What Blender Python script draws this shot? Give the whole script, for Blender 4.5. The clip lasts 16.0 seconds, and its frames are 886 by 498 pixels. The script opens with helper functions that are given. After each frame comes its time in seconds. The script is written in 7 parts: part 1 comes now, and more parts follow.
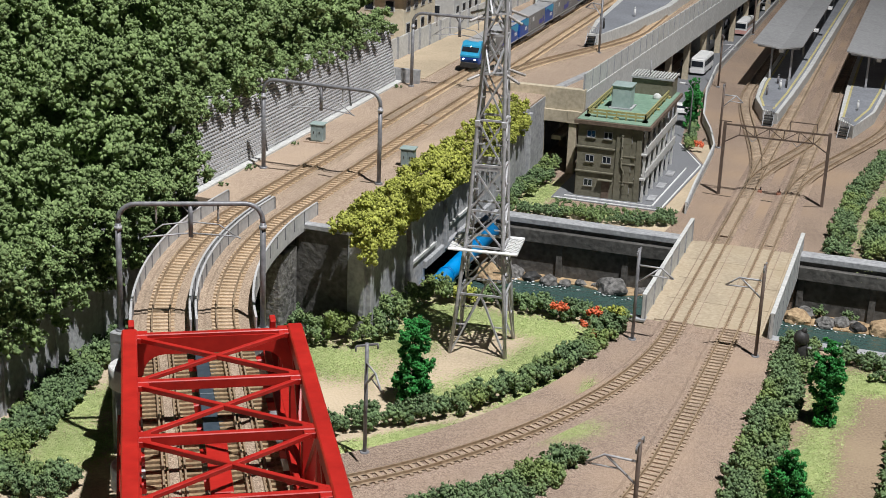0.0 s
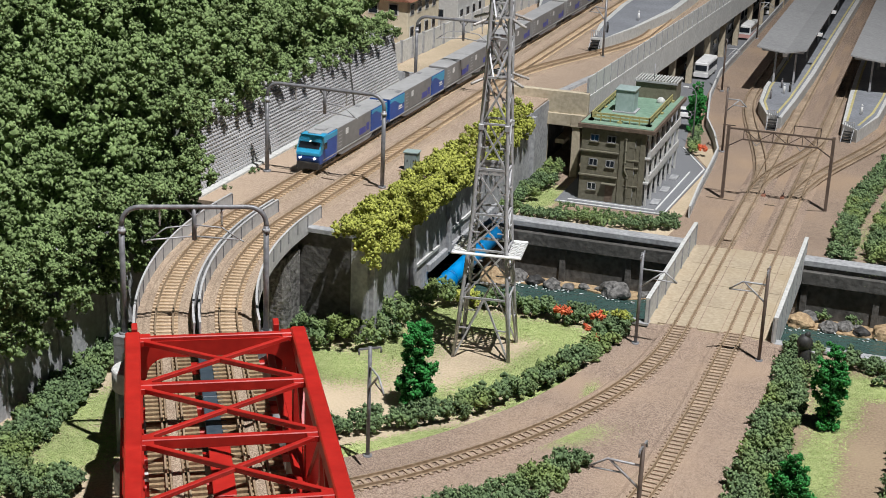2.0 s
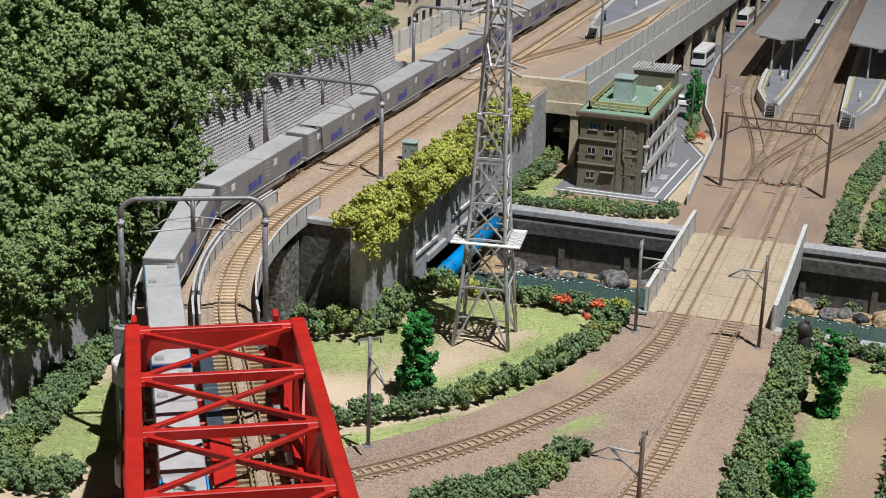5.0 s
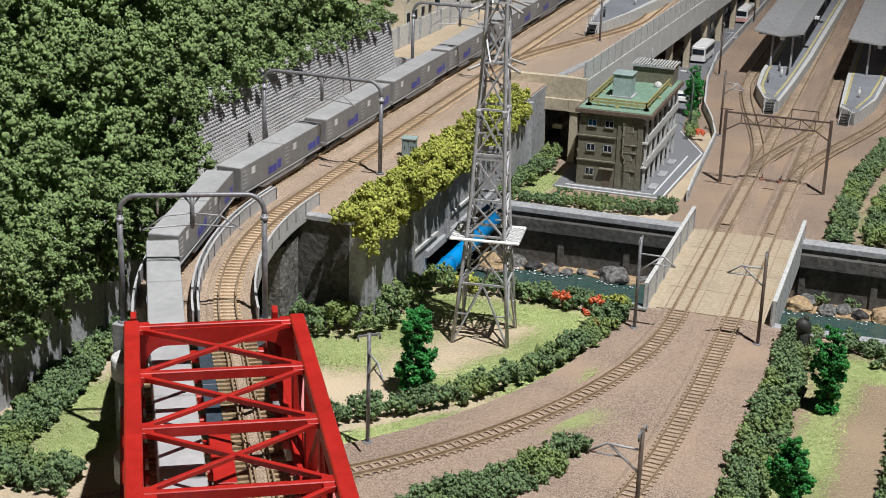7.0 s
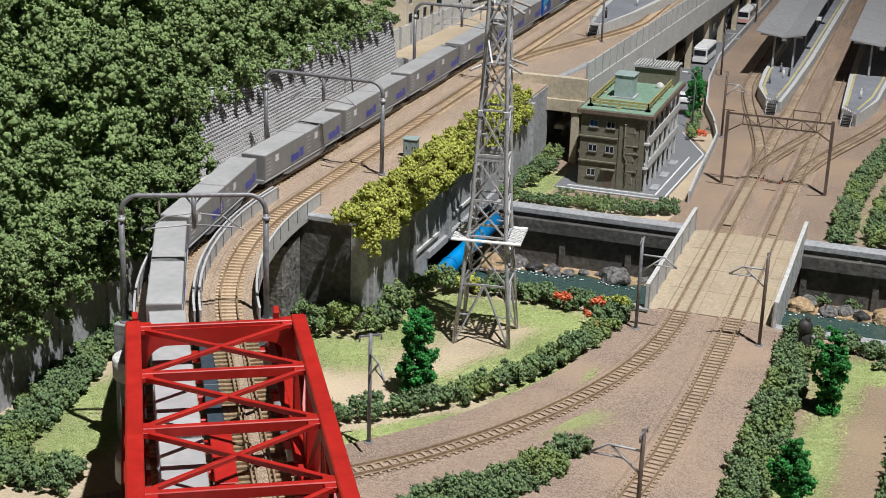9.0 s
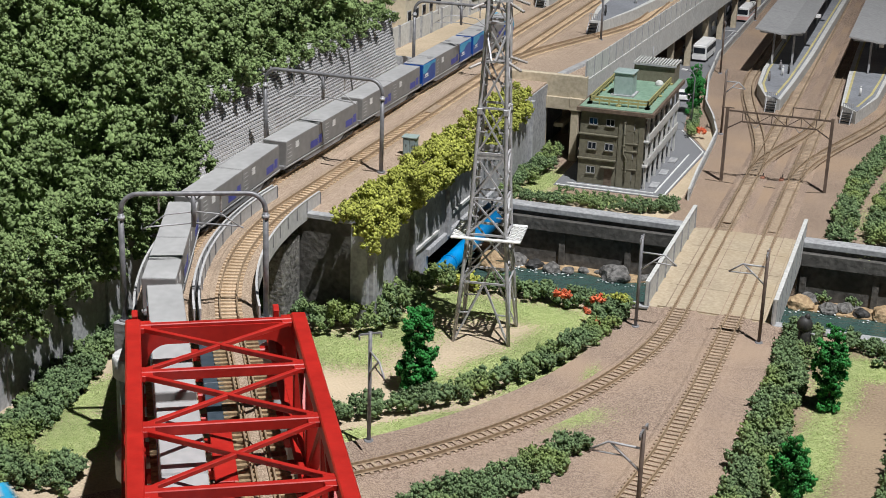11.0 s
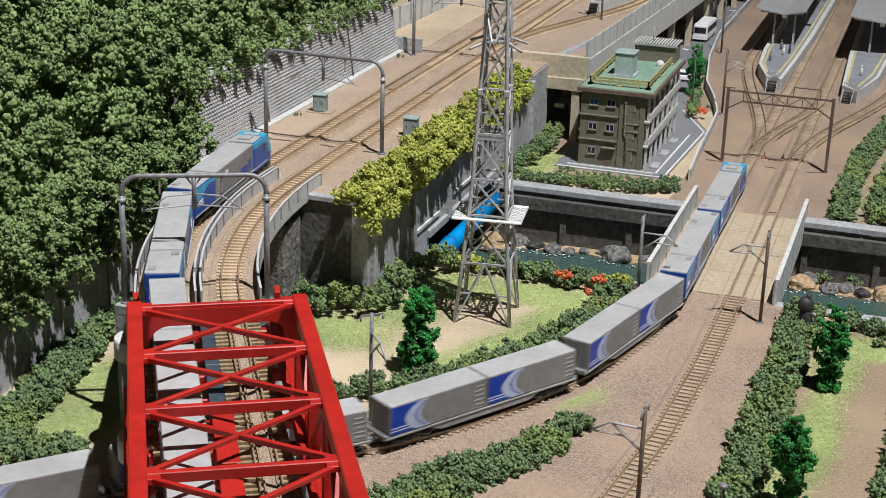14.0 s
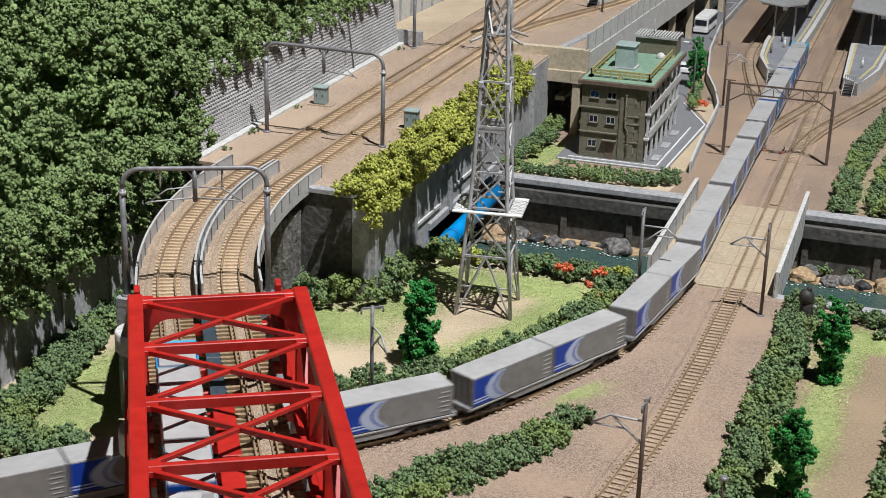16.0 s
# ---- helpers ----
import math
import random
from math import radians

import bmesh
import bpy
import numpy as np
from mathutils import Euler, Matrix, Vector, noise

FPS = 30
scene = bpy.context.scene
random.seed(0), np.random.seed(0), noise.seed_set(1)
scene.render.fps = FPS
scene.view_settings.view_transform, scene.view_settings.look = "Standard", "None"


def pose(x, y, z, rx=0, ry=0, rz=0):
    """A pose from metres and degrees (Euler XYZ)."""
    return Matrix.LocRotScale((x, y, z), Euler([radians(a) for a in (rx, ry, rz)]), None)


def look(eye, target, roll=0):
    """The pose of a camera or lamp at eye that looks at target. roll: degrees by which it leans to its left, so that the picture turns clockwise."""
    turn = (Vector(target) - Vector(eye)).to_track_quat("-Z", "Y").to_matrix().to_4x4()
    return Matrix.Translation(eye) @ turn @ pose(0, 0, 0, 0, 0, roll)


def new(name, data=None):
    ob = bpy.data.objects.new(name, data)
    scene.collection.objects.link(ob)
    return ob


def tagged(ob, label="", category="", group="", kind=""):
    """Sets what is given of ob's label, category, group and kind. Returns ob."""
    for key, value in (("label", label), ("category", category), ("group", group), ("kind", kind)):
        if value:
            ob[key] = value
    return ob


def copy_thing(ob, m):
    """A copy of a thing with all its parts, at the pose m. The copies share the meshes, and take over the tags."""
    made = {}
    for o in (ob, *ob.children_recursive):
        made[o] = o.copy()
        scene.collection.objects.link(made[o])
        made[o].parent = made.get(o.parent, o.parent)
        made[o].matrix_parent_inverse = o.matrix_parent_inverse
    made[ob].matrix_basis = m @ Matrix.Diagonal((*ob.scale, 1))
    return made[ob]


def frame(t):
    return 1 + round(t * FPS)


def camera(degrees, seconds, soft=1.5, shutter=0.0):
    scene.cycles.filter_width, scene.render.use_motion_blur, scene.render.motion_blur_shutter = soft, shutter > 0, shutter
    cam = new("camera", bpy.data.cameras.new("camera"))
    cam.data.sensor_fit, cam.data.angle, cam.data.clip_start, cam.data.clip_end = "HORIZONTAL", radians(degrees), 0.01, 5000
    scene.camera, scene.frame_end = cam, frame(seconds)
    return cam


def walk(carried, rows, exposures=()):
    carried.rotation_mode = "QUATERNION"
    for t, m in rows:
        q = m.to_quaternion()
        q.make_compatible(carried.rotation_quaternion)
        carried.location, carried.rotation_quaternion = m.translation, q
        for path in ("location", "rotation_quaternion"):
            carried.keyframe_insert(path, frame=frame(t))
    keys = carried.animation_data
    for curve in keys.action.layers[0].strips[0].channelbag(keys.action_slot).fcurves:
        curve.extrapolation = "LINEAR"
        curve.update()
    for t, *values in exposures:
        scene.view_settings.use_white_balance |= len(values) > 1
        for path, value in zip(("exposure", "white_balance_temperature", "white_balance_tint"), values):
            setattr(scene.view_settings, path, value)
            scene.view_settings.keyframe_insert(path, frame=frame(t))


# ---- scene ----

# The place is a model railway layout at about 1:150. Lengths below are in centimetres; S turns them into metres.
# x runs across the tracks, y along them, z = 0 is the top of the lower rails.
S = 0.01

cam = camera(33.046, 16.0, soft=0.55, shutter=0.4)
EYE = (0.0, 0.0, 35.45)
# seconds, turn to the left, tilt down, lean (degrees)
TURNS = [
    (0, 0.000, 18.721, 2.276), (0.5, 0.003, 18.653, 2.271), (1, 0.068, 18.655, 2.370), (1.5, 0.123, 18.712, 2.415),
    (2, 0.142, 18.590, 2.330), (2.5, 0.154, 18.528, 2.195), (3, 0.130, 18.545, 2.043), (3.5, 0.085, 18.647, 1.993),
    (4, 0.085, 18.758, 1.923), (6.5, 0.084, 19.150, 1.969), (7, 0.052, 19.119, 1.927), (7.5, 0.019, 19.043, 1.887),
    (8, 0.044, 19.005, 1.810), (8.5, 0.056, 18.995, 1.828), (9, 0.114, 19.100, 1.994), (11.5, 0.082, 19.171, 1.831),
    (12, 0.048, 19.176, 1.739), (12.5, 0.044, 19.297, 1.841), (13, 0.072, 19.521, 1.950), (13.5, 0.101, 19.732, 1.863),
    (14, 0.113, 19.901, 1.712), (14.5, 0.103, 19.985, 1.634), (15, 0.106, 20.042, 1.558), (15.5, 0.114, 20.096, 1.545),
    (16, 0.134, 20.180, 1.678)]


def view(turn, tilt, lean):
    a, b = radians(18.2085 + turn), radians(tilt)
    eye = Vector(EYE) * S
    return look(eye, eye + Vector((-math.sin(a) * math.cos(b), math.cos(a) * math.cos(b), -math.sin(b))), lean)


walk(cam, [(t, view(a, b, c)) for t, a, b, c in TURNS], [(0, 0.0, 6080, 10), (16, 0.0, 6080, 10)])

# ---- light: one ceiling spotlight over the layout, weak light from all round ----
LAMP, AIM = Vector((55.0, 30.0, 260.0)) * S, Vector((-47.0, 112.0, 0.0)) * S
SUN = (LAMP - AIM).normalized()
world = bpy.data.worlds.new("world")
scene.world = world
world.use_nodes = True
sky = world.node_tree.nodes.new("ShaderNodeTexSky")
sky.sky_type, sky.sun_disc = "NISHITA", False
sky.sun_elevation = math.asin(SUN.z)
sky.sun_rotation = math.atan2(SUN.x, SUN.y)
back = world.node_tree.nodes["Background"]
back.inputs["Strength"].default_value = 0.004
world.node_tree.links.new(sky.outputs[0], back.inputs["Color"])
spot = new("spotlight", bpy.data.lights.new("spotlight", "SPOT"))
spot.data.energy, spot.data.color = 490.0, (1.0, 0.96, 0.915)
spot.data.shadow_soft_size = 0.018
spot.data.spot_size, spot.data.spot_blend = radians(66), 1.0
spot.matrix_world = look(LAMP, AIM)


# ---- materials ----
def material(name, dark, light, grain=500.0, rough=0.8, metal=0.0, bump=0.3, spots=0.0, kind="noise", stain=None, blotch=30.0, random_tone=0.0, island=0.0):
    """A surface with fine grain, broad blotches and relief. grain, blotch: repeats in a metre."""
    m = bpy.data.materials.new(name)
    m.use_nodes = True
    nt = m.node_tree
    N, L = nt.nodes, nt.links
    bsdf = N["Principled BSDF"]
    bsdf.inputs["Roughness"].default_value, bsdf.inputs["Metallic"].default_value = rough, metal
    co = N.new("ShaderNodeTexCoord")
    if kind == "grains":
        fine = N.new("ShaderNodeTexVoronoi")
        fine.inputs["Scale"].default_value = grain
        sep = N.new("ShaderNodeSeparateColor")
        L.new(fine.outputs["Color"], sep.inputs[0])
        tone, height = sep.outputs[0], fine.outputs["Distance"]
    else:
        fine = N.new("ShaderNodeTexNoise")
        fine.inputs["Scale"].default_value, fine.inputs["Detail"].default_value = grain, 5
        tone = height = fine.outputs["Fac"]
    L.new(co.outputs["Object"], fine.inputs["Vector"])
    broad = N.new("ShaderNodeTexNoise")
    broad.inputs["Scale"].default_value, broad.inputs["Detail"].default_value = blotch, 4
    L.new(co.outputs["Object"], broad.inputs["Vector"])
    mix = N.new("ShaderNodeMix")
    mix.data_type = "RGBA"
    mix.inputs["A"].default_value, mix.inputs["B"].default_value = (*dark, 1), (*light, 1)
    avg = N.new("ShaderNodeMath")
    avg.operation = "MULTIPLY_ADD"
    avg.inputs[1].default_value, avg.inputs[2].default_value = 1.0, 0.0
    L.new(tone, avg.inputs[0])
    ramp = N.new("ShaderNodeMapRange")
    ramp.inputs["From Min"].default_value, ramp.inputs["From Max"].default_value = (0.1, 0.9) if kind == "grains" else (0.3, 0.7)
    L.new(avg.outputs[0], ramp.inputs["Value"])
    L.new(ramp.outputs[0], mix.inputs["Factor"])
    colour = mix.outputs["Result"]
    if stain:
        mix2 = N.new("ShaderNodeMix")
        mix2.data_type = "RGBA"
        mix2.inputs["B"].default_value = (*stain, 1)
        r2 = N.new("ShaderNodeMapRange")
        r2.inputs["From Min"].default_value, r2.inputs["From Max"].default_value = 0.48, 0.68
        r2.inputs["To Max"].default_value = 0.75
        L.new(broad.outputs["Fac"], r2.inputs["Value"])
        L.new(r2.outputs[0], mix2.inputs["Factor"])
        L.new(colour, mix2.inputs["A"])
        colour = mix2.outputs["Result"]
    hsv = N.new("ShaderNodeHueSaturation")
    r3 = N.new("ShaderNodeMapRange")
    r3.inputs["From Min"].default_value, r3.inputs["From Max"].default_value = 0.3, 0.7
    r3.inputs["To Min"].default_value, r3.inputs["To Max"].default_value = 0.86, 1.14
    L.new(broad.outputs["Fac"], r3.inputs["Value"])
    value = r3.outputs[0]
    if random_tone or island:
        src = N.new("ShaderNodeObjectInfo") if random_tone else N.new("ShaderNodeNewGeometry")
        r4 = N.new("ShaderNodeMapRange")
        k = random_tone or island
        r4.inputs["To Min"].default_value, r4.inputs["To Max"].default_value = 1 - k, 1 + k
        L.new(src.outputs["Random"] if random_tone else src.outputs["Random Per Island"], r4.inputs["Value"])
        mul = N.new("ShaderNodeMath")
        mul.operation = "MULTIPLY"
        L.new(value, mul.inputs[0])
        L.new(r4.outputs[0], mul.inputs[1])
        value = mul.outputs[0]
    L.new(value, hsv.inputs["Value"])
    L.new(colour, hsv.inputs["Color"])
    L.new(hsv.outputs[0], bsdf.inputs["Base Color"])
    if bump:
        b = N.new("ShaderNodeBump")
        b.inputs["Strength"].default_value, b.inputs["Distance"].default_value = bump, 0.6 / grain
        L.new(height, b.inputs["Height"])
        L.new(b.outputs[0], bsdf.inputs["Normal"])
    return m


M_BALLAST = material("ballast_lower", (0.185, 0.128, 0.092), (0.465, 0.355, 0.272), 1900, kind="grains", bump=1.0, stain=(0.355, 0.258, 0.18), blotch=14)
M_YARD = material("yard_gravel", (0.20, 0.14, 0.10), (0.42, 0.32, 0.24), 1900, kind="grains", bump=0.9, stain=(0.34, 0.24, 0.155), blotch=10)
M_BALLAST_UP = material("ballast_upper", (0.27, 0.19, 0.135), (0.56, 0.44, 0.33), 1900, kind="grains", bump=0.9, stain=(0.44, 0.335, 0.24), blotch=12)
M_BED = material("track_bed", (0.24, 0.175, 0.12), (0.47, 0.365, 0.265), 1700, kind="grains", bump=0.8)
M_RAIL = material("rail", (0.25, 0.175, 0.105), (0.41, 0.31, 0.21), 400, rough=0.45, metal=0.15, bump=0.1)
M_SLEEPER = material("sleeper_wood", (0.25, 0.185, 0.125), (0.42, 0.325, 0.23), 700, random_tone=0.14)
M_SLEEPER_STUFF = material("sleeper_far", (0.25, 0.185, 0.125), (0.42, 0.325, 0.23), 700, island=0.14)
M_SLEEPER_PALE = material("sleeper_pale", (0.42, 0.30, 0.18), (0.62, 0.47, 0.31), 700, random_tone=0.10)
M_SLEEPER_PALE_STUFF = material("sleeper_pale_far", (0.42, 0.30, 0.18), (0.62, 0.47, 0.31), 700, island=0.10)
M_PARAPET = material("parapet_grey", (0.40, 0.40, 0.395), (0.53, 0.525, 0.515), 300, rough=0.6, bump=0.1)
M_SLEEPER_DARK = material("sleeper_bridge", (0.20, 0.135, 0.07), (0.40, 0.29, 0.165), 700, random_tone=0.15)
M_SOIL = material("soil", (0.41, 0.325, 0.215), (0.58, 0.475, 0.335), 700, bump=0.4, stain=(0.52, 0.42, 0.29), blotch=20)
M_PATH = material("path_soil", (0.23, 0.165, 0.105), (0.36, 0.275, 0.185), 700, bump=0.4, stain=(0.29, 0.22, 0.14), blotch=20)
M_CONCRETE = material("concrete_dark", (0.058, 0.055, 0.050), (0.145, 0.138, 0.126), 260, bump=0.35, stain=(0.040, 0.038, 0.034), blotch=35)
M_CONCRETE_MID = material("concrete_grey", (0.27, 0.275, 0.285), (0.47, 0.475, 0.48), 300, bump=0.25, stain=(0.22, 0.22, 0.22), blotch=40)
M_CONCRETE_PALE = material("concrete_pale", (0.48, 0.48, 0.46), (0.66, 0.66, 0.63), 300, bump=0.15, stain=(0.42, 0.42, 0.40), blotch=30)
M_BLOCK = material("pale_block", (0.33, 0.325, 0.33), (0.46, 0.455, 0.46), 700, bump=0.4, island=0.12)
M_BEIGE = material("beige_concrete", (0.40, 0.34, 0.24), (0.56, 0.49, 0.36), 300, bump=0.15)
M_DECK = material("deck_slab", (0.37, 0.30, 0.205), (0.49, 0.41, 0.295), 350, bump=0.15, stain=(0.33, 0.265, 0.175), blotch=25)
M_RED = material("red_paint", (0.36, 0.012, 0.008), (0.46, 0.020, 0.013), 200, rough=0.42, bump=0.05)
M_STEEL = material("galvanised_steel", (0.34, 0.34, 0.35), (0.50, 0.50, 0.51), 300, rough=0.55, metal=0.15, bump=0.08)
M_POLE = material("grey_pole", (0.16, 0.16, 0.17), (0.28, 0.28, 0.29), 300, rough=0.45, metal=0.2, bump=0.05)
M_POLE_BROWN = material("brown_pole", (0.09, 0.065, 0.05), (0.15, 0.11, 0.085), 300, rough=0.55, bump=0.05)
M_LEAF = material("forest_leaf", (0.085, 0.135, 0.042), (0.29, 0.39, 0.15), 380, rough=0.9, bump=0.9, island=0.16, blotch=22)
M_LEAF_BLUE = material("hedge_leaf", (0.060, 0.102, 0.044), (0.21, 0.305, 0.13), 450, rough=0.9, bump=0.9, island=0.24, blotch=26, stain=(0.19, 0.24, 0.06))
M_LEAF_YELLOW = material("yellow_leaf", (0.16, 0.185, 0.020), (0.52, 0.54, 0.115), 500, rough=0.9, bump=0.9, island=0.26, blotch=40)
M_LEAF_BRIGHT = material("bright_leaf", (0.014, 0.10, 0.018), (0.055, 0.33, 0.06), 500, rough=0.9, bump=0.9, island=0.26, blotch=40)
M_FLOWER = material("orange_flower", (0.62, 0.09, 0.03), (0.85, 0.24, 0.11), 500, rough=0.9, bump=0.6, island=0.2)
M_BARK = material("bark", (0.06, 0.045, 0.03), (0.14, 0.10, 0.07), 500, bump=0.6)
M_BLUE_PIPE = material("blue_pipe", (0.004, 0.20, 0.52), (0.008, 0.26, 0.62), 150, rough=0.35, bump=0.03)
M_OLIVE = material("olive_wall", (0.140, 0.130, 0.090), (0.205, 0.192, 0.138), 350, bump=0.2, stain=(0.12, 0.112, 0.08), blotch=30)
M_CORNICE = material("brown_cornice", (0.10, 0.07, 0.05), (0.17, 0.125, 0.09), 350, bump=0.15)
M_GREEN_ROOF = material("green_roof", (0.15, 0.26, 0.185), (0.24, 0.36, 0.265), 250, bump=0.12, stain=(0.20, 0.27, 0.20), blotch=25)
M_TANK = material("grey_green_tank", (0.26, 0.34, 0.32), (0.36, 0.44, 0.42), 250, bump=0.08, rough=0.5)
M_YELLOW_RAIL = material("ochre_rail", (0.30, 0.27, 0.10), (0.44, 0.40, 0.18), 350, bump=0.1)
M_WHITE = material("white_paint", (0.70, 0.70, 0.69), (0.80, 0.80, 0.78), 200, rough=0.5, bump=0.05)
M_ASPHALT = material("asphalt", (0.14, 0.145, 0.155), (0.24, 0.245, 0.255), 900, bump=0.3, stain=(0.17, 0.175, 0.185), blotch=20)
M_GREY_ROOF = material("platform_roof", (0.26, 0.26, 0.26), (0.35, 0.35, 0.347), 250, bump=0.08, stain=(0.23, 0.23, 0.23), blotch=12, rough=0.65)
M_PLATFORM = material("platform_top", (0.19, 0.20, 0.22), (0.27, 0.28, 0.30), 400, bump=0.1)
M_GAP_DARK = material("dark_blue_gap", (0.030, 0.045, 0.060), (0.055, 0.075, 0.095), 300, rough=0.5, bump=0.1)
M_YELLOW_LINE = material("yellow_line", (0.46, 0.40, 0.17), (0.56, 0.49, 0.24), 400, bump=0.05)
M_DARK = material("dark_metal", (0.02, 0.02, 0.02), (0.05, 0.048, 0.045), 400, rough=0.6, bump=0.1)
# side grey holds shade: darker than the roof grey, as under light from above
M_BOX = material("container_shaded_grey", (0.20, 0.197, 0.19), (0.255, 0.25, 0.243), 200, rough=0.55, bump=0.03)
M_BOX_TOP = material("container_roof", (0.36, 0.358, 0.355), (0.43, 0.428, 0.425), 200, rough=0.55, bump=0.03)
M_NAVY = material("container_blue", (0.007, 0.042, 0.33), (0.012, 0.058, 0.40), 200, rough=0.4, bump=0.03)
M_LOGO = material("pale_blue_mark", (0.40, 0.47, 0.64), (0.50, 0.57, 0.72), 200, rough=0.5, bump=0.03)
M_NAVY_PALE = material("violet_blue", (0.05, 0.06, 0.30), (0.08, 0.09, 0.38), 200, rough=0.5, bump=0.03)
M_LOCO = material("loco_blue", (0.006, 0.055, 0.29), (0.010, 0.075, 0.36), 200, rough=0.35, bump=0.03)
M_CYAN = material("loco_light_blue", (0.03, 0.30, 0.52), (0.05, 0.37, 0.60), 200, rough=0.35, bump=0.03)
M_BOGIE = material("bogie_black", (0.035, 0.034, 0.034), (0.085, 0.083, 0.08), 400, rough=0.6, bump=0.1)
M_UNDER = material("underframe_grey", (0.22, 0.22, 0.225), (0.33, 0.33, 0.335), 300, rough=0.55, bump=0.1)
M_GLASS = material("dark_glass", (0.012, 0.016, 0.022), (0.03, 0.036, 0.045), 100, rough=0.08, bump=0.0)
M_ROCK = material("river_rock", (0.05, 0.048, 0.045), (0.26, 0.25, 0.235), 300, bump=0.8, blotch=60)
M_ROCK_BROWN = material("brown_rock", (0.26, 0.17, 0.09), (0.52, 0.38, 0.22), 300, bump=0.8, blotch=60)
M_RIVERBED = material("river_bed", (0.05, 0.055, 0.045), (0.13, 0.14, 0.115), 200, bump=0.5)
M_CABINET = material("grey_green_cabinet", (0.22, 0.29, 0.29), (0.30, 0.37, 0.37), 250, rough=0.5, bump=0.06)
M_INSULATOR = material("insulator", (0.25, 0.22, 0.20), (0.5, 0.48, 0.46), 500, rough=0.4)
M_FIGURE = material("figure_paint", (0.10, 0.10, 0.12), (0.3, 0.28, 0.27), 600)
M_CREAM = material("cream_wall", (0.60, 0.53, 0.38), (0.70, 0.63, 0.48), 250, bump=0.1)
M_TILE_ROOF = material("red_brown_roof", (0.24, 0.10, 0.06), (0.36, 0.17, 0.11), 350, bump=0.3)


def glow(name, colour, strength):
    m = bpy.data.materials.new(name)
    m.use_nodes = True
    b = m.node_tree.nodes["Principled BSDF"]
    b.inputs["Emission Color"].default_value, b.inputs["Emission Strength"].default_value = (*colour, 1), strength
    return m


M_LAMP = glow("headlight", (1.0, 0.93, 0.8), 2.2)

M_WATER = bpy.data.materials.new("river_water")
M_WATER.use_nodes = True
_nt = M_WATER.node_tree
_b = _nt.nodes["Principled BSDF"]
_b.inputs["Base Color"].default_value = (0.048, 0.088, 0.078, 1)
_b.inputs["Roughness"].default_value = 0.07
_b.inputs["IOR"].default_value = 1.33
_n = _nt.nodes.new("ShaderNodeTexNoise")
_n.inputs["Scale"].default_value, _n.inputs["Detail"].default_value = 130, 3
_c = _nt.nodes.new("ShaderNodeTexCoord")
_bu = _nt.nodes.new("ShaderNodeBump")
_bu.inputs["Strength"].default_value, _bu.inputs["Distance"].default_value = 0.6, 0.004
_nt.links.new(_c.outputs["Object"], _n.inputs["Vector"])
_nt.links.new(_n.outputs["Fac"], _bu.inputs["Height"])
_nt.links.new(_bu.outputs[0], _b.inputs["Normal"])


# ---- building helpers (centimetres) ----
def cm(x, y, z, turn=0.0):
    return pose(x * S, y * S, z * S, 0, 0, turn)


def box(bm, x0, x1, y0, y1, z0, z1, m=None):
    v = [bm.verts.new((x, y, z)) for x in (x0, x1) for y in (y0, y1) for z in (z0, z1)]
    for q in ((0, 1, 3, 2), (4, 6, 7, 5), (0, 4, 5, 1), (2, 3, 7, 6), (0, 2, 6, 4), (1, 5, 7, 3)):
        bm.faces.new([v[i] for i in q])
    if m:
        for p in v:
            p.co = m @ p.co
    return v


def beam(bm, a, b, w, h, up=(0, 0, 1)):
    """A bar of width w and height h from a to b."""
    a, b = Vector(a), Vector(b)
    d = (b - a).normalized()
    up = Vector(up)
    if abs(d.dot(up)) > 0.98:
        up = Vector((0, 1, 0))
    r = d.cross(up).normalized()
    u = r.cross(d)
    v = [bm.verts.new(p + r * (i * w / 2) + u * (j * h / 2)) for p in (a, b) for i in (-1, 1) for j in (-1, 1)]
    for q in ((0, 1, 3, 2), (4, 6, 7, 5), (0, 4, 5, 1), (2, 3, 7, 6), (0, 2, 6, 4), (1, 5, 7, 3)):
        bm.faces.new([v[i] for i in q])


def tube(bm, pts, r, n=8):
    """A round bar through pts; r a number or one radius a point."""
    pts = [Vector(p) for p in pts]
    rr = r if isinstance(r, (list, tuple)) else [r] * len(pts)
    rings = []
    side = None
    for i, p in enumerate(pts):
        d = (pts[min(i + 1, len(pts) - 1)] - pts[max(i - 1, 0)]).normalized()
        if side is None:
            side = d.cross(Vector((0, 0, 1)) if abs(d.z) < 0.9 else Vector((0, 1, 0))).normalized()
        side = (side - d * side.dot(d)).normalized()
        up = d.cross(side)
        rings.append([bm.verts.new(p + (side * math.cos(k * math.tau / n) + up * math.sin(k * math.tau / n)) * rr[i]) for k in range(n)])
    for a, b in zip(rings, rings[1:]):
        for k in range(n):
            f = bm.faces.new((a[k], a[(k + 1) % n], b[(k + 1) % n], b[k]))
            f.smooth = True
    bm.faces.new(rings[0][::-1])
    bm.faces.new(rings[-1])


def prism(bm, poly, z0, z1):
    """An upright block on the outline poly; z0 and z1 may be numbers or functions of (x, y)."""
    f0 = z0 if callable(z0) else (lambda x, y: z0)
    f1 = z1 if callable(z1) else (lambda x, y: z1)
    a = [bm.verts.new((x, y, f0(x, y))) for x, y in poly]
    b = [bm.verts.new((x, y, f1(x, y))) for x, y in poly]
    bm.faces.new(a[::-1])
    bm.faces.new(b)
    n = len(poly)
    for i in range(n):
        bm.faces.new((a[i], a[(i + 1) % n], b[(i + 1) % n], b[i]))


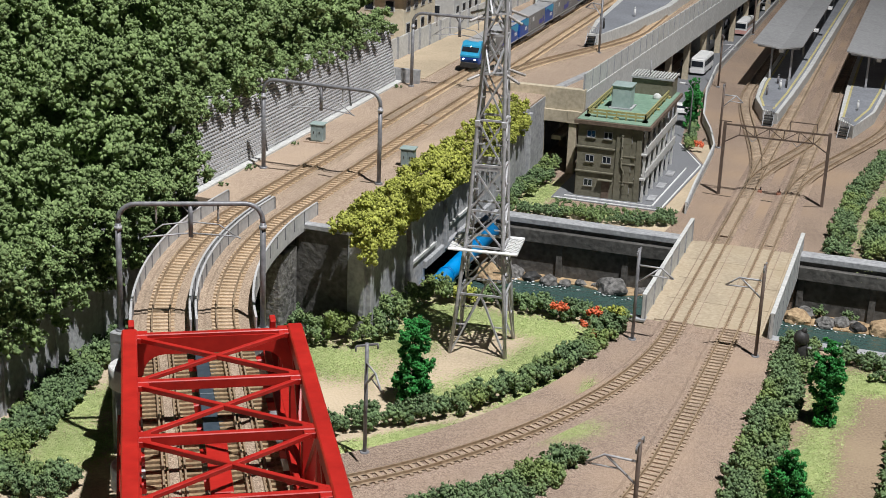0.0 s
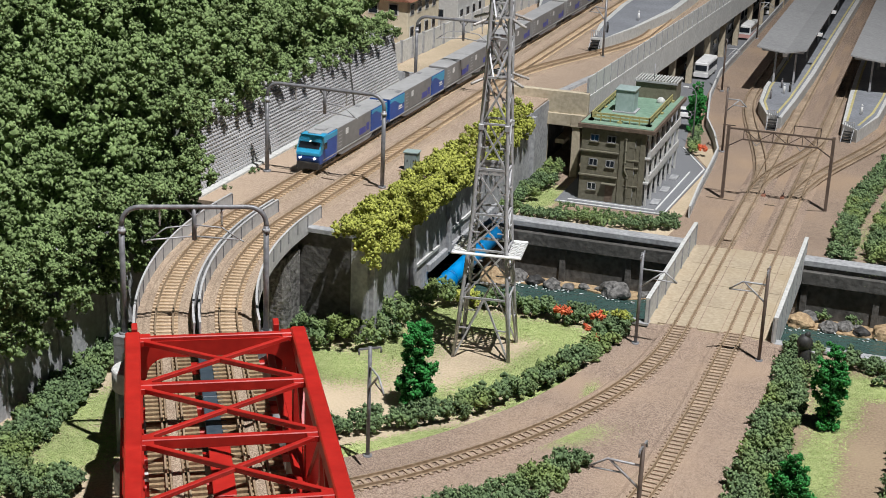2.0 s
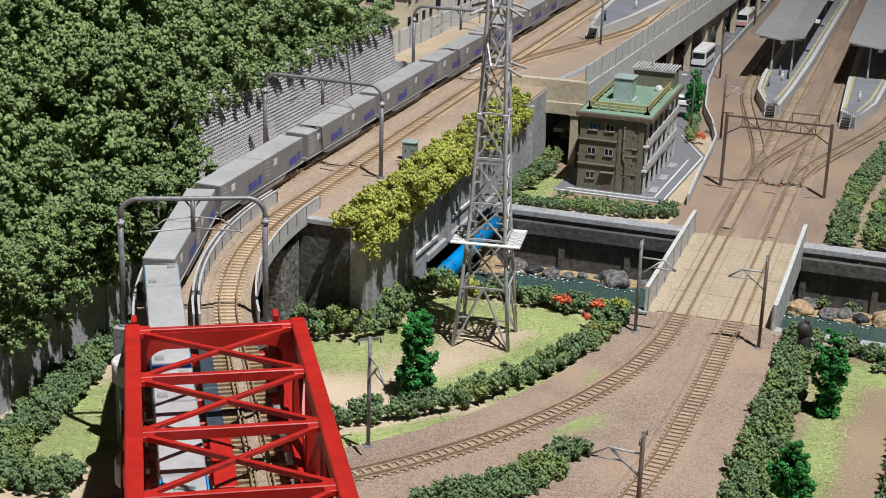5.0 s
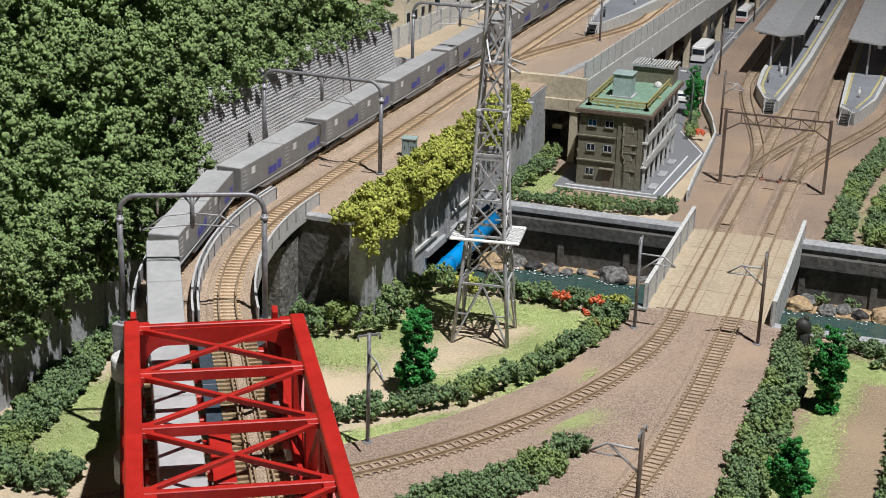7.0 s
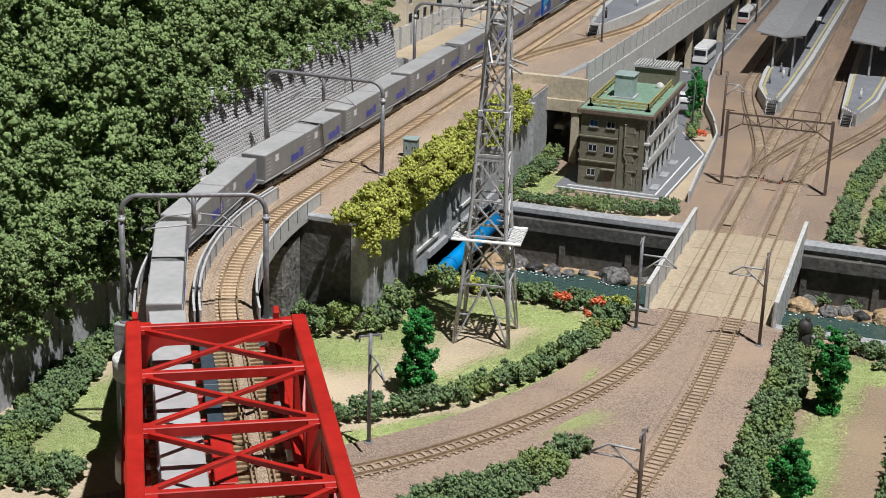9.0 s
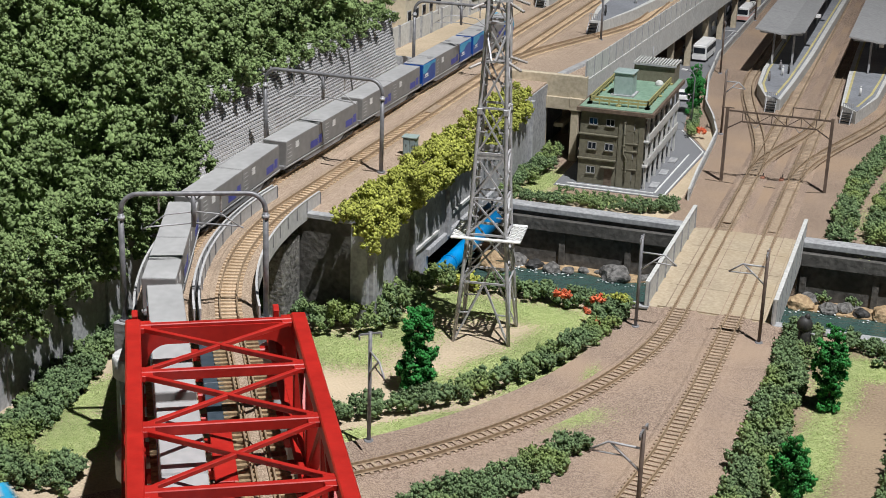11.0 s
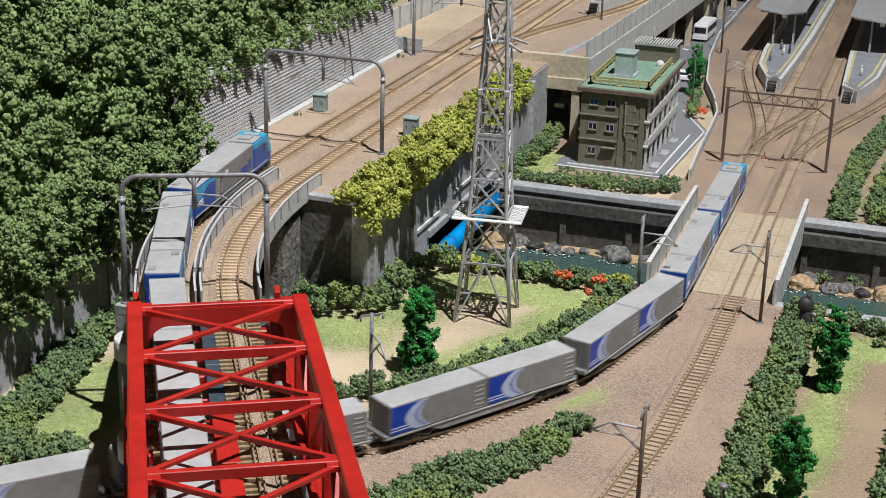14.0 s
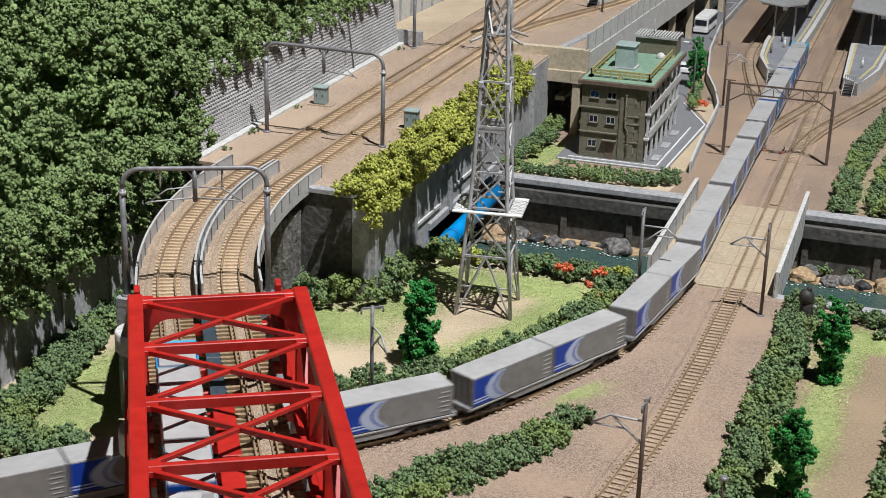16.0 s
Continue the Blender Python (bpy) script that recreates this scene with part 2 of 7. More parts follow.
def sweep(bm, pts, profile, closed=True):
    """Draws a cross-section [(offset to the right, height)] along pts [(x, y, z)]."""
    rings = []
    for i, p in enumerate(pts):
        q, o = pts[min(i + 1, len(pts) - 1)], pts[max(i - 1, 0)]
        d = Vector((q[0] - o[0], q[1] - o[1])).normalized()
        rings.append([bm.verts.new((p[0] + d.y * a, p[1] - d.x * a, p[2] + h)) for a, h in profile])
    n = len(profile)
    for a, b in zip(rings, rings[1:]):
        for k in range(n if closed else n - 1):
            bm.faces.new((a[k], a[(k + 1) % n], b[(k + 1) % n], b[k]))
    if closed:
        bm.faces.new(rings[0][::-1])
        bm.faces.new(rings[-1])


def mesh_of(name, bm, *mats):
    bmesh.ops.recalc_face_normals(bm, faces=bm.faces)
    for v in bm.verts:
        v.co *= S
    me = bpy.data.meshes.new(name)
    bm.to_mesh(me)
    bm.free()
    for m in mats:
        me.materials.append(m)
    return me


def part(name, bm, mat, parent=None, label="", bevel=0.0):
    """One mesh object out of a bmesh in centimetres, under a thing, a part or the setting."""
    if bevel:
        bmesh.ops.recalc_face_normals(bm, faces=bm.faces)
        bmesh.ops.bevel(bm, geom=[e for e in bm.edges if e.is_manifold and e.calc_face_angle(0) > 0.6], offset=bevel, segments=1, affect="EDGES")
    ob = new(name, mesh_of(name, bm, *(mat if isinstance(mat, (list, tuple)) else [mat])))
    if parent:
        ob.parent = parent
    if label:
        ob["label"] = label
    return ob


def shared(name, mesh, parent, m):
    ob = new(name, mesh)
    ob.parent = parent
    ob.matrix_basis = m
    return ob


def thing(name, label, category, group="", kind="", m=None):
    e = tagged(new(name), label, category, group, kind)
    if m:
        e.matrix_basis = m
    return e


def structure(name, bm, mat, label="", category="", bevel=0.0):
    return tagged(part(name, bm, mat, bevel=bevel), label, category or name.split("_")[0], kind="structure")


def arrays(name, verts, faces, mat, smooth=False):
    """A mesh object from numpy arrays (centimetres; triangles)."""
    me = bpy.data.meshes.new(name)
    verts, faces = np.asarray(verts, np.float32) * S, np.asarray(faces, np.int32)
    me.vertices.add(len(verts))
    me.vertices.foreach_set("co", verts.ravel())
    me.loops.add(faces.size)
    me.loops.foreach_set("vertex_index", faces.ravel())
    me.polygons.add(len(faces))
    me.polygons.foreach_set("loop_start", np.arange(0, faces.size, 3, dtype=np.int32))
    if smooth:
        me.polygons.foreach_set("use_smooth", np.ones(len(faces), bool))
    me.update(calc_edges=True)
    me.materials.append(mat)
    return new(name, me)


# ---- foliage ----
RNG = np.random.default_rng(7)


def ball(sub):
    bm = bmesh.new()
    bmesh.ops.create_icosphere(bm, subdivisions=sub, radius=1)
    v = np.array([p.co[:] for p in bm.verts])
    f = np.array([[p.index for p in q.verts] for q in bm.faces])
    bm.free()
    return v, f


BALL1 = ball(1)


def tiny_ball():
    """A twelve-cornered pebble of foliage."""
    g = (1 + 5 ** 0.5) / 2
    v = np.array([(-1, g, 0), (1, g, 0), (-1, -g, 0), (1, -g, 0), (0, -1, g), (0, 1, g), (0, -1, -g), (0, 1, -g), (g, 0, -1), (g, 0, 1), (-g, 0, -1), (-g, 0, 1)]) / 1.902
    f = [[0, 11, 5], [0, 5, 1], [0, 1, 7], [0, 7, 10], [0, 10, 11], [1, 5, 9], [5, 11, 4], [11, 10, 2], [10, 7, 6], [7, 1, 8]]
    f += [[3, 9, 4], [3, 4, 2], [3, 2, 6], [3, 6, 8], [3, 8, 9], [4, 9, 5], [2, 4, 11], [6, 2, 10], [8, 6, 7], [9, 8, 1]]
    return v, np.array(f)


TINY = tiny_ball()
CRUMB = (np.array([(1, 0, 0), (-1, 0, 0), (0, 1, 0), (0, -1, 0), (0, 0, 1), (0, 0, -1)], float),
         np.array([[0, 2, 4], [2, 1, 4], [1, 3, 4], [3, 0, 4], [2, 0, 5], [1, 2, 5], [3, 1, 5], [0, 3, 5]]))


def lump(radius, lumps, flakes, squash=0.8, flake=0.16, core=0.62, spread=1.0, crumbs=5):
    """A sponge-like clump of foliage round the origin: small blobs of crumbs, with loose flakes."""
    vs, fs, n = [], [], 0
    dirs = RNG.normal(size=(lumps, 3))
    dirs[:, 2] += 0.25
    dirs /= np.linalg.norm(dirs, axis=1)[:, None]
    blobs = dirs * (radius * core * RNG.uniform(0.5, 1.0, lumps))[:, None] * (spread, spread, squash)
    big = radius * RNG.uniform(0.26, 0.44, lumps)
    v, f = TINY
    cv, cf = CRUMB
    for c, s in zip(blobs, big):
        vs.append(v * s * 0.76 * RNG.uniform(0.65, 1.2, (len(v), 1)) + c)
        fs.append(f + n)
        n += len(v)
        for _ in range(crumbs):
            d = RNG.normal(size=3)
            d[2] += 0.3
            d /= np.linalg.norm(d)
            w = (cv * RNG.uniform(0.6, 1.35, (6, 1)) + RNG.normal(size=(6, 3)) * 0.16) * s * RNG.uniform(0.32, 0.56) + c + d * s * RNG.uniform(0.75, 1.08)
            vs.append(w)
            fs.append(cf + n)
            n += 6
    if flakes:
        i = RNG.integers(0, lumps, flakes)
        d = RNG.normal(size=(flakes, 3))
        d[:, 2] += 0.4
        d /= np.linalg.norm(d, axis=1)[:, None]
        p = blobs[i] + d * (big[i] * RNG.uniform(1.0, 1.35, flakes))[:, None]
        a = RNG.normal(size=(flakes, 3, 3)) * flake
        vs.append((p[:, None, :] + a).reshape(-1, 3))
        fs.append(np.arange(flakes * 3).reshape(-1, 3) + n)
    return np.concatenate(vs), np.concatenate(fs)


def scatter(name, spots, kinds, mat, parent=None):
    """One object of foliage from spots (x, y, z, size)."""
    vs, fs, n = [], [], 0
    for k, (x, y, z, s) in enumerate(spots):
        v, f = kinds[k % len(kinds)]
        a = RNG.uniform(0, math.tau)
        c, d = math.cos(a), math.sin(a)
        w = v * s
        w = np.stack([w[:, 0] * c - w[:, 1] * d + x, w[:, 0] * d + w[:, 1] * c + y, w[:, 2] + z], 1)
        vs.append(w)
        fs.append(f + n)
        n += len(w)
    ob = arrays(name, np.concatenate(vs), np.concatenate(fs), mat)
    if parent:
        ob.parent = parent
    return ob


# ---- lines of the tracks ----
def arc(cx, cy, r, a0, a1, z, step=0.6):
    n = max(2, int(abs(a1 - a0) * r / step))
    return [(cx + r * math.cos(a0 + (a1 - a0) * i / n), cy + r * math.sin(a0 + (a1 - a0) * i / n), z) for i in range(n + 1)]


def line(p, q, step=1.0):
    n = max(1, int(math.dist(p, q) / step))
    return [tuple(p[k] + (q[k] - p[k]) * i / n for k in range(3)) for i in range(n + 1)]


UZ = 6.8  # top of the upper rails
BR = (0.516, -0.857)  # direction of the red bridge
BEND = math.asin(0.516)


def upper_line(off, far=360.0, near=62.0):
    """The upper track at a distance to the right of the first one, from far to under the camera."""
    r = 41.0 - off
    cx, cy = -41.1 + 41.0, 83.2
    a = arc(cx, cy, r, math.pi, math.pi + BEND, UZ)
    p = a[-1]
    q = (p[0] + BR[0] * near, p[1] + BR[1] * near, UZ)
    r = 42.0 + off  # beyond the bridge it turns back in a wide loop
    c = (q[0] + BR[1] * r, q[1] - BR[0] * r)
    a0 = math.atan2(q[1] - c[1], q[0] - c[0])
    return line((-41.1 + off, far, UZ), a[0]) + a[1:] + line(p, q)[1:] + arc(*c, r, a0, a0 - 1.9 * math.pi, UZ, 1.0)[1:]


def lower_line(far=300.0):
    """The lower inner track from the west to the far end."""
    a = arc(-55.0, 91.5, 41.1, radians(-43.5), 0.0, 0.0)
    p = a[0]
    d = (math.sin(radians(43.5)), math.cos(radians(43.5)))
    q = (p[0] - d[0] * 42, p[1] - d[1] * 42, 0)
    r = 42.0  # it comes out of a wide loop
    c = (q[0] + d[1] * r, q[1] - d[0] * r)
    a0 = math.atan2(q[1] - c[1], q[0] - c[0])
    loop = arc(*c, r, a0 + 4.2 * math.pi, a0, 0.0, 1.0)
    return loop[:-1] + line(q, p) + a[1:] + line(a[-1], (-13.9, far, 0))[1:]


def lower_b(far=250.0):
    return line((-12.9, 55.0, 0), (-11.0, 71.0, 0)) + line((-11.0, 71.0, 0), (-10.55, 80.0, 0))[1:] + line((-10.55, 80.0, 0), (-10.35, 92.0, 0))[1:] + line((-10.35, 92.0, 0), (-10.3, far, 0))[1:]


class Line:
    def __init__(self, pts):
        self.p = np.array(pts)
        self.s = np.concatenate([[0], np.cumsum(np.linalg.norm(np.diff(self.p, axis=0), axis=1))])

    def at(self, s):
        return Vector([float(np.interp(s, self.s, self.p[:, k])) for k in range(3)])

    def place(self, s, half):
        """The pose of a car whose middle is at s, with its pivots at half before and behind."""
        a, b = self.at(s - half), self.at(s + half)
        d, m = b - a, (a + b) / 2
        return cm(m.x, m.y, m.z, math.degrees(math.atan2(d.y, d.x)))

    def near(self, y, lo=0.0):
        k = int(np.argmin(np.abs(self.p[:, 1] - y) + (self.s < lo) * 1e3))
        return float(self.s[k])


UP1, UP2 = Line(upper_line(0.0)), Line(upper_line(3.3))
LOW_A, LOW_B = Line(lower_line()), Line(lower_b())


# ---- the large structure ----
M_GROUND = M_SOIL


def ground():
    bm = bmesh.new()
    prism(bm, [(-140, -120), (140, -120), (140, 92.6), (-140, 92.6)], -9.0, -0.6)
    structure("ground", bm, M_GROUND, "sandy model ground with patches of short grass", "ground")
    bm = bmesh.new()
    prism(bm, [(-33.4, 109.6), (140, 109.6), (140, 400), (-33.4, 400)], -9.0, -0.42)
    structure("ground_north", bm, M_YARD, "brown gravel yard behind the river wall", "ground")
    bm = bmesh.new()
    prism(bm, [(-140, 92.6), (140, 92.6), (140, 109.6), (-140, 109.6)], -9.2, -5.6)
    structure("river_bed", bm, M_RIVERBED, "dark stony river bed", "river bed")
    bm = bmesh.new()
    nx, ny = 160, 24
    grid = [[bm.verts.new((-45 + 100 * i / nx, 92.6 + 17 * j / ny, -4.6 + 0.10 * noise.noise((i * 0.5, j * 0.7, 0)))) for i in range(nx + 1)] for j in range(ny + 1)]
    for j in range(ny):
        for i in range(nx):
            f = bm.faces.new((grid[j][i], grid[j][i + 1], grid[j + 1][i + 1], grid[j + 1][i]))
            f.smooth = True
    structure("water", bm, M_WATER, "green rippled river water", "water")
    # gravel under the lower tracks
    left, right = [], []
    p = LOW_A.p
    for i in range(0, len(p), 2):
        x, y = p[i, :2]
        if y > 92.4 or y < 46 or LOW_A.s[i] < LOW_A.s[-1] - 330:
            continue
        j = min(i + 1, len(p) - 1)
        d = Vector((p[j, 0] - p[j - 1, 0], p[j, 1] - p[j - 1, 1])).normalized()
        left.append((x - d.y * 3.3, y + d.x * 3.3))
        if y < 64:
            right.append((x + d.y * 2.2, y - d.x * 2.2))
    bm = bmesh.new()
    ring = []
    for k, (x, y) in enumerate(left):
        e = -7.0 + 0.5 * noise.noise((0.0, y * 0.11, 3.0))
        if y < 62:
            e = x + 3.2 + max(0.0, (y - 54)) * 0.8
        ring.append((bm.verts.new((x, y, -0.36)), bm.verts.new((max(e, x + 3.0), y - (3.0 if y < 62 else 0.0), -0.36))))
    for a, b in zip(ring, ring[1:]):
        bm.faces.new((a[0], a[1], b[1], b[0]))
    structure("gravel_bed", bm, M_BALLAST, "brown gravel bed of the lower tracks", "gravel bed")
    bm = bmesh.new()
    prism(bm, [(-26.5, 20), (-6.9, 20), (-6.9, 62), (-24.0, 62)], -1.0, -0.38)
    structure("gravel_apron", bm, M_BALLAST, "brown gravel between the lower tracks", "gravel bed")


    bm = bmesh.new()
    prism(bm, [(-16.0, 91.4), (-7.2, 91.4), (-7.2, 92.38), (-16.0, 92.38)], -0.9, -0.345)
    structure("gravel_edge", bm, M_BALLAST, "brown gravel in front of the slab bridge", "gravel bed")
    bm = bmesh.new()
    prism(bm, [(-6.4, 52.0), (12.0, 52.0), (12.0, 91.9), (-6.2, 91.9)], -1.0, -0.56)
    structure("garden_soil", bm, M_PATH, "brown trodden soil of the garden path", "ground")


def upper_level():
    body = [(-37.2, 82.3), (-32.3, 82.3), (-32.3, 125.3), (-28.9, 125.6), (-26.2, 182), (-22.0, 400), (-140, 400), (-140, 84.5), (-43.5, 84.5)]
    bm = bmesh.new()
    prism(bm, body[:3] + [(-32.3, 400), (-140, 400), (-140, 84.5), (-43.5, 84.5)], 5.0, 6.45)
    structure("upper_ground", bm, M_BALLAST_UP, "sandy gravel terrace carrying the upper tracks", "ground")
    # retaining wall along the terrace, over the river it is a girder
    bm = bmesh.new()
    prof = [(82.2, -0.75), (94.0, -0.75), (94.0, 0.6), (109.4, 0.6), (109.4, -0.75), (125.2, -0.75), (125.2, 6.3), (82.2, 6.3)]
    a = [bm.verts.new((-33.3, y, z)) for y, z in prof]
    b = [bm.verts.new((-32.2, y, z)) for y, z in prof]
    bm.faces.new(a)
    bm.faces.new(b[::-1])
    for i in range(8):
        bm.faces.new((a[i], b[i], b[(i + 1) % 8], a[(i + 1) % 8]))
    w = structure("wall_terrace", bm, M_CONCRETE_MID, "tall weathered grey concrete retaining wall", "wall")
    for y in (82.6, 90.0, 97.5, 105.0, 112.5, 119.5):
        bm = bmesh.new()
        box(bm, -32.25, -31.85, y, y + 0.55, -0.7 if not 93 < y < 110 else 0.7, 6.0)
        part("pilaster", bm, M_CONCRETE_MID, w, bevel=0.05)
    for a, b, z in ((91.0, 96.0, 1.5), (98.2, 103.6, 2.0)):
        bm = bmesh.new()
        box(bm, -32.2, -32.05, a, b, z, z + 0.22)
        part("ledge", bm, M_CONCRETE_PALE, w)
    bm = bmesh.new()
    box(bm, -33.2, -31.95, 93.6, 110.0, 0.4, 1.0)
    part("girder", bm, M_CONCRETE_MID, w, bevel=0.06)
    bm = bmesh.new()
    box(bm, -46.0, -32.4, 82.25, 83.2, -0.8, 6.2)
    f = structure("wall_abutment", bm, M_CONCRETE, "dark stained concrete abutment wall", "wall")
    bm = bmesh.new()
    box(bm, -36.6, -32.0, 82.05, 82.7, 6.15, 6.5)
    part("coping", bm, M_CONCRETE_MID, f, bevel=0.05)
    # textured pillar below the curved viaduct
    bm = bmesh.new()
    box(bm, -37.6, -36.5, 79.0, 81.6, -0.8, 5.2)
    structure("pillar", bm, M_ROCK, "rough stone-faced pillar under the viaduct", "pillar", bevel=0.08)
    # opening below the terrace: an added dark wall stands for its shaded inside
    bm = bmesh.new()
    box(bm, -60.0, -59.0, 90.0, 112.0, -6.0, 6.0)
    structure("wall_culvert", bm, M_CONCRETE, "added dark wall standing for the shaded inside of the culvert", "wall")


def retaining_blocks():
    """The pale block wall beside the upper track, leaning back, in rows of small blocks."""
    wall = bmesh.new()
    lean = 0.16
    prism(wall, [(-46.6, 84.6), (-45.75, 84.6), (-45.75, 123.6), (-46.6, 123.6)], 6.2, 7.0)
    y0, y1, z0, z1 = 84.9, 123.6, 6.4, 11.8
    v = [wall.verts.new(c) for c in ((-45.7, y0, z0), (-45.7, y1, z0), (-45.7 - lean * (z1 - z0), y1, z1), (-45.7 - lean * (z1 - z0), y0, z1))]
    w = [wall.verts.new((p.co.x - 0.8, p.co.y, p.co.z)) for p in v]
    wall.faces.new(v)
    wall.faces.new(w[::-1])
    for i in range(4):
        wall.faces.new((v[i], w[i], w[(i + 1) % 4], v[(i + 1) % 4]))
    ob = structure("wall_blocks", wall, M_CONCRETE_PALE, "pale leaning retaining wall of small concrete blocks", "wall")
    size, high = 0.34, 0.25
    bm = bmesh.new()
    box(bm, -0.05, 0.075, -size / 2 + 0.02, size / 2 - 0.02, 0.01, high - 0.015)
    for q in list(bm.verts):
        if q.co.x > 0:
            q.co.y *= 0.55
            q.co.z = 0.12 + (q.co.z - 0.12) * 0.55
    me = mesh_of("block", bm, M_BLOCK)
    base = np.array([p.co[:] for p in me.vertices]) * 100
    tris = []
    for f in me.polygons:
        i = list(f.vertices)
        tris += [i[:3], [i[0], i[2], i[3]]]
    tris = np.array(tris)
    rows, n = int((z1 - z0) / high), int((y1 - y0) / size)
    vs, fs, k, made = [], [], 0, 0
    for r in range(rows):
        for c in range(n):
            y = y0 + (c + 0.5 + 0.5 * (r % 2)) * size
            z = z0 + r * high
            x = -45.7 - lean * (z - z0)
            if y > y1 - 0.2:
                continue
            if y < 98 and r < 10 and made < 300:
                made += 1
                shared("block", me, ob, cm(x, y, z))
            else:
                vs.append(base + (x, y, z))
                fs.append(tris + k)
                k += len(base)
    rest = arrays("blocks", np.concatenate(vs), np.concatenate(fs), M_BLOCK)
    rest.parent = ob
    tagged(rest, kind="stuff")
    bm = bmesh.new()
    box(bm, -45.9, -45.2, 84.6, 123.8, 6.3, 6.62)
    part("kerb", bm, M_CONCRETE_PALE, ob, bevel=0.04)
    bm = bmesh.new()
    box(bm, -47.0, -43.6, 123.7, 124.1, 6.4, 7.7)
    structure("wall_end", bm, M_CONCRETE_MID, "low concrete end wall beside the track", "wall")


def hill_height(x, y):
    edge = -46.8
    d = edge - x
    low = 6.0 + 5.6 * min(1.0, max(0.0, (y - 76) / 12.0))
    return low + 0.80 * d + 1.2 * noise.noise((x * 0.06, y * 0.06, 0)) if d > 0 else low


def hill():
    bm = bmesh.new()
    xs = [-46.8 - 2.0 * i for i in range(46)]
    ys = [40 + 3.0 * j for j in range(29)]
    g = [[bm.verts.new((x, y, hill_height(x, y) - min(1.6, (-46.8 - x) * 0.8))) for x in xs] for y in ys]
    for j in range(len(ys) - 1):
        for i in range(len(xs) - 1):
            bm.faces.new((g[j][i], g[j][i + 1], g[j + 1][i + 1], g[j + 1][i]))
    for j in range(len(ys) - 1):
        a, b = g[j][0], g[j + 1][0]
        c, d = bm.verts.new((a.co.x, a.co.y, 0)), bm.verts.new((b.co.x, b.co.y, 0))
        bm.faces.new((a, b, d, c))
    structure("hill", bm, M_LEAF, "steep mossy green slope under the trees", "hill")
    bm = bmesh.new()
    box(bm, -47.2, -46.0, 40.0, 84.6, -1.0, 7.0)
    w = structure("wall_slope", bm, M_CONCRETE_MID, "streaked grey concrete wall below the wooded slope", "wall")
    for y in np.arange(48, 84, 5.2):
        bm = bmesh.new()
        box(bm, -46.05, -45.85, y, y + 0.12, -0.9, 6.8)
        part("joint_strip", bm, M_CONCRETE_MID, w)


ground()
upper_level()
retaining_blocks()
hill()


def river_walls():
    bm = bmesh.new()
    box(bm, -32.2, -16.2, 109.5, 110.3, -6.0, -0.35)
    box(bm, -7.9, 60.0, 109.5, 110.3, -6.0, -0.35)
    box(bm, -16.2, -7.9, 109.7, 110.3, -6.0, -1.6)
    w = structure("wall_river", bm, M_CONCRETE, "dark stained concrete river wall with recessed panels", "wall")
    for x0, x1 in ((-31.8, -16.4), (-7.7, 12.0)):
        bm = bmesh.new()
        box(bm, x0 - 0.3, x1 + 0.2, 109.3, 110.6, -0.42, 0.05)
        part("coping", bm, M_CONCRETE_MID, w, "paler concrete coping", bevel=0.05)
        bm = bmesh.new()
        box(bm, x0, x1, 108.95, 109.55, -1.75, -0.75)
        part("band", bm, M_CONCRETE, w, bevel=0.03)
        x = x0
        while x < x1 - 1:
            bm = bmesh.new()
            box(bm, x, x + 0.5, 109.25, 109.55, -5.2, -0.95)
            part("pier", bm, M_CONCRETE, w, bevel=0.03)
            x += 5.3
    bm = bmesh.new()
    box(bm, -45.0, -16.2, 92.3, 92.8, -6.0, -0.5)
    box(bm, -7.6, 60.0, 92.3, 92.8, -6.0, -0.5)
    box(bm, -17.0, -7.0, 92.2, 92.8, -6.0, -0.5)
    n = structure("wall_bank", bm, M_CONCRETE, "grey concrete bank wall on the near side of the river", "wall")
    for a, b in ((-19.0, -16.0), (-7.8, 20.0)):
        bm = bmesh.new()
        box(bm, a, b, 92.1, 92.9, -0.5, -0.3)
        part("coping", bm, M_CONCRETE_MID, n, bevel=0.04)


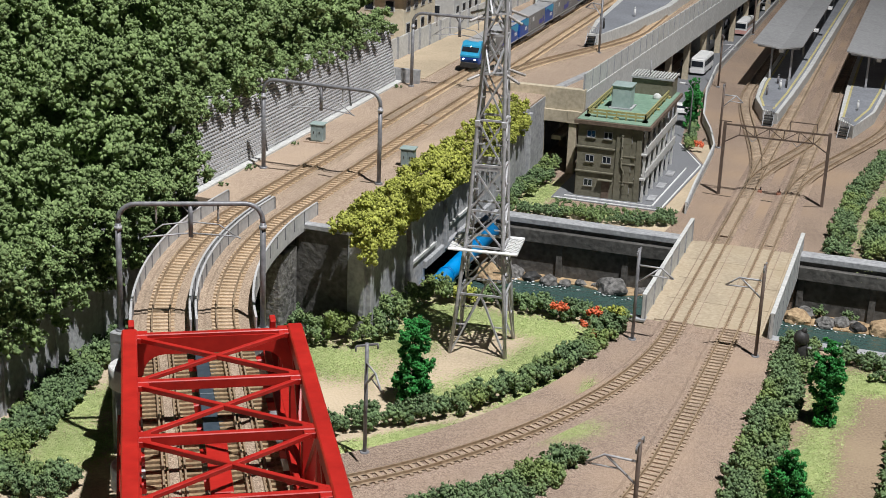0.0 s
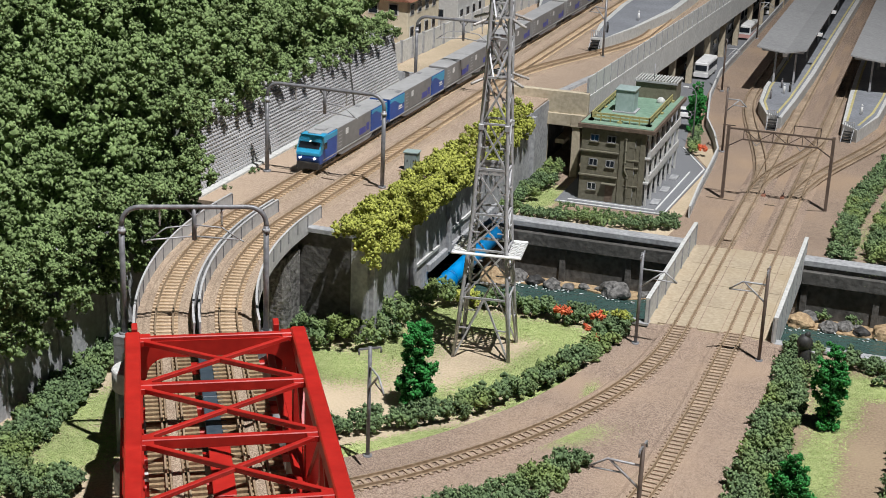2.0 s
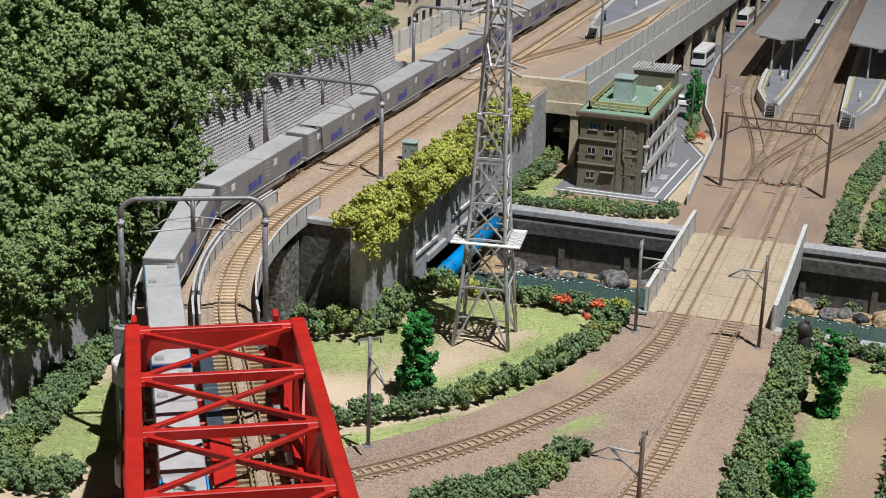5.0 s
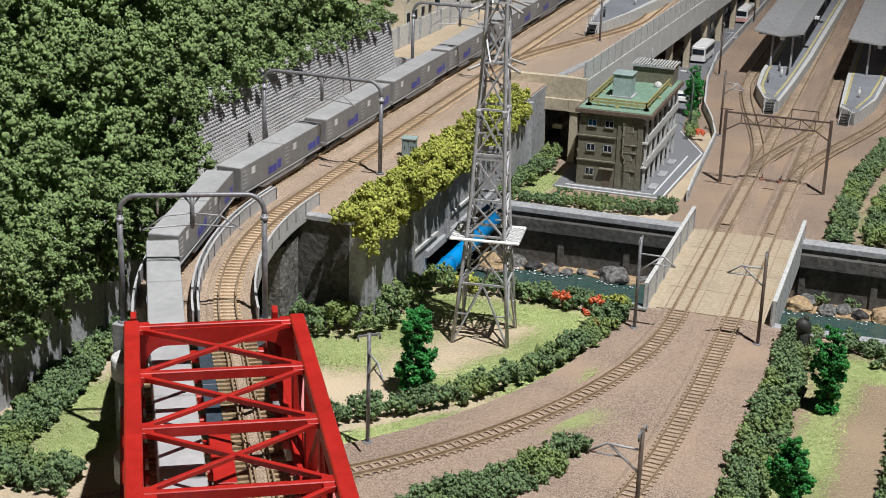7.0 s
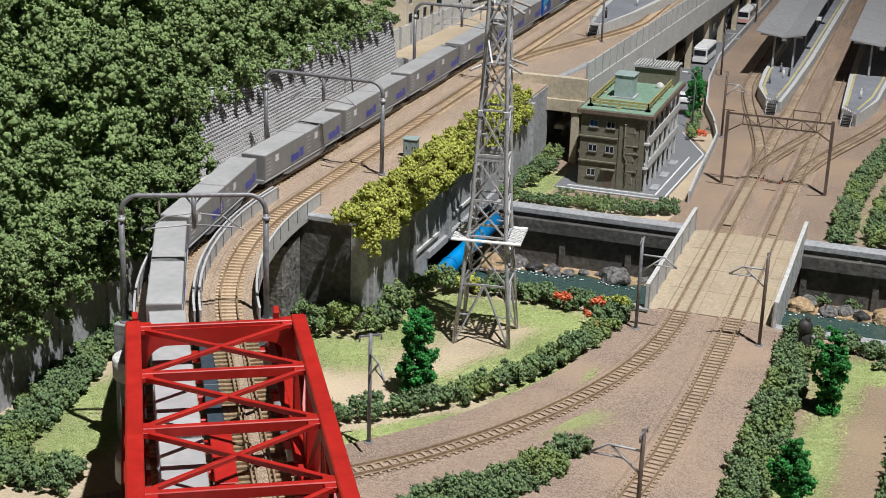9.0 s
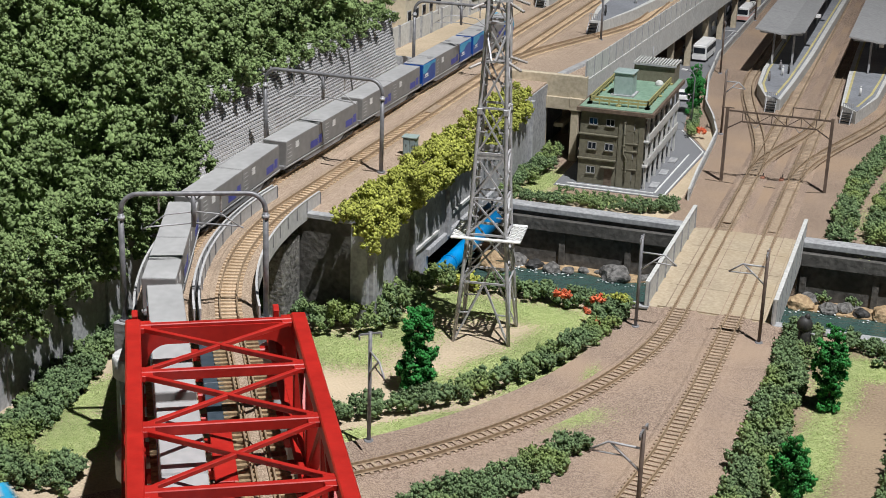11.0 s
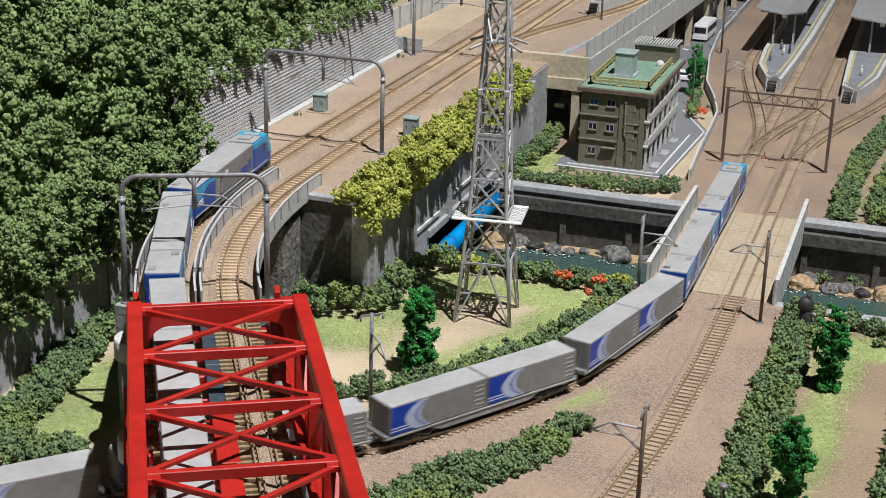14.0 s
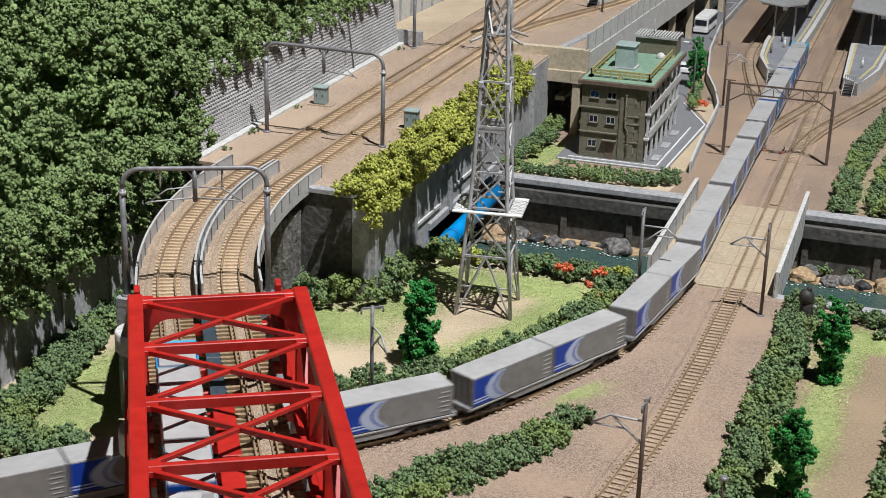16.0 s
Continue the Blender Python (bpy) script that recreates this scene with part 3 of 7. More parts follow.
def low_bridge():
    br = thing("track_bridge", "pale slab bridge with low side walls carrying the lower tracks", "bridge")
    bm = bmesh.new()
    box(bm, -16.2, -7.9, 92.4, 110.6, -1.5, -0.34)
    part("deck", bm, M_DECK, br)
    xs = (-15.5, -14.9, -12.9, -11.3, -9.3, -8.5)
    for a, b in zip(xs, xs[1:]):
        n = 4
        for k in range(n):
            y = 92.5 + 18.0 * k / n
            bm = bmesh.new()
            box(bm, a + 0.03, b - 0.03, y + 0.03, y + 18.0 / n - 0.03, -0.36, -0.24)
            part("slab", bm, M_DECK, br)
    bm = bmesh.new()
    box(bm, -0.13, 0.13, -0.09, 0.09, 0.0, 0.07)
    clip = mesh_of("rail_clip", bm, M_SLEEPER)
    for x in (-14.35, -13.45, -10.78, -9.88):
        for k in range(36):
            shared("rail_clip", clip, br, cm(x, 92.75 + 0.5 * k, -0.24))
    for x, out, nm in ((-16.2, -1, "white panelled side wall"), (-7.8, 1, "grey panelled side wall")):
        bm = bmesh.new()
        box(bm, x - 0.09, x + 0.09, 92.2, 110.5, -1.6, 1.35)
        wall = part("side_wall", bm, M_CONCRETE_PALE, br, nm)
        for k in range(7):
            y = 92.3 + 18.0 * k / 6
            bm = bmesh.new()
            box(bm, x + out * 0.06 - 0.06, x + out * 0.06 + 0.06, y - 0.07, y + 0.07, -1.5, 1.4)
            box(bm, x - out * 0.12 - 0.06, x - out * 0.12 + 0.06, y - 0.07, y + 0.07, -0.3, 1.4)
            part("stiffener", bm, M_CONCRETE_MID, wall)
        bm = bmesh.new()
        box(bm, x - 0.14, x + 0.14, 92.2, 110.6, 1.35, 1.45)
        part("cap", bm, M_CONCRETE_PALE, wall)


def viaducts():
    for ln, nm in ((UP1, "outer"), (UP2, "inner")):
        pts = [tuple(p) for p, s in zip(ln.p, ln.s) if p[1] < 84.4 and p[1] > 61.6 + (1.6 if ln is UP2 else 0)]
        v = thing("curved_viaduct", "curved concrete viaduct deck with pale panelled parapets", "viaduct", "curved viaduct decks")
        bm = bmesh.new()
        sweep(bm, pts, [(-1.5, -0.75), (1.5, -0.75), (1.5, -0.33), (-1.5, -0.33)])
        part("deck", bm, M_BED, v)
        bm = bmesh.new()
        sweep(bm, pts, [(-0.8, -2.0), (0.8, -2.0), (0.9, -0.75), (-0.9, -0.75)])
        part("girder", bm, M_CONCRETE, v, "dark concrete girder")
        for o in (-1.5, 1.5):
            bm = bmesh.new()
            sweep(bm, pts, [(o - 0.04, -0.8), (o + 0.04, -0.8), (o + 0.04, 0.5), (o - 0.04, 0.5)])
            w = part("parapet", bm, M_PARAPET, v, "grey parapet")
            bm = bmesh.new()
            sweep(bm, pts, [(o - 0.06, 0.48), (o + 0.06, 0.48), (o + 0.06, 0.54), (o - 0.06, 0.54)])
            part("rail_cap", bm, M_PARAPET, w)
            for i in range(0, len(pts), 3):
                p, q = pts[i], pts[min(i + 1, len(pts) - 1)]
                if p == q:
                    continue
                d = Vector((q[0] - p[0], q[1] - p[1])).normalized()
                bm = bmesh.new()
                sgn = 1 if o > 0 else -1
                for k in (-1, 1):
                    c = Vector((p[0] + d.y * (o + k * 0.06), p[1] - d.x * (o + k * 0.06), UZ))
                    beam(bm, c + Vector((0, 0, -0.3)), c + Vector((0, 0, 0.46)), 0.06, 0.06)
                part("post", bm, M_POLE, w)


def tracks():
    """Rails, sleepers and beds of every line."""
    sl = bmesh.new()
    box(sl, -0.70, 0.70, -0.095, 0.095, -0.36, -0.19)
    sleeper = mesh_of("sleeper", sl, M_SLEEPER)
    pale = sleeper.copy()
    pale.materials[0] = M_SLEEPER_PALE
    base = np.array([p.co[:] for p in sleeper.vertices]) * 100
    tris = np.array([t for f in sleeper.polygons for t in (list(f.vertices)[:3], [f.vertices[0], f.vertices[2], f.vertices[3]])])

    def track(name, pts, bed=None, step=0.5, parts=None, bare=None, label="model railway track with brown rails and sleepers"):
        ln = Line(pts)
        t = thing(name, label, "track", "railway tracks", "structure")
        if bed:
            bm = bmesh.new()
            sweep(bm, pts, [(-1.35, -0.42), (1.35, -0.42), (0.98, -0.27), (-0.98, -0.27)])
            part("bed", bm, bed, t)
        light = bed is M_BED
        for o in (-0.45, 0.45):
            bm = bmesh.new()
            sweep(bm, pts, [(o - 0.065, -0.2), (o + 0.065, -0.2), (o + 0.026, -0.14), (o + 0.03, 0.0), (o - 0.03, 0.0), (o - 0.026, -0.14)])
            part("rail", bm, M_RAIL, t)
        vs, fs, k = [], [], 0
        s = 0.2
        while s < ln.s[-1]:
            p, q = ln.at(s - 0.1), ln.at(s + 0.1)
            d = math.atan2(q.y - p.y, q.x - p.x) - math.pi / 2
            c, e = math.cos(d), math.sin(d)
            m = ln.at(s)
            if bare and bare[0] < m.y < bare[1]:
                s += step
                continue
            if parts and parts[0] < m.y < parts[1]:
                shared("sleeper", pale if light else sleeper, t, cm(m.x, m.y, m.z, math.degrees(d)))
            else:
                vs.append(np.stack([base[:, 0] * c - base[:, 1] * e + m.x, base[:, 0] * e + base[:, 1] * c + m.y, base[:, 2] + m.z], 1))
                fs.append(tris + k)
                k += len(base)
            s += step
        if vs:
            o = arrays("sleepers", np.concatenate(vs), np.concatenate(fs), M_SLEEPER_PALE_STUFF if light else M_SLEEPER_STUFF)
            o.parent = t
            tagged(o, kind="stuff")

    ua = [tuple(p) for p in UP1.p if p[1] > 62.0]
    ub = [tuple(p) for p in UP2.p if p[1] > 63.6]
    ends = [[tuple(p) for p in ln.p if p[1] < 14.0] for ln in (UP1, UP2)]
    for e in ends:
        track("loop_track", e, M_BED)
        bm = bmesh.new()
        sweep(bm, e, [(-1.5, -1.6), (1.5, -1.6), (1.5, -0.34), (-1.5, -0.34)])
        structure("loop_deck", bm, M_CONCRETE_MID, "plain concrete deck of the upper loop", "viaduct")
    track("upper_track", ua, M_BED, parts=(60, 110))
    track("upper_track", ub, M_BED, parts=(60, 110))
    la = [tuple(q) for q, s in zip(LOW_A.p, LOW_A.s) if s > LOW_A.s[-1] - 281 - 264]
    lb = [tuple(p) for p in LOW_B.p]
    track("lower_track", la, M_BALLAST, parts=(52, 105), bare=(92.6, 110.4))
    track("lower_track", lb, M_BALLAST, parts=(55, 105), bare=(92.6, 110.4))
    # station tracks that branch off
    def bend(x0, y0, x1, y1, y2, z, n=24):
        out = []
        for i in range(n + 1):
            u = i / n
            k = u * u * (3 - 2 * u)
            out.append((x0 + (x1 - x0) * k, y0 + (y1 - y0) * u, z))
        return out + line(out[-1], (x1, y2, z))[1:]
    track("branch_track", bend(-13.9, 128, -19.6, 168, 280, 0))
    track("branch_track", bend(-10.3, 126, -3.6, 160, 280, 0))
    track("crossover_track", bend(-10.3, 150, -13.9, 128, 127.9, 0)[:25])
    track("upper_branch_track", bend(-37.8, 128, -30.6, 160, 280, UZ), M_BED)


def bridge_tracks():
    for off in (0.0, 3.3):
        p = (UP1 if off == 0 else UP2)
        pts = [tuple(q) for q, s in zip(p.p, p.s) if q[1] < (62.0 if off == 0 else 63.6) and s < p.near(14.0, 300.0)]
        t = thing("bridge_track", "brown track with guard rails on the red bridge", "track", "railway tracks", "structure")
        for o in (-0.45, 0.45, -0.26, 0.26):
            bm = bmesh.new()
            h = 0.0 if abs(o) > 0.3 else -0.06
            sweep(bm, pts, [(o - 0.06, -0.2), (o + 0.06, -0.2), (o + 0.04, h), (o - 0.04, h)])
            part("rail", bm, M_RAIL, t)
        bm = bmesh.new()
        sweep(bm, pts, [(-0.2, -0.36), (0.2, -0.36), (0.2, -0.16), (-0.2, -0.16)])
        part("walkway", bm, M_BED, t)
        sl = bmesh.new()
        box(sl, -1.15, 1.15, -0.1, 0.1, -0.36, -0.2)
        me = mesh_of("sleeper", sl, M_SLEEPER_DARK)
        ln = Line(pts)
        s = 0.1
        while s < min(ln.s[-1], 48):
            m = ln.at(s)
            shared("sleeper", me, t, cm(m.x, m.y, m.z, -90 - math.degrees(math.atan2(BR[0], -BR[1])) * -1 + 90 + 0))
            s += 0.46


def red_bridge():
    ang = math.degrees(math.atan2(BR[1], BR[0])) - 0.75
    th = thing("truss_bridge", "bright red double-track steel truss bridge", "bridge", m=cm(-33.45, 63.1, 0, ang))
    # along +x of the bridge, across +y is to the east
    half, top, base, panel = 3.53, 10.9, 6.25, 4.95
    t0, tn = 11.15, 8

    def bar(name, a, b, w, h, label=""):
        bm = bmesh.new()
        beam(bm, a, b, w, h)
        return part(name, bm, M_RED, th, label, bevel=min(w, h) * 0.12)

    end = t0 + panel * tn
    for sgn in (-1, 1):
        y = sgn * half
        bm = bmesh.new()
        beam(bm, (t0 - 0.4, y, top), (end, y, top), 0.64, 0.7)
        ch = part("top_chord", bm, M_RED, th, bevel=0.06)
        for k in range(tn + 1):
            x = t0 + panel * k
            bm = bmesh.new()
            box(bm, x - 0.45, x + 0.45, *sorted((y - sgn * 0.25, y - sgn * 0.75)), top - 0.02, top + 0.22)
            part("gusset_plate", bm, M_RED, ch, bevel=0.02)
        bar("bottom_chord", (0.0, y, base), (end, y, base), 0.7, 0.6)
        bar("end_post", (0.4, y, base + 0.2), (t0, y, top), 0.7, 0.6)
        bar("gusset", (0.1, y, base + 0.1), (0.35, y, base + 1.15), 0.3, 0.6)
        bar("hanger", (5.5, y, base), (5.5, y, (top + base) / 2 + 0.2), 0.35, 0.35)
        for k in range(tn + 1):
            x = t0 + panel * k
            bar("vertical", (x, y, base), (x, y, top), 0.42, 0.5)
            if k < tn:
                a, b = ((x, y, base), (x + panel, y, top)) if k % 2 else ((x, y, top), (x + panel, y, base))
                bar("diagonal", a, b, 0.42, 0.42)
        # narrow ledge with rivets on the outer side
        bar("outer_ledge", (t0 - 0.3, y + sgn * 0.55, base + 0.9), (end, y + sgn * 0.55, base + 0.9), 0.14, 0.3)
    for k in range(tn + 1):
        x = t0 + panel * k
        bar("top_strut", (x, -half, top + 0.05), (x, half, top + 0.05), 0.28, 0.42)
        if k < tn:
            bar("lateral", (x, -half, top + 0.12), (x + panel, half, top + 0.12), 0.2, 0.22)
            bar("lateral", (x, half, top + 0.12), (x + panel, -half, top + 0.12), 0.2, 0.18)
    k = 0
    x = 0.3
    while x < end:
        bar("floor_beam", (x, -half, base - 0.25), (x, half, base - 0.25), 0.5, 0.5)
        x += panel / 2
    for y in (-2.15, -1.15, 1.15, 2.15):
        bar("stringer", (0.2, y, base - 0.02), (end, y, base - 0.02), 0.24, 0.34)
    for k in range(8):
        x = 12.4 + panel * k
        bm = bmesh.new()
        box(bm, x, x + panel - 0.12, -0.48, 0.46, base + 0.22, base + 0.38)
        part("floor_plate", bm, M_RED, th, "red floor plate between the tracks", bevel=0.03)
    # two dark blue-grey panels fill the gap between the tracks near the portal
    for k in range(2):
        x = 2.4 + panel * k
        bm = bmesh.new()
        box(bm, x, x + panel - 0.06, -0.48, 0.46, base + 0.12, base + 0.26)
        part("floor_plate", bm, M_GAP_DARK, th, "dark blue-grey panel filling the gap between the tracks", bevel=0.03)
    for k in range(10):
        x = 1.2 + panel * k
        bm = bmesh.new()
        box(bm, x, x + panel - 0.1, 2.84, 3.2, base + 0.32, base + 0.44)
        part("walkway_plate", bm, M_RED, th, "red walkway plate beside the track", bevel=0.03)
    # portal with rounded corners
    bm = bmesh.new()
    out = [(-half, top + 0.1), (half, top + 0.1), (half, top - 2.4)]
    r = 0.9
    for i in range(9):
        a = math.pi / 2 * i / 8
        out.append((half - 0.55 - r + r * math.cos(a), top - 1.9 + r * math.sin(a) + 0.35))
    for i in range(9):
        a = math.pi / 2 + math.pi / 2 * i / 8
        out.append((-half + 0.55 + r + r * math.cos(a), top - 1.9 + r * math.sin(a) + 0.35))
    out.append((-half, top - 2.4))
    a = [bm.verts.new((t0 - 0.1, y, z)) for y, z in out]
    b = [bm.verts.new((t0 + 0.2, y, z)) for y, z in out]
    bm.faces.new(a)
    bm.faces.new(b[::-1])
    for i in range(len(out)):
        bm.faces.new((a[i], b[i], b[(i + 1) % len(out)], a[(i + 1) % len(out)]))
    part("portal", bm, M_RED, th, "red portal plate with rounded opening")
    # round concrete piers
    for x, y in ((1.6, 3.6), (1.6, -3.6), (12.4, 4.0), (12.4, -3.4)):
        p = th.matrix_basis @ Vector((x * S, y * S, 0))
        pier = thing("bridge_pier", "round pale concrete pier under the red bridge", "pier", "round bridge piers", m=Matrix.Translation((p.x, p.y, 0)))
        bm = bmesh.new()
        tube(bm, [(0, 0, -0.7), (0, 0, 4.6)], 0.8, 20)
        part("shaft", bm, M_CONCRETE_MID, pier)
        bm = bmesh.new()
        tube(bm, [(0, 0, 4.6), (0, 0, 5.7)], 1.1, 20)
        part("cap", bm, M_CONCRETE_PALE, pier, bevel=0.06)


river_walls()
low_bridge()
viaducts()
red_bridge()
tracks()
bridge_tracks()


# ---- trains ----
PITCH, HALF = 13.6, 4.6


def bogie(car, x):
    bm = bmesh.new()
    for y in (-0.74, 0.60):
        box(bm, x - 1.35, x + 1.35, y, y + 0.14, 0.26, 0.42)
        for dx in (-0.75, 0.75):
            box(bm, x + dx - 0.2, x + dx + 0.2, y - 0.03, y + 0.17, 0.14, 0.36)
        box(bm, x - 0.22, x + 0.22, y - 0.02, y + 0.16, 0.12, 0.5)
    box(bm, x - 0.4, x + 0.4, -0.55, 0.55, 0.25, 0.5)
    b = part("bogie", bm, M_BOGIE, car, "dark bogie frame", bevel=0.04)
    for dx in (-0.75, 0.75):
        bm = bmesh.new()
        tube(bm, [(x + dx, -0.5, 0.29), (x + dx, -0.38, 0.29)], 0.29, 14)
        tube(bm, [(x + dx, 0.38, 0.29), (x + dx, 0.5, 0.29)], 0.29, 14)
        tube(bm, [(x + dx, -0.4, 0.29), (x + dx, 0.4, 0.29)], 0.06, 8)
        part("wheelset", bm, M_DARK, b)


def underframe(car, a, b):
    bm = bmesh.new()
    box(bm, a, b, -0.78, 0.78, 0.56, 0.78)
    prof = [(a + 0.2, 0.58), (a + 2.8, 0.58), (a + 3.6, 0.30), (b - 3.6, 0.30), (b - 2.8, 0.58), (b - 0.2, 0.58), (b - 0.2, 0.70), (a + 0.2, 0.70)]
    for y in (-0.84, 0.76):
        p = [bm.verts.new((x, y, z)) for x, z in prof]
        q = [bm.verts.new((x, y + 0.08, z)) for x, z in prof]
        bm.faces.new(p)
        bm.faces.new(q[::-1])
        for i in range(8):
            bm.faces.new((p[i], q[i], q[(i + 1) % 8], p[(i + 1) % 8]))
    part("underframe", bm, M_UNDER, car)
    bm = bmesh.new()
    for y in (-0.86, 0.86):
        box(bm, a + 0.1, b - 0.1, y - 0.03, y + 0.03, 0.66, 0.74)
    part("side_sill", bm, M_BOX_TOP, car, "pale side sill")
    bm = bmesh.new()
    for x in (a - 0.28, b):
        box(bm, x, x + 0.28, -0.12, 0.12, 0.38, 0.56)
    part("coupler", bm, M_DARK, car, bevel=0.03)


def crescent(bm, a, L, z0, z1, y, inner, outer):
    """A flat crescent-shaped stroke on a side of a container; inner and outer: share of its breadth."""
    n = 14
    rings = []
    for j in range(n + 1):
        u = j / n
        bow = math.sin(math.pi * (0.10 + 0.80 * u)) ** 0.8
        lo, hi = a + L * (0.335 + 0.03 * u - 0.20 * bow), a + L * (0.47 - 0.02 * u - 0.155 * bow)
        z = z0 + (z1 - z0) * u
        x0, x1 = lo + (hi - lo) * inner, lo + (hi - lo) * outer
        rings.append([bm.verts.new(c) for c in ((x0, y, z), (x1, y, z), (x1, y + 0.012, z), (x0, y + 0.012, z))])
    for p, q in zip(rings, rings[1:]):
        for k in range(4):
            bm.faces.new((p[k], p[(k + 1) % 4], q[(k + 1) % 4], q[k]))
    bm.faces.new(rings[0][::-1])
    bm.faces.new(rings[-1])


def freight_box(car, a, b, turned=False):
    """A long grey container on a car; +y is the car's left side when it runs towards +x."""
    w, z0, z1 = 0.86, 0.78, 2.42
    bm = bmesh.new()
    box(bm, a, b, -w, w, z0, z1)
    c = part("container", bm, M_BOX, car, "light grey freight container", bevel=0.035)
    bm = bmesh.new()
    box(bm, a + 0.02, b - 0.02, -w + 0.02, w - 0.02, z1 - 0.02, z1 + 0.03)
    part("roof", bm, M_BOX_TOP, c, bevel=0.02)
    L = b - a
    # right side: blue end panel, two pale lines and a pale crescent
    bm = bmesh.new()
    box(bm, a + 0.05, a + L * 0.29, -w - 0.010, -w + 0.01, z0 + 0.05, z1 - 0.08)
    part("blue_panel", bm, M_NAVY, c, "deep blue panel")
    for k in range(2):
        bm = bmesh.new()
        box(bm, a + 0.05, a + L * (0.26 + 0.02 * k), -w - 0.018, -w, z0 + 0.36 - 0.16 * k, z0 + 0.43 - 0.16 * k)
        part("pale_line", bm, M_LOGO, c)
    bm = bmesh.new()
    crescent(bm, a, L, z0 + 0.05, z1 - 0.08, -w - 0.024, 0.0, 1.0)
    part("emblem", bm, M_LOGO, c, "pale lavender crescent emblem")
    bm = bmesh.new()
    crescent(bm, a, L, z0 + 0.12, z1 - 0.14, -w - 0.030, 0.60, 0.74)
    part("emblem_line", bm, M_NAVY_PALE, c, "thin blue arc in the crescent")
    for s in (-1, 1):
        bm = bmesh.new()
        for k in range(5):
            z = z0 + 0.25 + k * 0.26
            box(bm, b - 0.75 - 0.1 * (k % 2), b - 0.2, s * w - 0.02, s * w + 0.02, z, z + 0.05)
        part("lettering_bar", bm, M_BOX_TOP, c, "pale bars of unreadable lettering")
    # door ribs at the rear end
    for k in range(4):
        bm = bmesh.new()
        y = -0.66 + 0.44 * k
        box(bm, a - 0.02, a + 0.01, y - 0.03, y + 0.03, z0 + 0.08, z1 - 0.06)
        part("lock_bar", bm, M_UNDER, c)
    # left side: blue mark low down, pale mark above
    bm = bmesh.new()
    box(bm, a + 0.35, a + 0.9, w - 0.01, w + 0.012, z0 + 0.25, z0 + 0.85)
    part("blue_mark", bm, M_NAVY_PALE, c)
    bm = bmesh.new()
    box(bm, a + 1.05, a + 2.3, w - 0.01, w + 0.012, z0 + 0.2, z0 + 0.68)
    part("blue_mark", bm, M_NAVY_PALE, c)
    bm = bmesh.new()
    box(bm, b - 2.0, b - 1.5, w - 0.01, w + 0.012, z1 - 0.75, z1 - 0.3)
    part("pale_mark", bm, M_WHITE, c)
    if turned:
        mid = Vector(((a + b) / 2 * S, 0, 0))
        c.matrix_basis = Matrix.Translation(mid) @ pose(0, 0, 0, 0, 0, 180) @ Matrix.Translation(-mid)


def wave_band(bm, a, b, y, low, high, top):
    """A band along a side with a wavy lower edge."""
    n = 12
    rings = []
    for j in range(n + 1):
        u = j / n
        z = low + (high - low) * (0.5 - 0.5 * math.cos(math.pi * min(1.0, u * 1.25))) - 0.10 * math.sin(math.tau * u)
        x = a + (b - a) * u
        rings.append([bm.verts.new(c) for c in ((x, y, z), (x, y, top), (x, y + 0.016, top), (x, y + 0.016, z))])
    for p, q in zip(rings, rings[1:]):
        for k in range(4):
            bm.faces.new((p[k], p[(k + 1) % 4], q[(k + 1) % 4], q[k]))
    bm.faces.new(rings[0][::-1])
    bm.faces.new(rings[-1])


def machine_room(car, a, b):
    bm = bmesh.new()
    box(bm, a, b, -0.86, 0.86, 0.60, 2.38)
    r = part("machine_room", bm, M_LOCO, car, "bright blue equipment housing", bevel=0.05)
    for y in (-0.872, 0.858):
        bm = bmesh.new()
        wave_band(bm, a + 0.04, b - 0.04, y, 1.62, 2.02, 2.33)
        part("light_band", bm, M_CYAN, r, "light blue wavy upper band")
    bm = bmesh.new()
    box(bm, a + 0.02, b - 0.02, -0.84, 0.84, 2.36, 2.44)
    roof = part("roof", bm, M_BOX_TOP, r, "pale grey housing roof", bevel=0.03)
    for x, y in ((a + 0.35, 0.5), (b - 0.75, -0.5)):
        bm = bmesh.new()
        box(bm, x, x + 0.42, y - 0.2, y + 0.2, 2.44, 2.50)
        part("roof_hatch", bm, M_UNDER, roof, bevel=0.015)
    for y in (-0.882, 0.862):
        bm = bmesh.new()
        box(bm, a + 0.45, a + 1.35, y, y + 0.02, 1.22, 1.29)
        box(bm, a + 0.6, a + 1.25, y, y + 0.02, 1.36, 1.52)
        part("mark", bm, M_WHITE, r, "white mark")


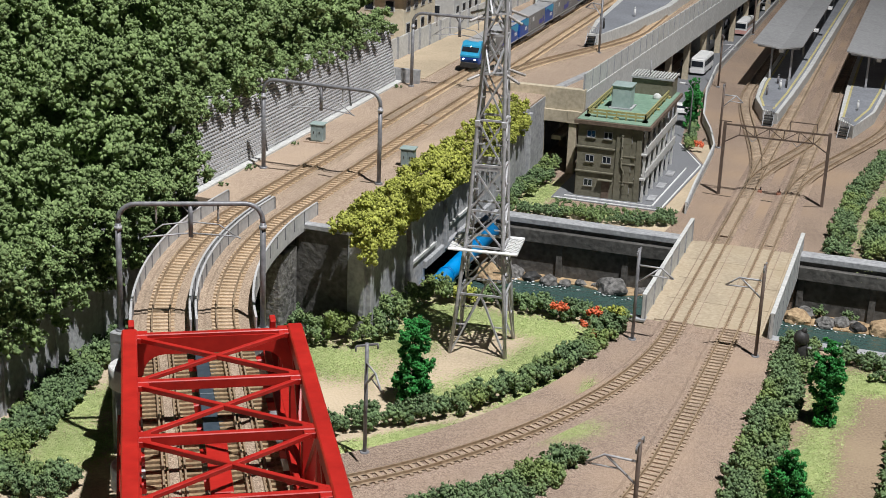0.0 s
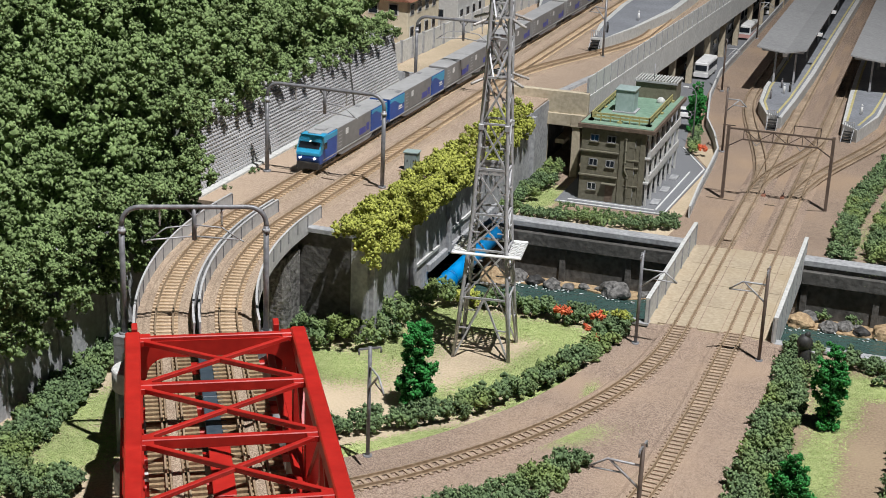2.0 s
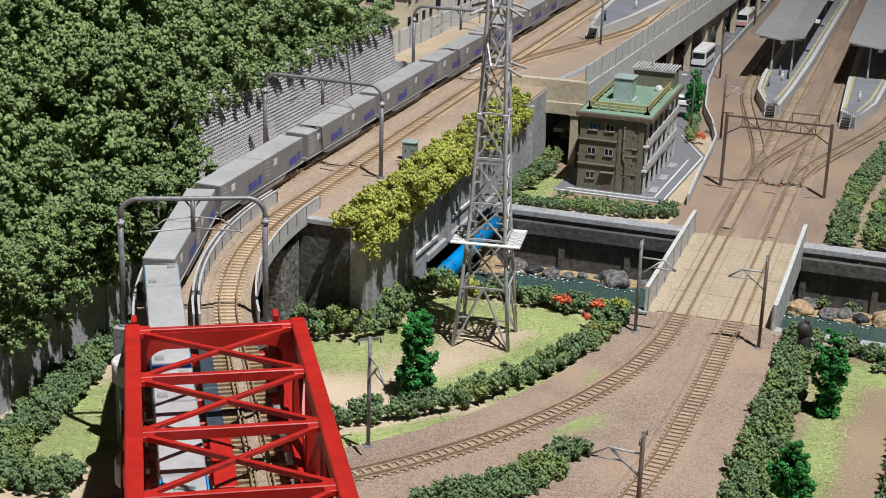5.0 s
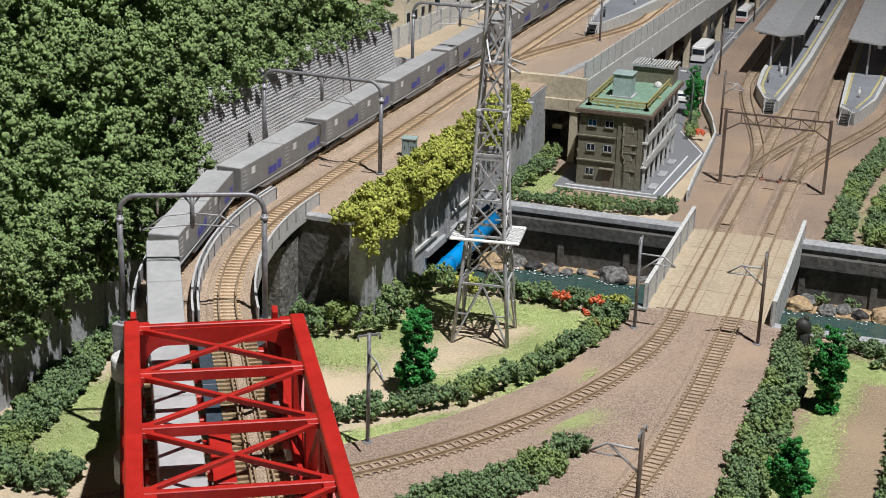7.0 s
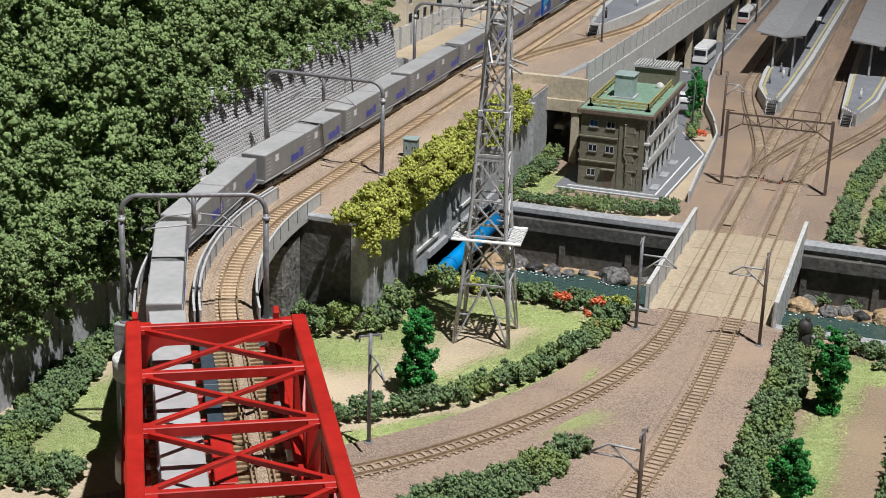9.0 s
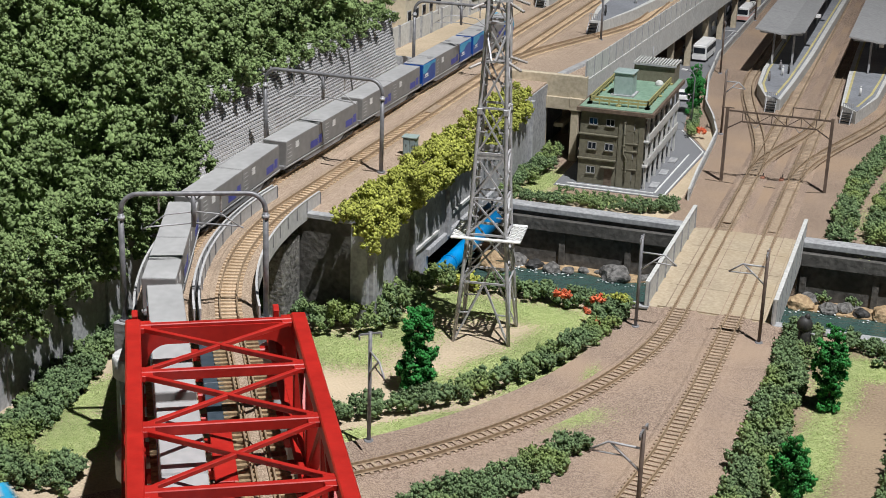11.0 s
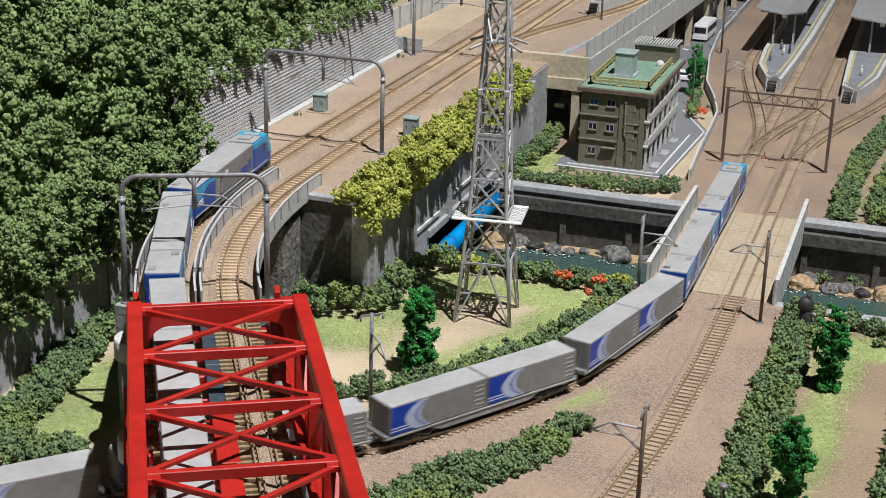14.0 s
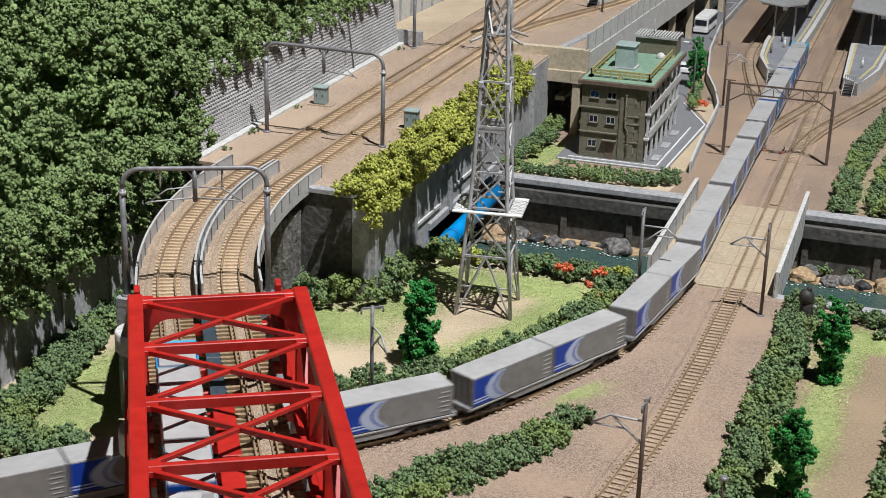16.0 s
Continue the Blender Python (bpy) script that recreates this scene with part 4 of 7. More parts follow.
def cab(car, a, b):
    """The driving cab at the +x end, with slanted nose."""
    prof = [(a, 0.45), (b - 0.05, 0.45), (b + 0.18, 0.95), (b + 0.12, 1.30), (b - 0.45, 2.20), (b - 0.65, 2.42), (a, 2.42)]
    bm = bmesh.new()
    p = [bm.verts.new((x, -0.88, z)) for x, z in prof]
    q = [bm.verts.new((x, 0.88, z)) for x, z in prof]
    bm.faces.new(p)
    bm.faces.new(q[::-1])
    for i in range(len(prof)):
        bm.faces.new((p[i], q[i], q[(i + 1) % len(prof)], p[(i + 1) % len(prof)]))
    c = part("cab", bm, M_LOCO, car, "bright blue driving cab", bevel=0.07)
    bm = bmesh.new()
    prof = [(b - 0.30, 1.15), (b + 0.165, 1.15), (b + 0.14, 1.31), (b - 0.43, 2.215), (b - 0.63, 2.44), (b - 1.45, 2.44), (b - 1.15, 1.95), (b - 0.55, 1.45)]
    p = [bm.verts.new((x, -0.893, z)) for x, z in prof]
    q = [bm.verts.new((x, 0.893, z)) for x, z in prof]
    bm.faces.new(p)
    bm.faces.new(q[::-1])
    for i in range(len(prof)):
        bm.faces.new((p[i], q[i], q[(i + 1) % len(prof)], p[(i + 1) % len(prof)]))
    part("nose", bm, M_CYAN, c, "light blue nose and brow")
    bm = bmesh.new()
    box(bm, a + 0.02, b - 0.98, -0.898, 0.898, 2.0, 2.40)
    part("light_band", bm, M_CYAN, c, "light blue band along the roof edge", bevel=0.03)
    bm = bmesh.new()
    beam(bm, (b - 0.50, -0.84, 2.27), (b - 0.50, 0.84, 2.27), 0.42, 0.12, up=(0.83, 0, 0.55))
    part("visor", bm, M_CYAN, c, "light blue brow above the windscreen", bevel=0.03)
    bm = bmesh.new()
    box(bm, b + 0.0, b + 0.185, -0.84, 0.84, 1.14, 1.38)
    part("front_band", bm, M_CYAN, c, "light blue front band", bevel=0.03)
    bm = bmesh.new()
    tube(bm, [(b - 0.42, 0, 2.06), (b - 0.28, 0, 2.06)], 0.05, 10)
    part("roof_lamp", bm, M_LAMP if car["lit"] else M_WHITE, c)
    bm = bmesh.new()
    beam(bm, (b - 0.19, -0.8, 1.80), (b - 0.19, 0.8, 1.80), 0.5, 0.07, up=(0.83, 0, 0.55))
    part("windscreen", bm, M_GLASS, c, "dark windscreen")
    bm = bmesh.new()
    for y in (-0.9, 0.88):
        box(bm, b - 1.25, b - 0.7, y, y + 0.02, 1.45, 1.9)
    part("side_window", bm, M_GLASS, c)
    for y in (-0.55, 0.55):
        bm = bmesh.new()
        tube(bm, [(b + 0.1, y, 0.96), (b + 0.22, y, 0.96)], 0.085, 12)
        part("headlight", bm, M_LAMP if car["lit"] else M_WHITE, c, "glowing round headlight" if car["lit"] else "")
    bm = bmesh.new()
    box(bm, b - 0.6, b + 0.16, -0.84, 0.84, 0.14, 0.66)
    part("skirt", bm, M_DARK, c, bevel=0.04)
    bm = bmesh.new()
    box(bm, a + 0.05, b - 1.45, -0.78, 0.78, 2.40, 2.48)
    box(bm, a + 0.5, a + 1.2, -0.4, 0.4, 2.46, 2.6)
    box(bm, b - 1.3, b - 0.95, -0.5, 0.5, 2.43, 2.52)
    part("roof_gear", bm, M_BOX_TOP, c, "pale grey roof equipment", bevel=0.02)


def driving_car(lit, turned):
    e = 6.55
    car = thing("driving_car", "blue driving car with a grey container on it", "train car", "cars of the trains")
    car["lit"] = lit
    underframe(car, -e, e - 0.5)
    cab(car, e - 3.1, e)
    freight_box(car, -3.1, 3.35, turned)
    machine_room(car, -e + 0.05, -3.2)
    bogie(car, -HALF), bogie(car, HALF)
    return car


def motor_car(turned):
    e = 6.55
    car = thing("motor_car", "car with blue equipment housings and a grey container", "train car", "cars of the trains")
    underframe(car, -e, e)
    machine_room(car, 3.25, e - 0.05)
    freight_box(car, -3.2, 3.15, turned)
    machine_room(car, -e + 0.05, -3.3)
    bogie(car, -HALF), bogie(car, HALF)
    return car


def container_car():
    e = 6.55
    car = thing("container_car", "flat freight car with two light grey containers", "train car", "cars of the trains")
    underframe(car, -e, e)
    freight_box(car, 0.04, e - 0.22)
    freight_box(car, -e + 0.22, -0.04)
    bogie(car, -HALF), bogie(car, HALF)
    return car


def train(ln, lit, count, head, speed):
    """(car, line, place of its middle at 0 s, speed, whether it runs backwards) for each car; head: the front at 0 s."""
    plain = container_car()
    cars = [driving_car(lit, False), motor_car(False), plain]
    cars += [copy_thing(plain, plain.matrix_basis) for _ in range(count - 5)]
    cars += [motor_car(True), driving_car(lit, True)]
    return [(ob, ln, head - PITCH * (k + 0.5), speed, k >= count - 2) for k, ob in enumerate(cars)]


# direction of travel: the upper line's list runs from far to near, the lower line's from west to far
TRAIN_UP = train(UP1, True, 16, UP1.near(130.4), 18.75)
TRAIN_LOW = train(LOW_A, False, 16, LOW_A.near(127.6) - 23.9 * 14.5, 23.9)


def motions():
    flip = pose(0, 0, 0, 0, 0, 180)
    for ob, ln, s0, v, back in TRAIN_UP + TRAIN_LOW:
        end = float(ln.s[-1])
        rows = []
        n = 64
        for i in range(n + 1):
            t = 16.0 * i / n
            # both trains ease off a little towards the end
            s = s0 + v * t - math.copysign(0.27 * max(0.0, t - 13.0) ** 2, v)
            if s < HALF:  # runs in a straight line before the line's start
                m = ln.place(HALF, HALF)
                d = (ln.at(1.0) - ln.at(0.0)).normalized() * (s - HALF) * S
                m = Matrix.Translation(d) @ m
            elif s > end - HALF:
                m = ln.place(end - HALF, HALF)
                d = (ln.at(end) - ln.at(end - 1)).normalized() * (s - end + HALF) * S
                m = Matrix.Translation(d) @ m
            else:
                m = ln.place(s, HALF)
            rows.append((t, m @ flip if back else m))
        walk(ob, rows)


# ---- woods, hedges and trees ----
WOOD = [lump(1.0, 6, 60, 0.9, 0.075, crumbs=8) for _ in range(10)]
UNDER = [lump(1.0, 4, 20, 0.8, 0.08, crumbs=4) for _ in range(6)]
BUSH = [lump(1.0, 5, 50, 0.8, 0.075, crumbs=8) for _ in range(8)]


def crown(x, y, z, r, n):
    """Clumps of one tree: a rounded, uneven head of foliage."""
    out = []
    for k in range(n):
        h = 1.0 - 1.25 * (k + 0.5) / n
        a = k * 2.39996 + RNG.uniform(-0.4, 0.4)
        w = math.sqrt(max(0.0, 1.0 - h * h)) * RNG.uniform(0.8, 1.12)
        out.append((x + math.cos(a) * w * r, y + math.sin(a) * w * r, z + h * r * RNG.uniform(0.85, 1.15), r * RNG.uniform(0.42, 0.62)))
    return out


def forest():
    spots = []
    for j in range(37):
        for i in range(20):
            y = 26 + 2.75 * j + RNG.uniform(-0.9, 0.9)
            x = -47.8 - 2.75 * (i + 0.5 * (j % 2)) + RNG.uniform(-0.8, 0.8)
            if x < -0.74 * y - 9 or y > 124.0:
                continue
            r = RNG.uniform(1.5, 2.15)
            spots += crown(x, y, hill_height(x, y) + r * 0.75 + RNG.uniform(-0.5, 0.7), r, 10)
    low_spots = []
    for j in range(56):
        for i in range(32):
            y, x = 26 + 1.8 * j + RNG.uniform(-0.5, 0.5), -47.4 - 1.75 * i + RNG.uniform(-0.5, 0.5)
            if x > -0.74 * y - 9 and y < 124.0:
                low_spots.append((x, y, hill_height(x, y) - 0.2 + RNG.uniform(-0.3, 0.6), RNG.uniform(1.2, 1.6)))
    under = scatter("undergrowth", low_spots, UNDER, M_LEAF)
    tagged(under, "dense green undergrowth between the trees of the slope", "undergrowth", kind="stuff")
    # trees that lean out over the walls
    for y in np.arange(46, 84.0, 1.9):
        low = 3.4 + 1.2 * noise.noise((0, y * 0.25, 7))
        for z in np.arange(low + 0.9, 9.6, 2.0):
            r = RNG.uniform(1.1, 1.5)
            spots += crown(-46.3 + max(0.0, (76 - y)) * 0.03 + (z - low) * 0.30 + RNG.uniform(-0.3, 0.4), y + RNG.uniform(-0.5, 0.5), z, r, 9)
    for y in np.arange(82.6, 85.6, 1.5):
        for z in np.arange(7.4, 13.0, 1.7):
            spots += crown(-46.0 - 0.25 * (y - 83) + RNG.uniform(-0.2, 0.5), y, z, RNG.uniform(1.0, 1.35), 9)
    for y in np.arange(86, 124, 1.9):
        z = 11.5 + 0.9 * noise.noise((0, y * 0.3, 2)) + RNG.uniform(-0.3, 0.3)
        spots += crown(-46.9 + RNG.uniform(-0.3, 0.2), y, z, RNG.uniform(0.95, 1.35), 9)
    ob = scatter("forest", spots, WOOD, M_LEAF)
    tagged(ob, "dense dark green wooded slope of clumped foliage", "forest", kind="stuff")


def hedge(pts, width, high, mat, label, step=0.58, base=-0.6, name="hedge", extra=0, group="green hedges"):
    """A row of clumps along pts."""
    ln = Line([(x, y, base) for x, y in pts])
    spots = []
    s = 0.0
    rows = max(1, round(width / 0.72))
    while s < ln.s[-1]:
        m, q = ln.at(s), ln.at(s + 0.1)
        p = ln.at(max(0.0, s - 0.1))
        d = Vector((q.x - p.x, q.y - p.y)).normalized()
        for k in range(rows):
            o = (k + 0.5) / rows * width - width / 2 + RNG.uniform(-0.25, 0.25)
            r = RNG.uniform(0.5, 0.85) * min(1.0, high / 1.0)
            z = base + RNG.uniform(0.35, 0.75) * high * (1.0 - 0.35 * abs(2 * o / width) ** 2)
            spots.append((m.x + d.y * o, m.y - d.x * o, z, r))
        s += step
    return bushes(name, spots, mat, label, group)


def bushes(name, spots, mat, label, group, each=26):
    """A hedge thing made of single bushes, each a part."""
    t = thing(name, label, "hedge" if name == "hedge" else "bush", group)
    for k in range(0, len(spots), each):
        scatter("bush", spots[k:k + each], BUSH, mat, t)
    return t


def conifer(name, x, y, high, r, mat, label, z=-0.6, fat=1.0):
    t = thing(name, label, "tree", "single trees", m=cm(x, y, z))
    bm = bmesh.new()
    tube(bm, [(0, 0, -0.1), (0.05, 0, high * 0.4), (0, 0.04, high * 0.9)], [0.16, 0.11, 0.04], 8)
    for k in range(7):
        a, h = k * 2.4, high * (0.2 + 0.09 * k)
        tube(bm, [(0, 0, h), (math.cos(a) * r * 0.6, math.sin(a) * r * 0.6, h + 0.25)], [0.05, 0.02], 5)
    part("trunk", bm, M_BARK, t)
    spots = []
    h = 0.35
    while h < high:
        u = h / high
        w = r * (0.95 + 0.2 * math.sin(u * 9 + x)) * (1.0 if u < 0.72 else max(0.5, 1.0 - (u - 0.72) * 1.6))
        n = 6
        for k in range(n):
            a = k * math.tau / n + RNG.uniform(0, 1.2)
            q = w * RNG.uniform(0.3, 0.8)
            spots.append((math.cos(a) * q, math.sin(a) * q, h + RNG.uniform(-0.2, 0.2), w * RNG.uniform(0.42, 0.62)))
        h += 0.46 * fat
    scatter("crown", spots, BUSH, mat, t)


forest()
GREEN = "low dark green hedge of clumped foliage beside the track"
hedge([(-39.5, 82.0), (-36, 80.2), (-33.0, 80.4), (-31.0, 84.0)], 2.4, 2.3, M_LEAF_BLUE, "dark green bushes along the foot of the abutment")
hedge([(-31.6, 85.0), (-30.4, 88.5), (-30.0, 91.2)], 1.8, 2.2, M_LEAF_BLUE, "tall dark green bush by the river mouth")
hedge([(-29.6, 91.0), (-27.4, 91.6)], 1.1, 1.3, M_LEAF_YELLOW, "yellow-green bush beside the river", group="yellow bushes")
hedge([(-27.2, 91.6), (-24, 91.4), (-21.5, 91.0), (-18.6, 91.0)], 1.6, 1.3, M_LEAF_BLUE, "dark green hedge on the river bank")
hedge([(-17.6, 91.6), (-17.7, 89.0), (-18.6, 84.5), (-20.4, 79.4), (-22.8, 75.0), (-25.6, 71.6), (-28.6, 69.0), (-30.5, 67.0)], 1.7, 1.2, M_LEAF_BLUE, "curved green hedge following the lower track")
hedge([(-18.4, 90.9), (-17.2, 90.4)], 1.0, 1.5, M_LEAF_YELLOW, "yellow-green bush in the hedge", group="yellow bushes")
hedge([(-23.0, 57.6), (-20.2, 62.4), (-17.4, 66.5), (-15.0, 71.0)], 1.8, 1.0, M_LEAF_BLUE, "broad green hedge between the two lower tracks")
hedge([(-21.6, 58.0), (-19.2, 61.6), (-17.0, 65.4), (-15.9, 68.4)], 2.0, 0.9, M_LEAF_BLUE, "low green hedge between the two lower tracks")
hedge([(-5.8, 92.0), (-6.0, 86.0), (-6.1, 79.0), (-6.2, 72.0), (-6.6, 62.0)], 2.1, 1.2, M_LEAF_BLUE, "broad green hedge beside the outer lower track")
hedge([(-3.2, 90.8), (0.0, 90.3), (6.0, 89.6)], 1.6, 1.1, M_LEAF_BLUE, "green hedge on the river bank")
hedge([(-1.0, 88.2), (-0.4, 88.4)], 0.7, 0.8, M_LEAF_BLUE, "small round bush on the grass", group="yellow bushes")
hedge([(2.2, 88.0), (1.5, 82.0), (1.1, 76.0), (0.7, 70.0), (0.6, 66.0)], 1.4, 1.2, M_LEAF_BLUE, "green hedge along the garden path")
hedge([(-46.0, 76.0), (-45.4, 71.0), (-44.6, 66.5), (-43.6, 62.5), (-43.0, 58.5), (-42.6, 52.0)], 2.6, 1.3, M_LEAF_BLUE, "green bushes at the foot of the slope wall")
hedge([(-43.0, 56.6), (-40.0, 57.0), (-37.4, 57.2)], 2.6, 1.2, M_LEAF_BLUE, "green bushes beside the shaded grass")
hedge([(-32.4, 111.6), (-31.6, 116.0), (-31.2, 121.0), (-31.6, 126.0)], 1.8, 1.6, M_LEAF_BLUE, "green bushes below the station viaduct", base=-0.42)
hedge([(-31.8, 112.0), (-29.0, 112.0), (-26.0, 112.4), (-22.5, 112.6), (-19.6, 113.2), (-18.6, 115.6)], 1.6, 0.9, M_LEAF_BLUE, "low green hedge on top of the river wall", base=-0.42)
hedge([(-28.2, 115.4), (-24.0, 114.9), (-20.6, 115.2)], 0.6, 0.6, M_LEAF_BLUE, "low green hedge in front of the building", base=-0.42)
hedge([(-5.2, 111.0), (-5.3, 120.0), (-4.7, 130.0), (-3.4, 140.0), (-1.4, 150.0)], 1.8, 1.3, M_LEAF_BLUE, "green hedge at the edge of the yard", base=-0.42)
hedge([(-2.4, 111.8), (-2.2, 118.0), (-1.8, 126.0)], 2.4, 1.3, M_LEAF_BLUE, "green hedge at the edge of the yard", base=-0.42)
hedge([(-21.2, 137.5), (-21.6, 142.0), (-22.6, 147.0)], 0.9, 1.1, M_LEAF_BLUE, "green shrubs beside the road bend", base=-0.42)
for x, y, z, r in ((-21.6, 90.3, 0.4, 0.55), (-21.2, 90.5, 0.3, 0.4), (-19.1, 90.0, 0.5, 0.55), (-19.4, 88.4, 0.2, 0.35), (-18.4, 87.0, 0.2, 0.3), (-20.3, 137.6, 0.4, 0.55)):
    ob = scatter("flower_bush", [(0, 0, 0, r), (r * 0.7, 0.1, -0.1, r * 0.7)], BUSH, M_FLOWER)
    ob.matrix_basis = cm(x, y, z)
    tagged(ob, "small orange-red flowering bush in the hedge", "flower bush", "orange flower bushes")
# bushes that hang over the terrace wall
spots = []
for y in np.arange(80.6, 118, 0.62):
    k = 1.0 if y < 106 else 0.9
    big = 1.0 if not 104 < y < 107 else 0.6
    for o, z in ((-33.6, 7.0), (-32.9, 7.3), (-32.2, 7.0), (-31.7, 6.2)):
        spots.append((o + RNG.uniform(-0.3, 0.3), y + RNG.uniform(-0.3, 0.3), z + RNG.uniform(-0.25, 0.3), RNG.uniform(0.5, 0.85) * big))
    if noise.noise((0, y * 0.5, 5)) > -0.15:
        spots.append((-31.7, y, 5.4 + RNG.uniform(-0.3, 0.3), RNG.uniform(0.4, 0.65)))
for y in np.arange(80.6, 100.0, 0.5):
    fall = max(0.0, 1.0 - (y - 80.6) / 6.0) + 0.35 * noise.noise((3, y * 0.45, 1))
    spots.append((-31.3 + RNG.uniform(-0.2, 0.3), y + RNG.uniform(-0.3, 0.3), 6.0 - 0.55 * fall + RNG.uniform(-0.3, 0.3), RNG.uniform(0.5, 0.8)))
    spots.append((-31.9 + RNG.uniform(-0.3, 0.3), y, 6.9 + 0.5 * noise.noise((1, y * 0.4, 4)), RNG.uniform(0.6, 0.95)))
bushes("hanging_bush", spots, M_LEAF_YELLOW, "yellow-green bushes spilling over the terrace wall", "yellow bushes")
conifer("conifer", -25.9, 74.2, 5.1, 1.2, M_LEAF_BRIGHT, "narrow bright green tree inside the hedge ring")
conifer("conifer", -3.4, 80.9, 5.2, 0.98, M_LEAF_BRIGHT, "narrow bright green tree beside the broad hedge")
conifer("conifer", -3.9, 65.8, 5.3, 1.0, M_LEAF_BRIGHT, "narrow bright green tree on the grass by the hedge")
conifer("street_tree", -22.6, 147.0, 5.2, 0.95, M_LEAF_BRIGHT, "slender bright green tree beside the road", z=-0.42)


# ---- pylon ----
def pylon():
    t = thing("pylon", "grey steel lattice pylon with a white slatted platform", "pylon", m=cm(-24.82, 84.1, -0.6, 8))
    H = [(0.0, 1.74), (3.9, 1.42), (6.95, 1.17), (9.2, 1.03), (11.9, 0.92), (14.8, 0.80), (17.6, 0.68), (19.9, 0.62), (22.0, 0.56), (24.8, 0.5), (27.8, 0.42)]
    cs = ((-1, -1), (1, -1), (1, 1), (-1, 1))

    def bars(name, segs, w):
        bm = bmesh.new()
        for a, b in segs:
            beam(bm, a, b, w, w)
        return part(name, bm, M_STEEL, t)

    for sx, sy in cs:
        bm = bmesh.new()
        tube(bm, [(sx * w, sy * w, z) for z, w in H], 0.12, 6)
        part("leg", bm, M_STEEL, t)
    for (z0, w0), (z1, w1) in zip(H, H[1:]):
        for i in range(4):
            (ax, ay), (bx, by) = cs[i], cs[(i + 1) % 4]
            a0, b0 = Vector((ax * w0, ay * w0, z0)), Vector((bx * w0, by * w0, z0))
            a1, b1 = Vector((ax * w1, ay * w1, z1)), Vector((bx * w1, by * w1, z1))
            if z0 == 0:
                m = (a1 + b1) / 2
                bars("brace", [(a0, m), (b0, m)], 0.11)
                bars("tie", [(a0.lerp(a1, 0.5), a0.lerp(m, 0.5)), (b0.lerp(b1, 0.5), b0.lerp(m, 0.5))], 0.08)
            else:
                bars("brace", [(a0, b1), (b0, a1)], 0.10)
                bars("tie", [(a0.lerp(a1, 0.5), a0.lerp(b1, 0.25).lerp(a1.lerp(b0, 0.25), 0.5)), (b0.lerp(b1, 0.5), b0.lerp(a1, 0.25).lerp(b1.lerp(a0, 0.25), 0.5))], 0.07)
            bars("girt", [(a1, b1)], 0.12)
    # platform
    z = 6.75
    for side in (-1, 1):
        bm = bmesh.new()
        x0, x1 = (1.25, 2.15) if side > 0 else (-2.15, -1.25)
        for x in (x0, x1 - 0.12):
            box(bm, x, x + 0.12, -1.7, 1.7, z, z + 0.1)
        for k in range(12):
            y = -1.7 + k * 3.28 / 11
            box(bm, x0, x1, y, y + 0.12, z, z + 0.1)
        box(bm, (x0 + x1) / 2 - 0.05, (x0 + x1) / 2 + 0.05, -1.7, 1.7, z, z + 0.1)
        part("grating", bm, M_WHITE, t, "white slatted platform")
    for y in (-1.75, 1.45):
        bm = bmesh.new()
        box(bm, -2.15, 2.15, y, y + 0.3, z, z + 0.12)
        part("platform_edge", bm, M_WHITE, t, "white platform edge", bevel=0.03)
    bm = bmesh.new()
    for k in (-1, 1):
        box(bm, -0.92, 0.92, k * 0.92 - 0.06, k * 0.92 + 0.06, 11.7, 12.1)
    part("cross_beam", bm, M_STEEL, t)
    for sx, sy in cs:
        bm = bmesh.new()
        box(bm, sx * 0.80 - 0.16, sx * 0.80 + 0.16, sy * 0.80 - 0.16, sy * 0.80 + 0.16, 14.4, 14.8)
        part("joint_plate", bm, M_STEEL, t, bevel=0.04)
    # crossarms and strings of insulators
    for z, reach in ((17.7, 1.5), (21.2, 1.5)):
        for s in (-1, 1):
            for e in (-0.6, 0.6):
                bars("crossarm", [((s * 0.6, e, z), (0.0, -reach * 0.9 * s, z + 0.1))], 0.1)
                bars("crossarm", [((e, s * 0.6, z + 1.6), (e * 0.2, s * reach, z + 0.1))], 0.1)
        for a in (20, 160, 215, 330):
            bm = bmesh.new()
            c, s = math.cos(radians(a)), math.sin(radians(a))
            p = Vector((c * 0.7, s * 0.7, z + (0.1 if a < 180 else -0.1)))
            d = Vector((c, s, -0.35)).normalized()
            r, ps = [], []
            for k in range(15):
                ps.append(p + d * (0.08 * k + 0.1))
                r.append(0.11 if k % 2 else 0.06)
            tube(bm, ps, r, 8)
            part("insulator_string", bm, M_INSULATOR, t, "pale ribbed insulator string")


pylon()


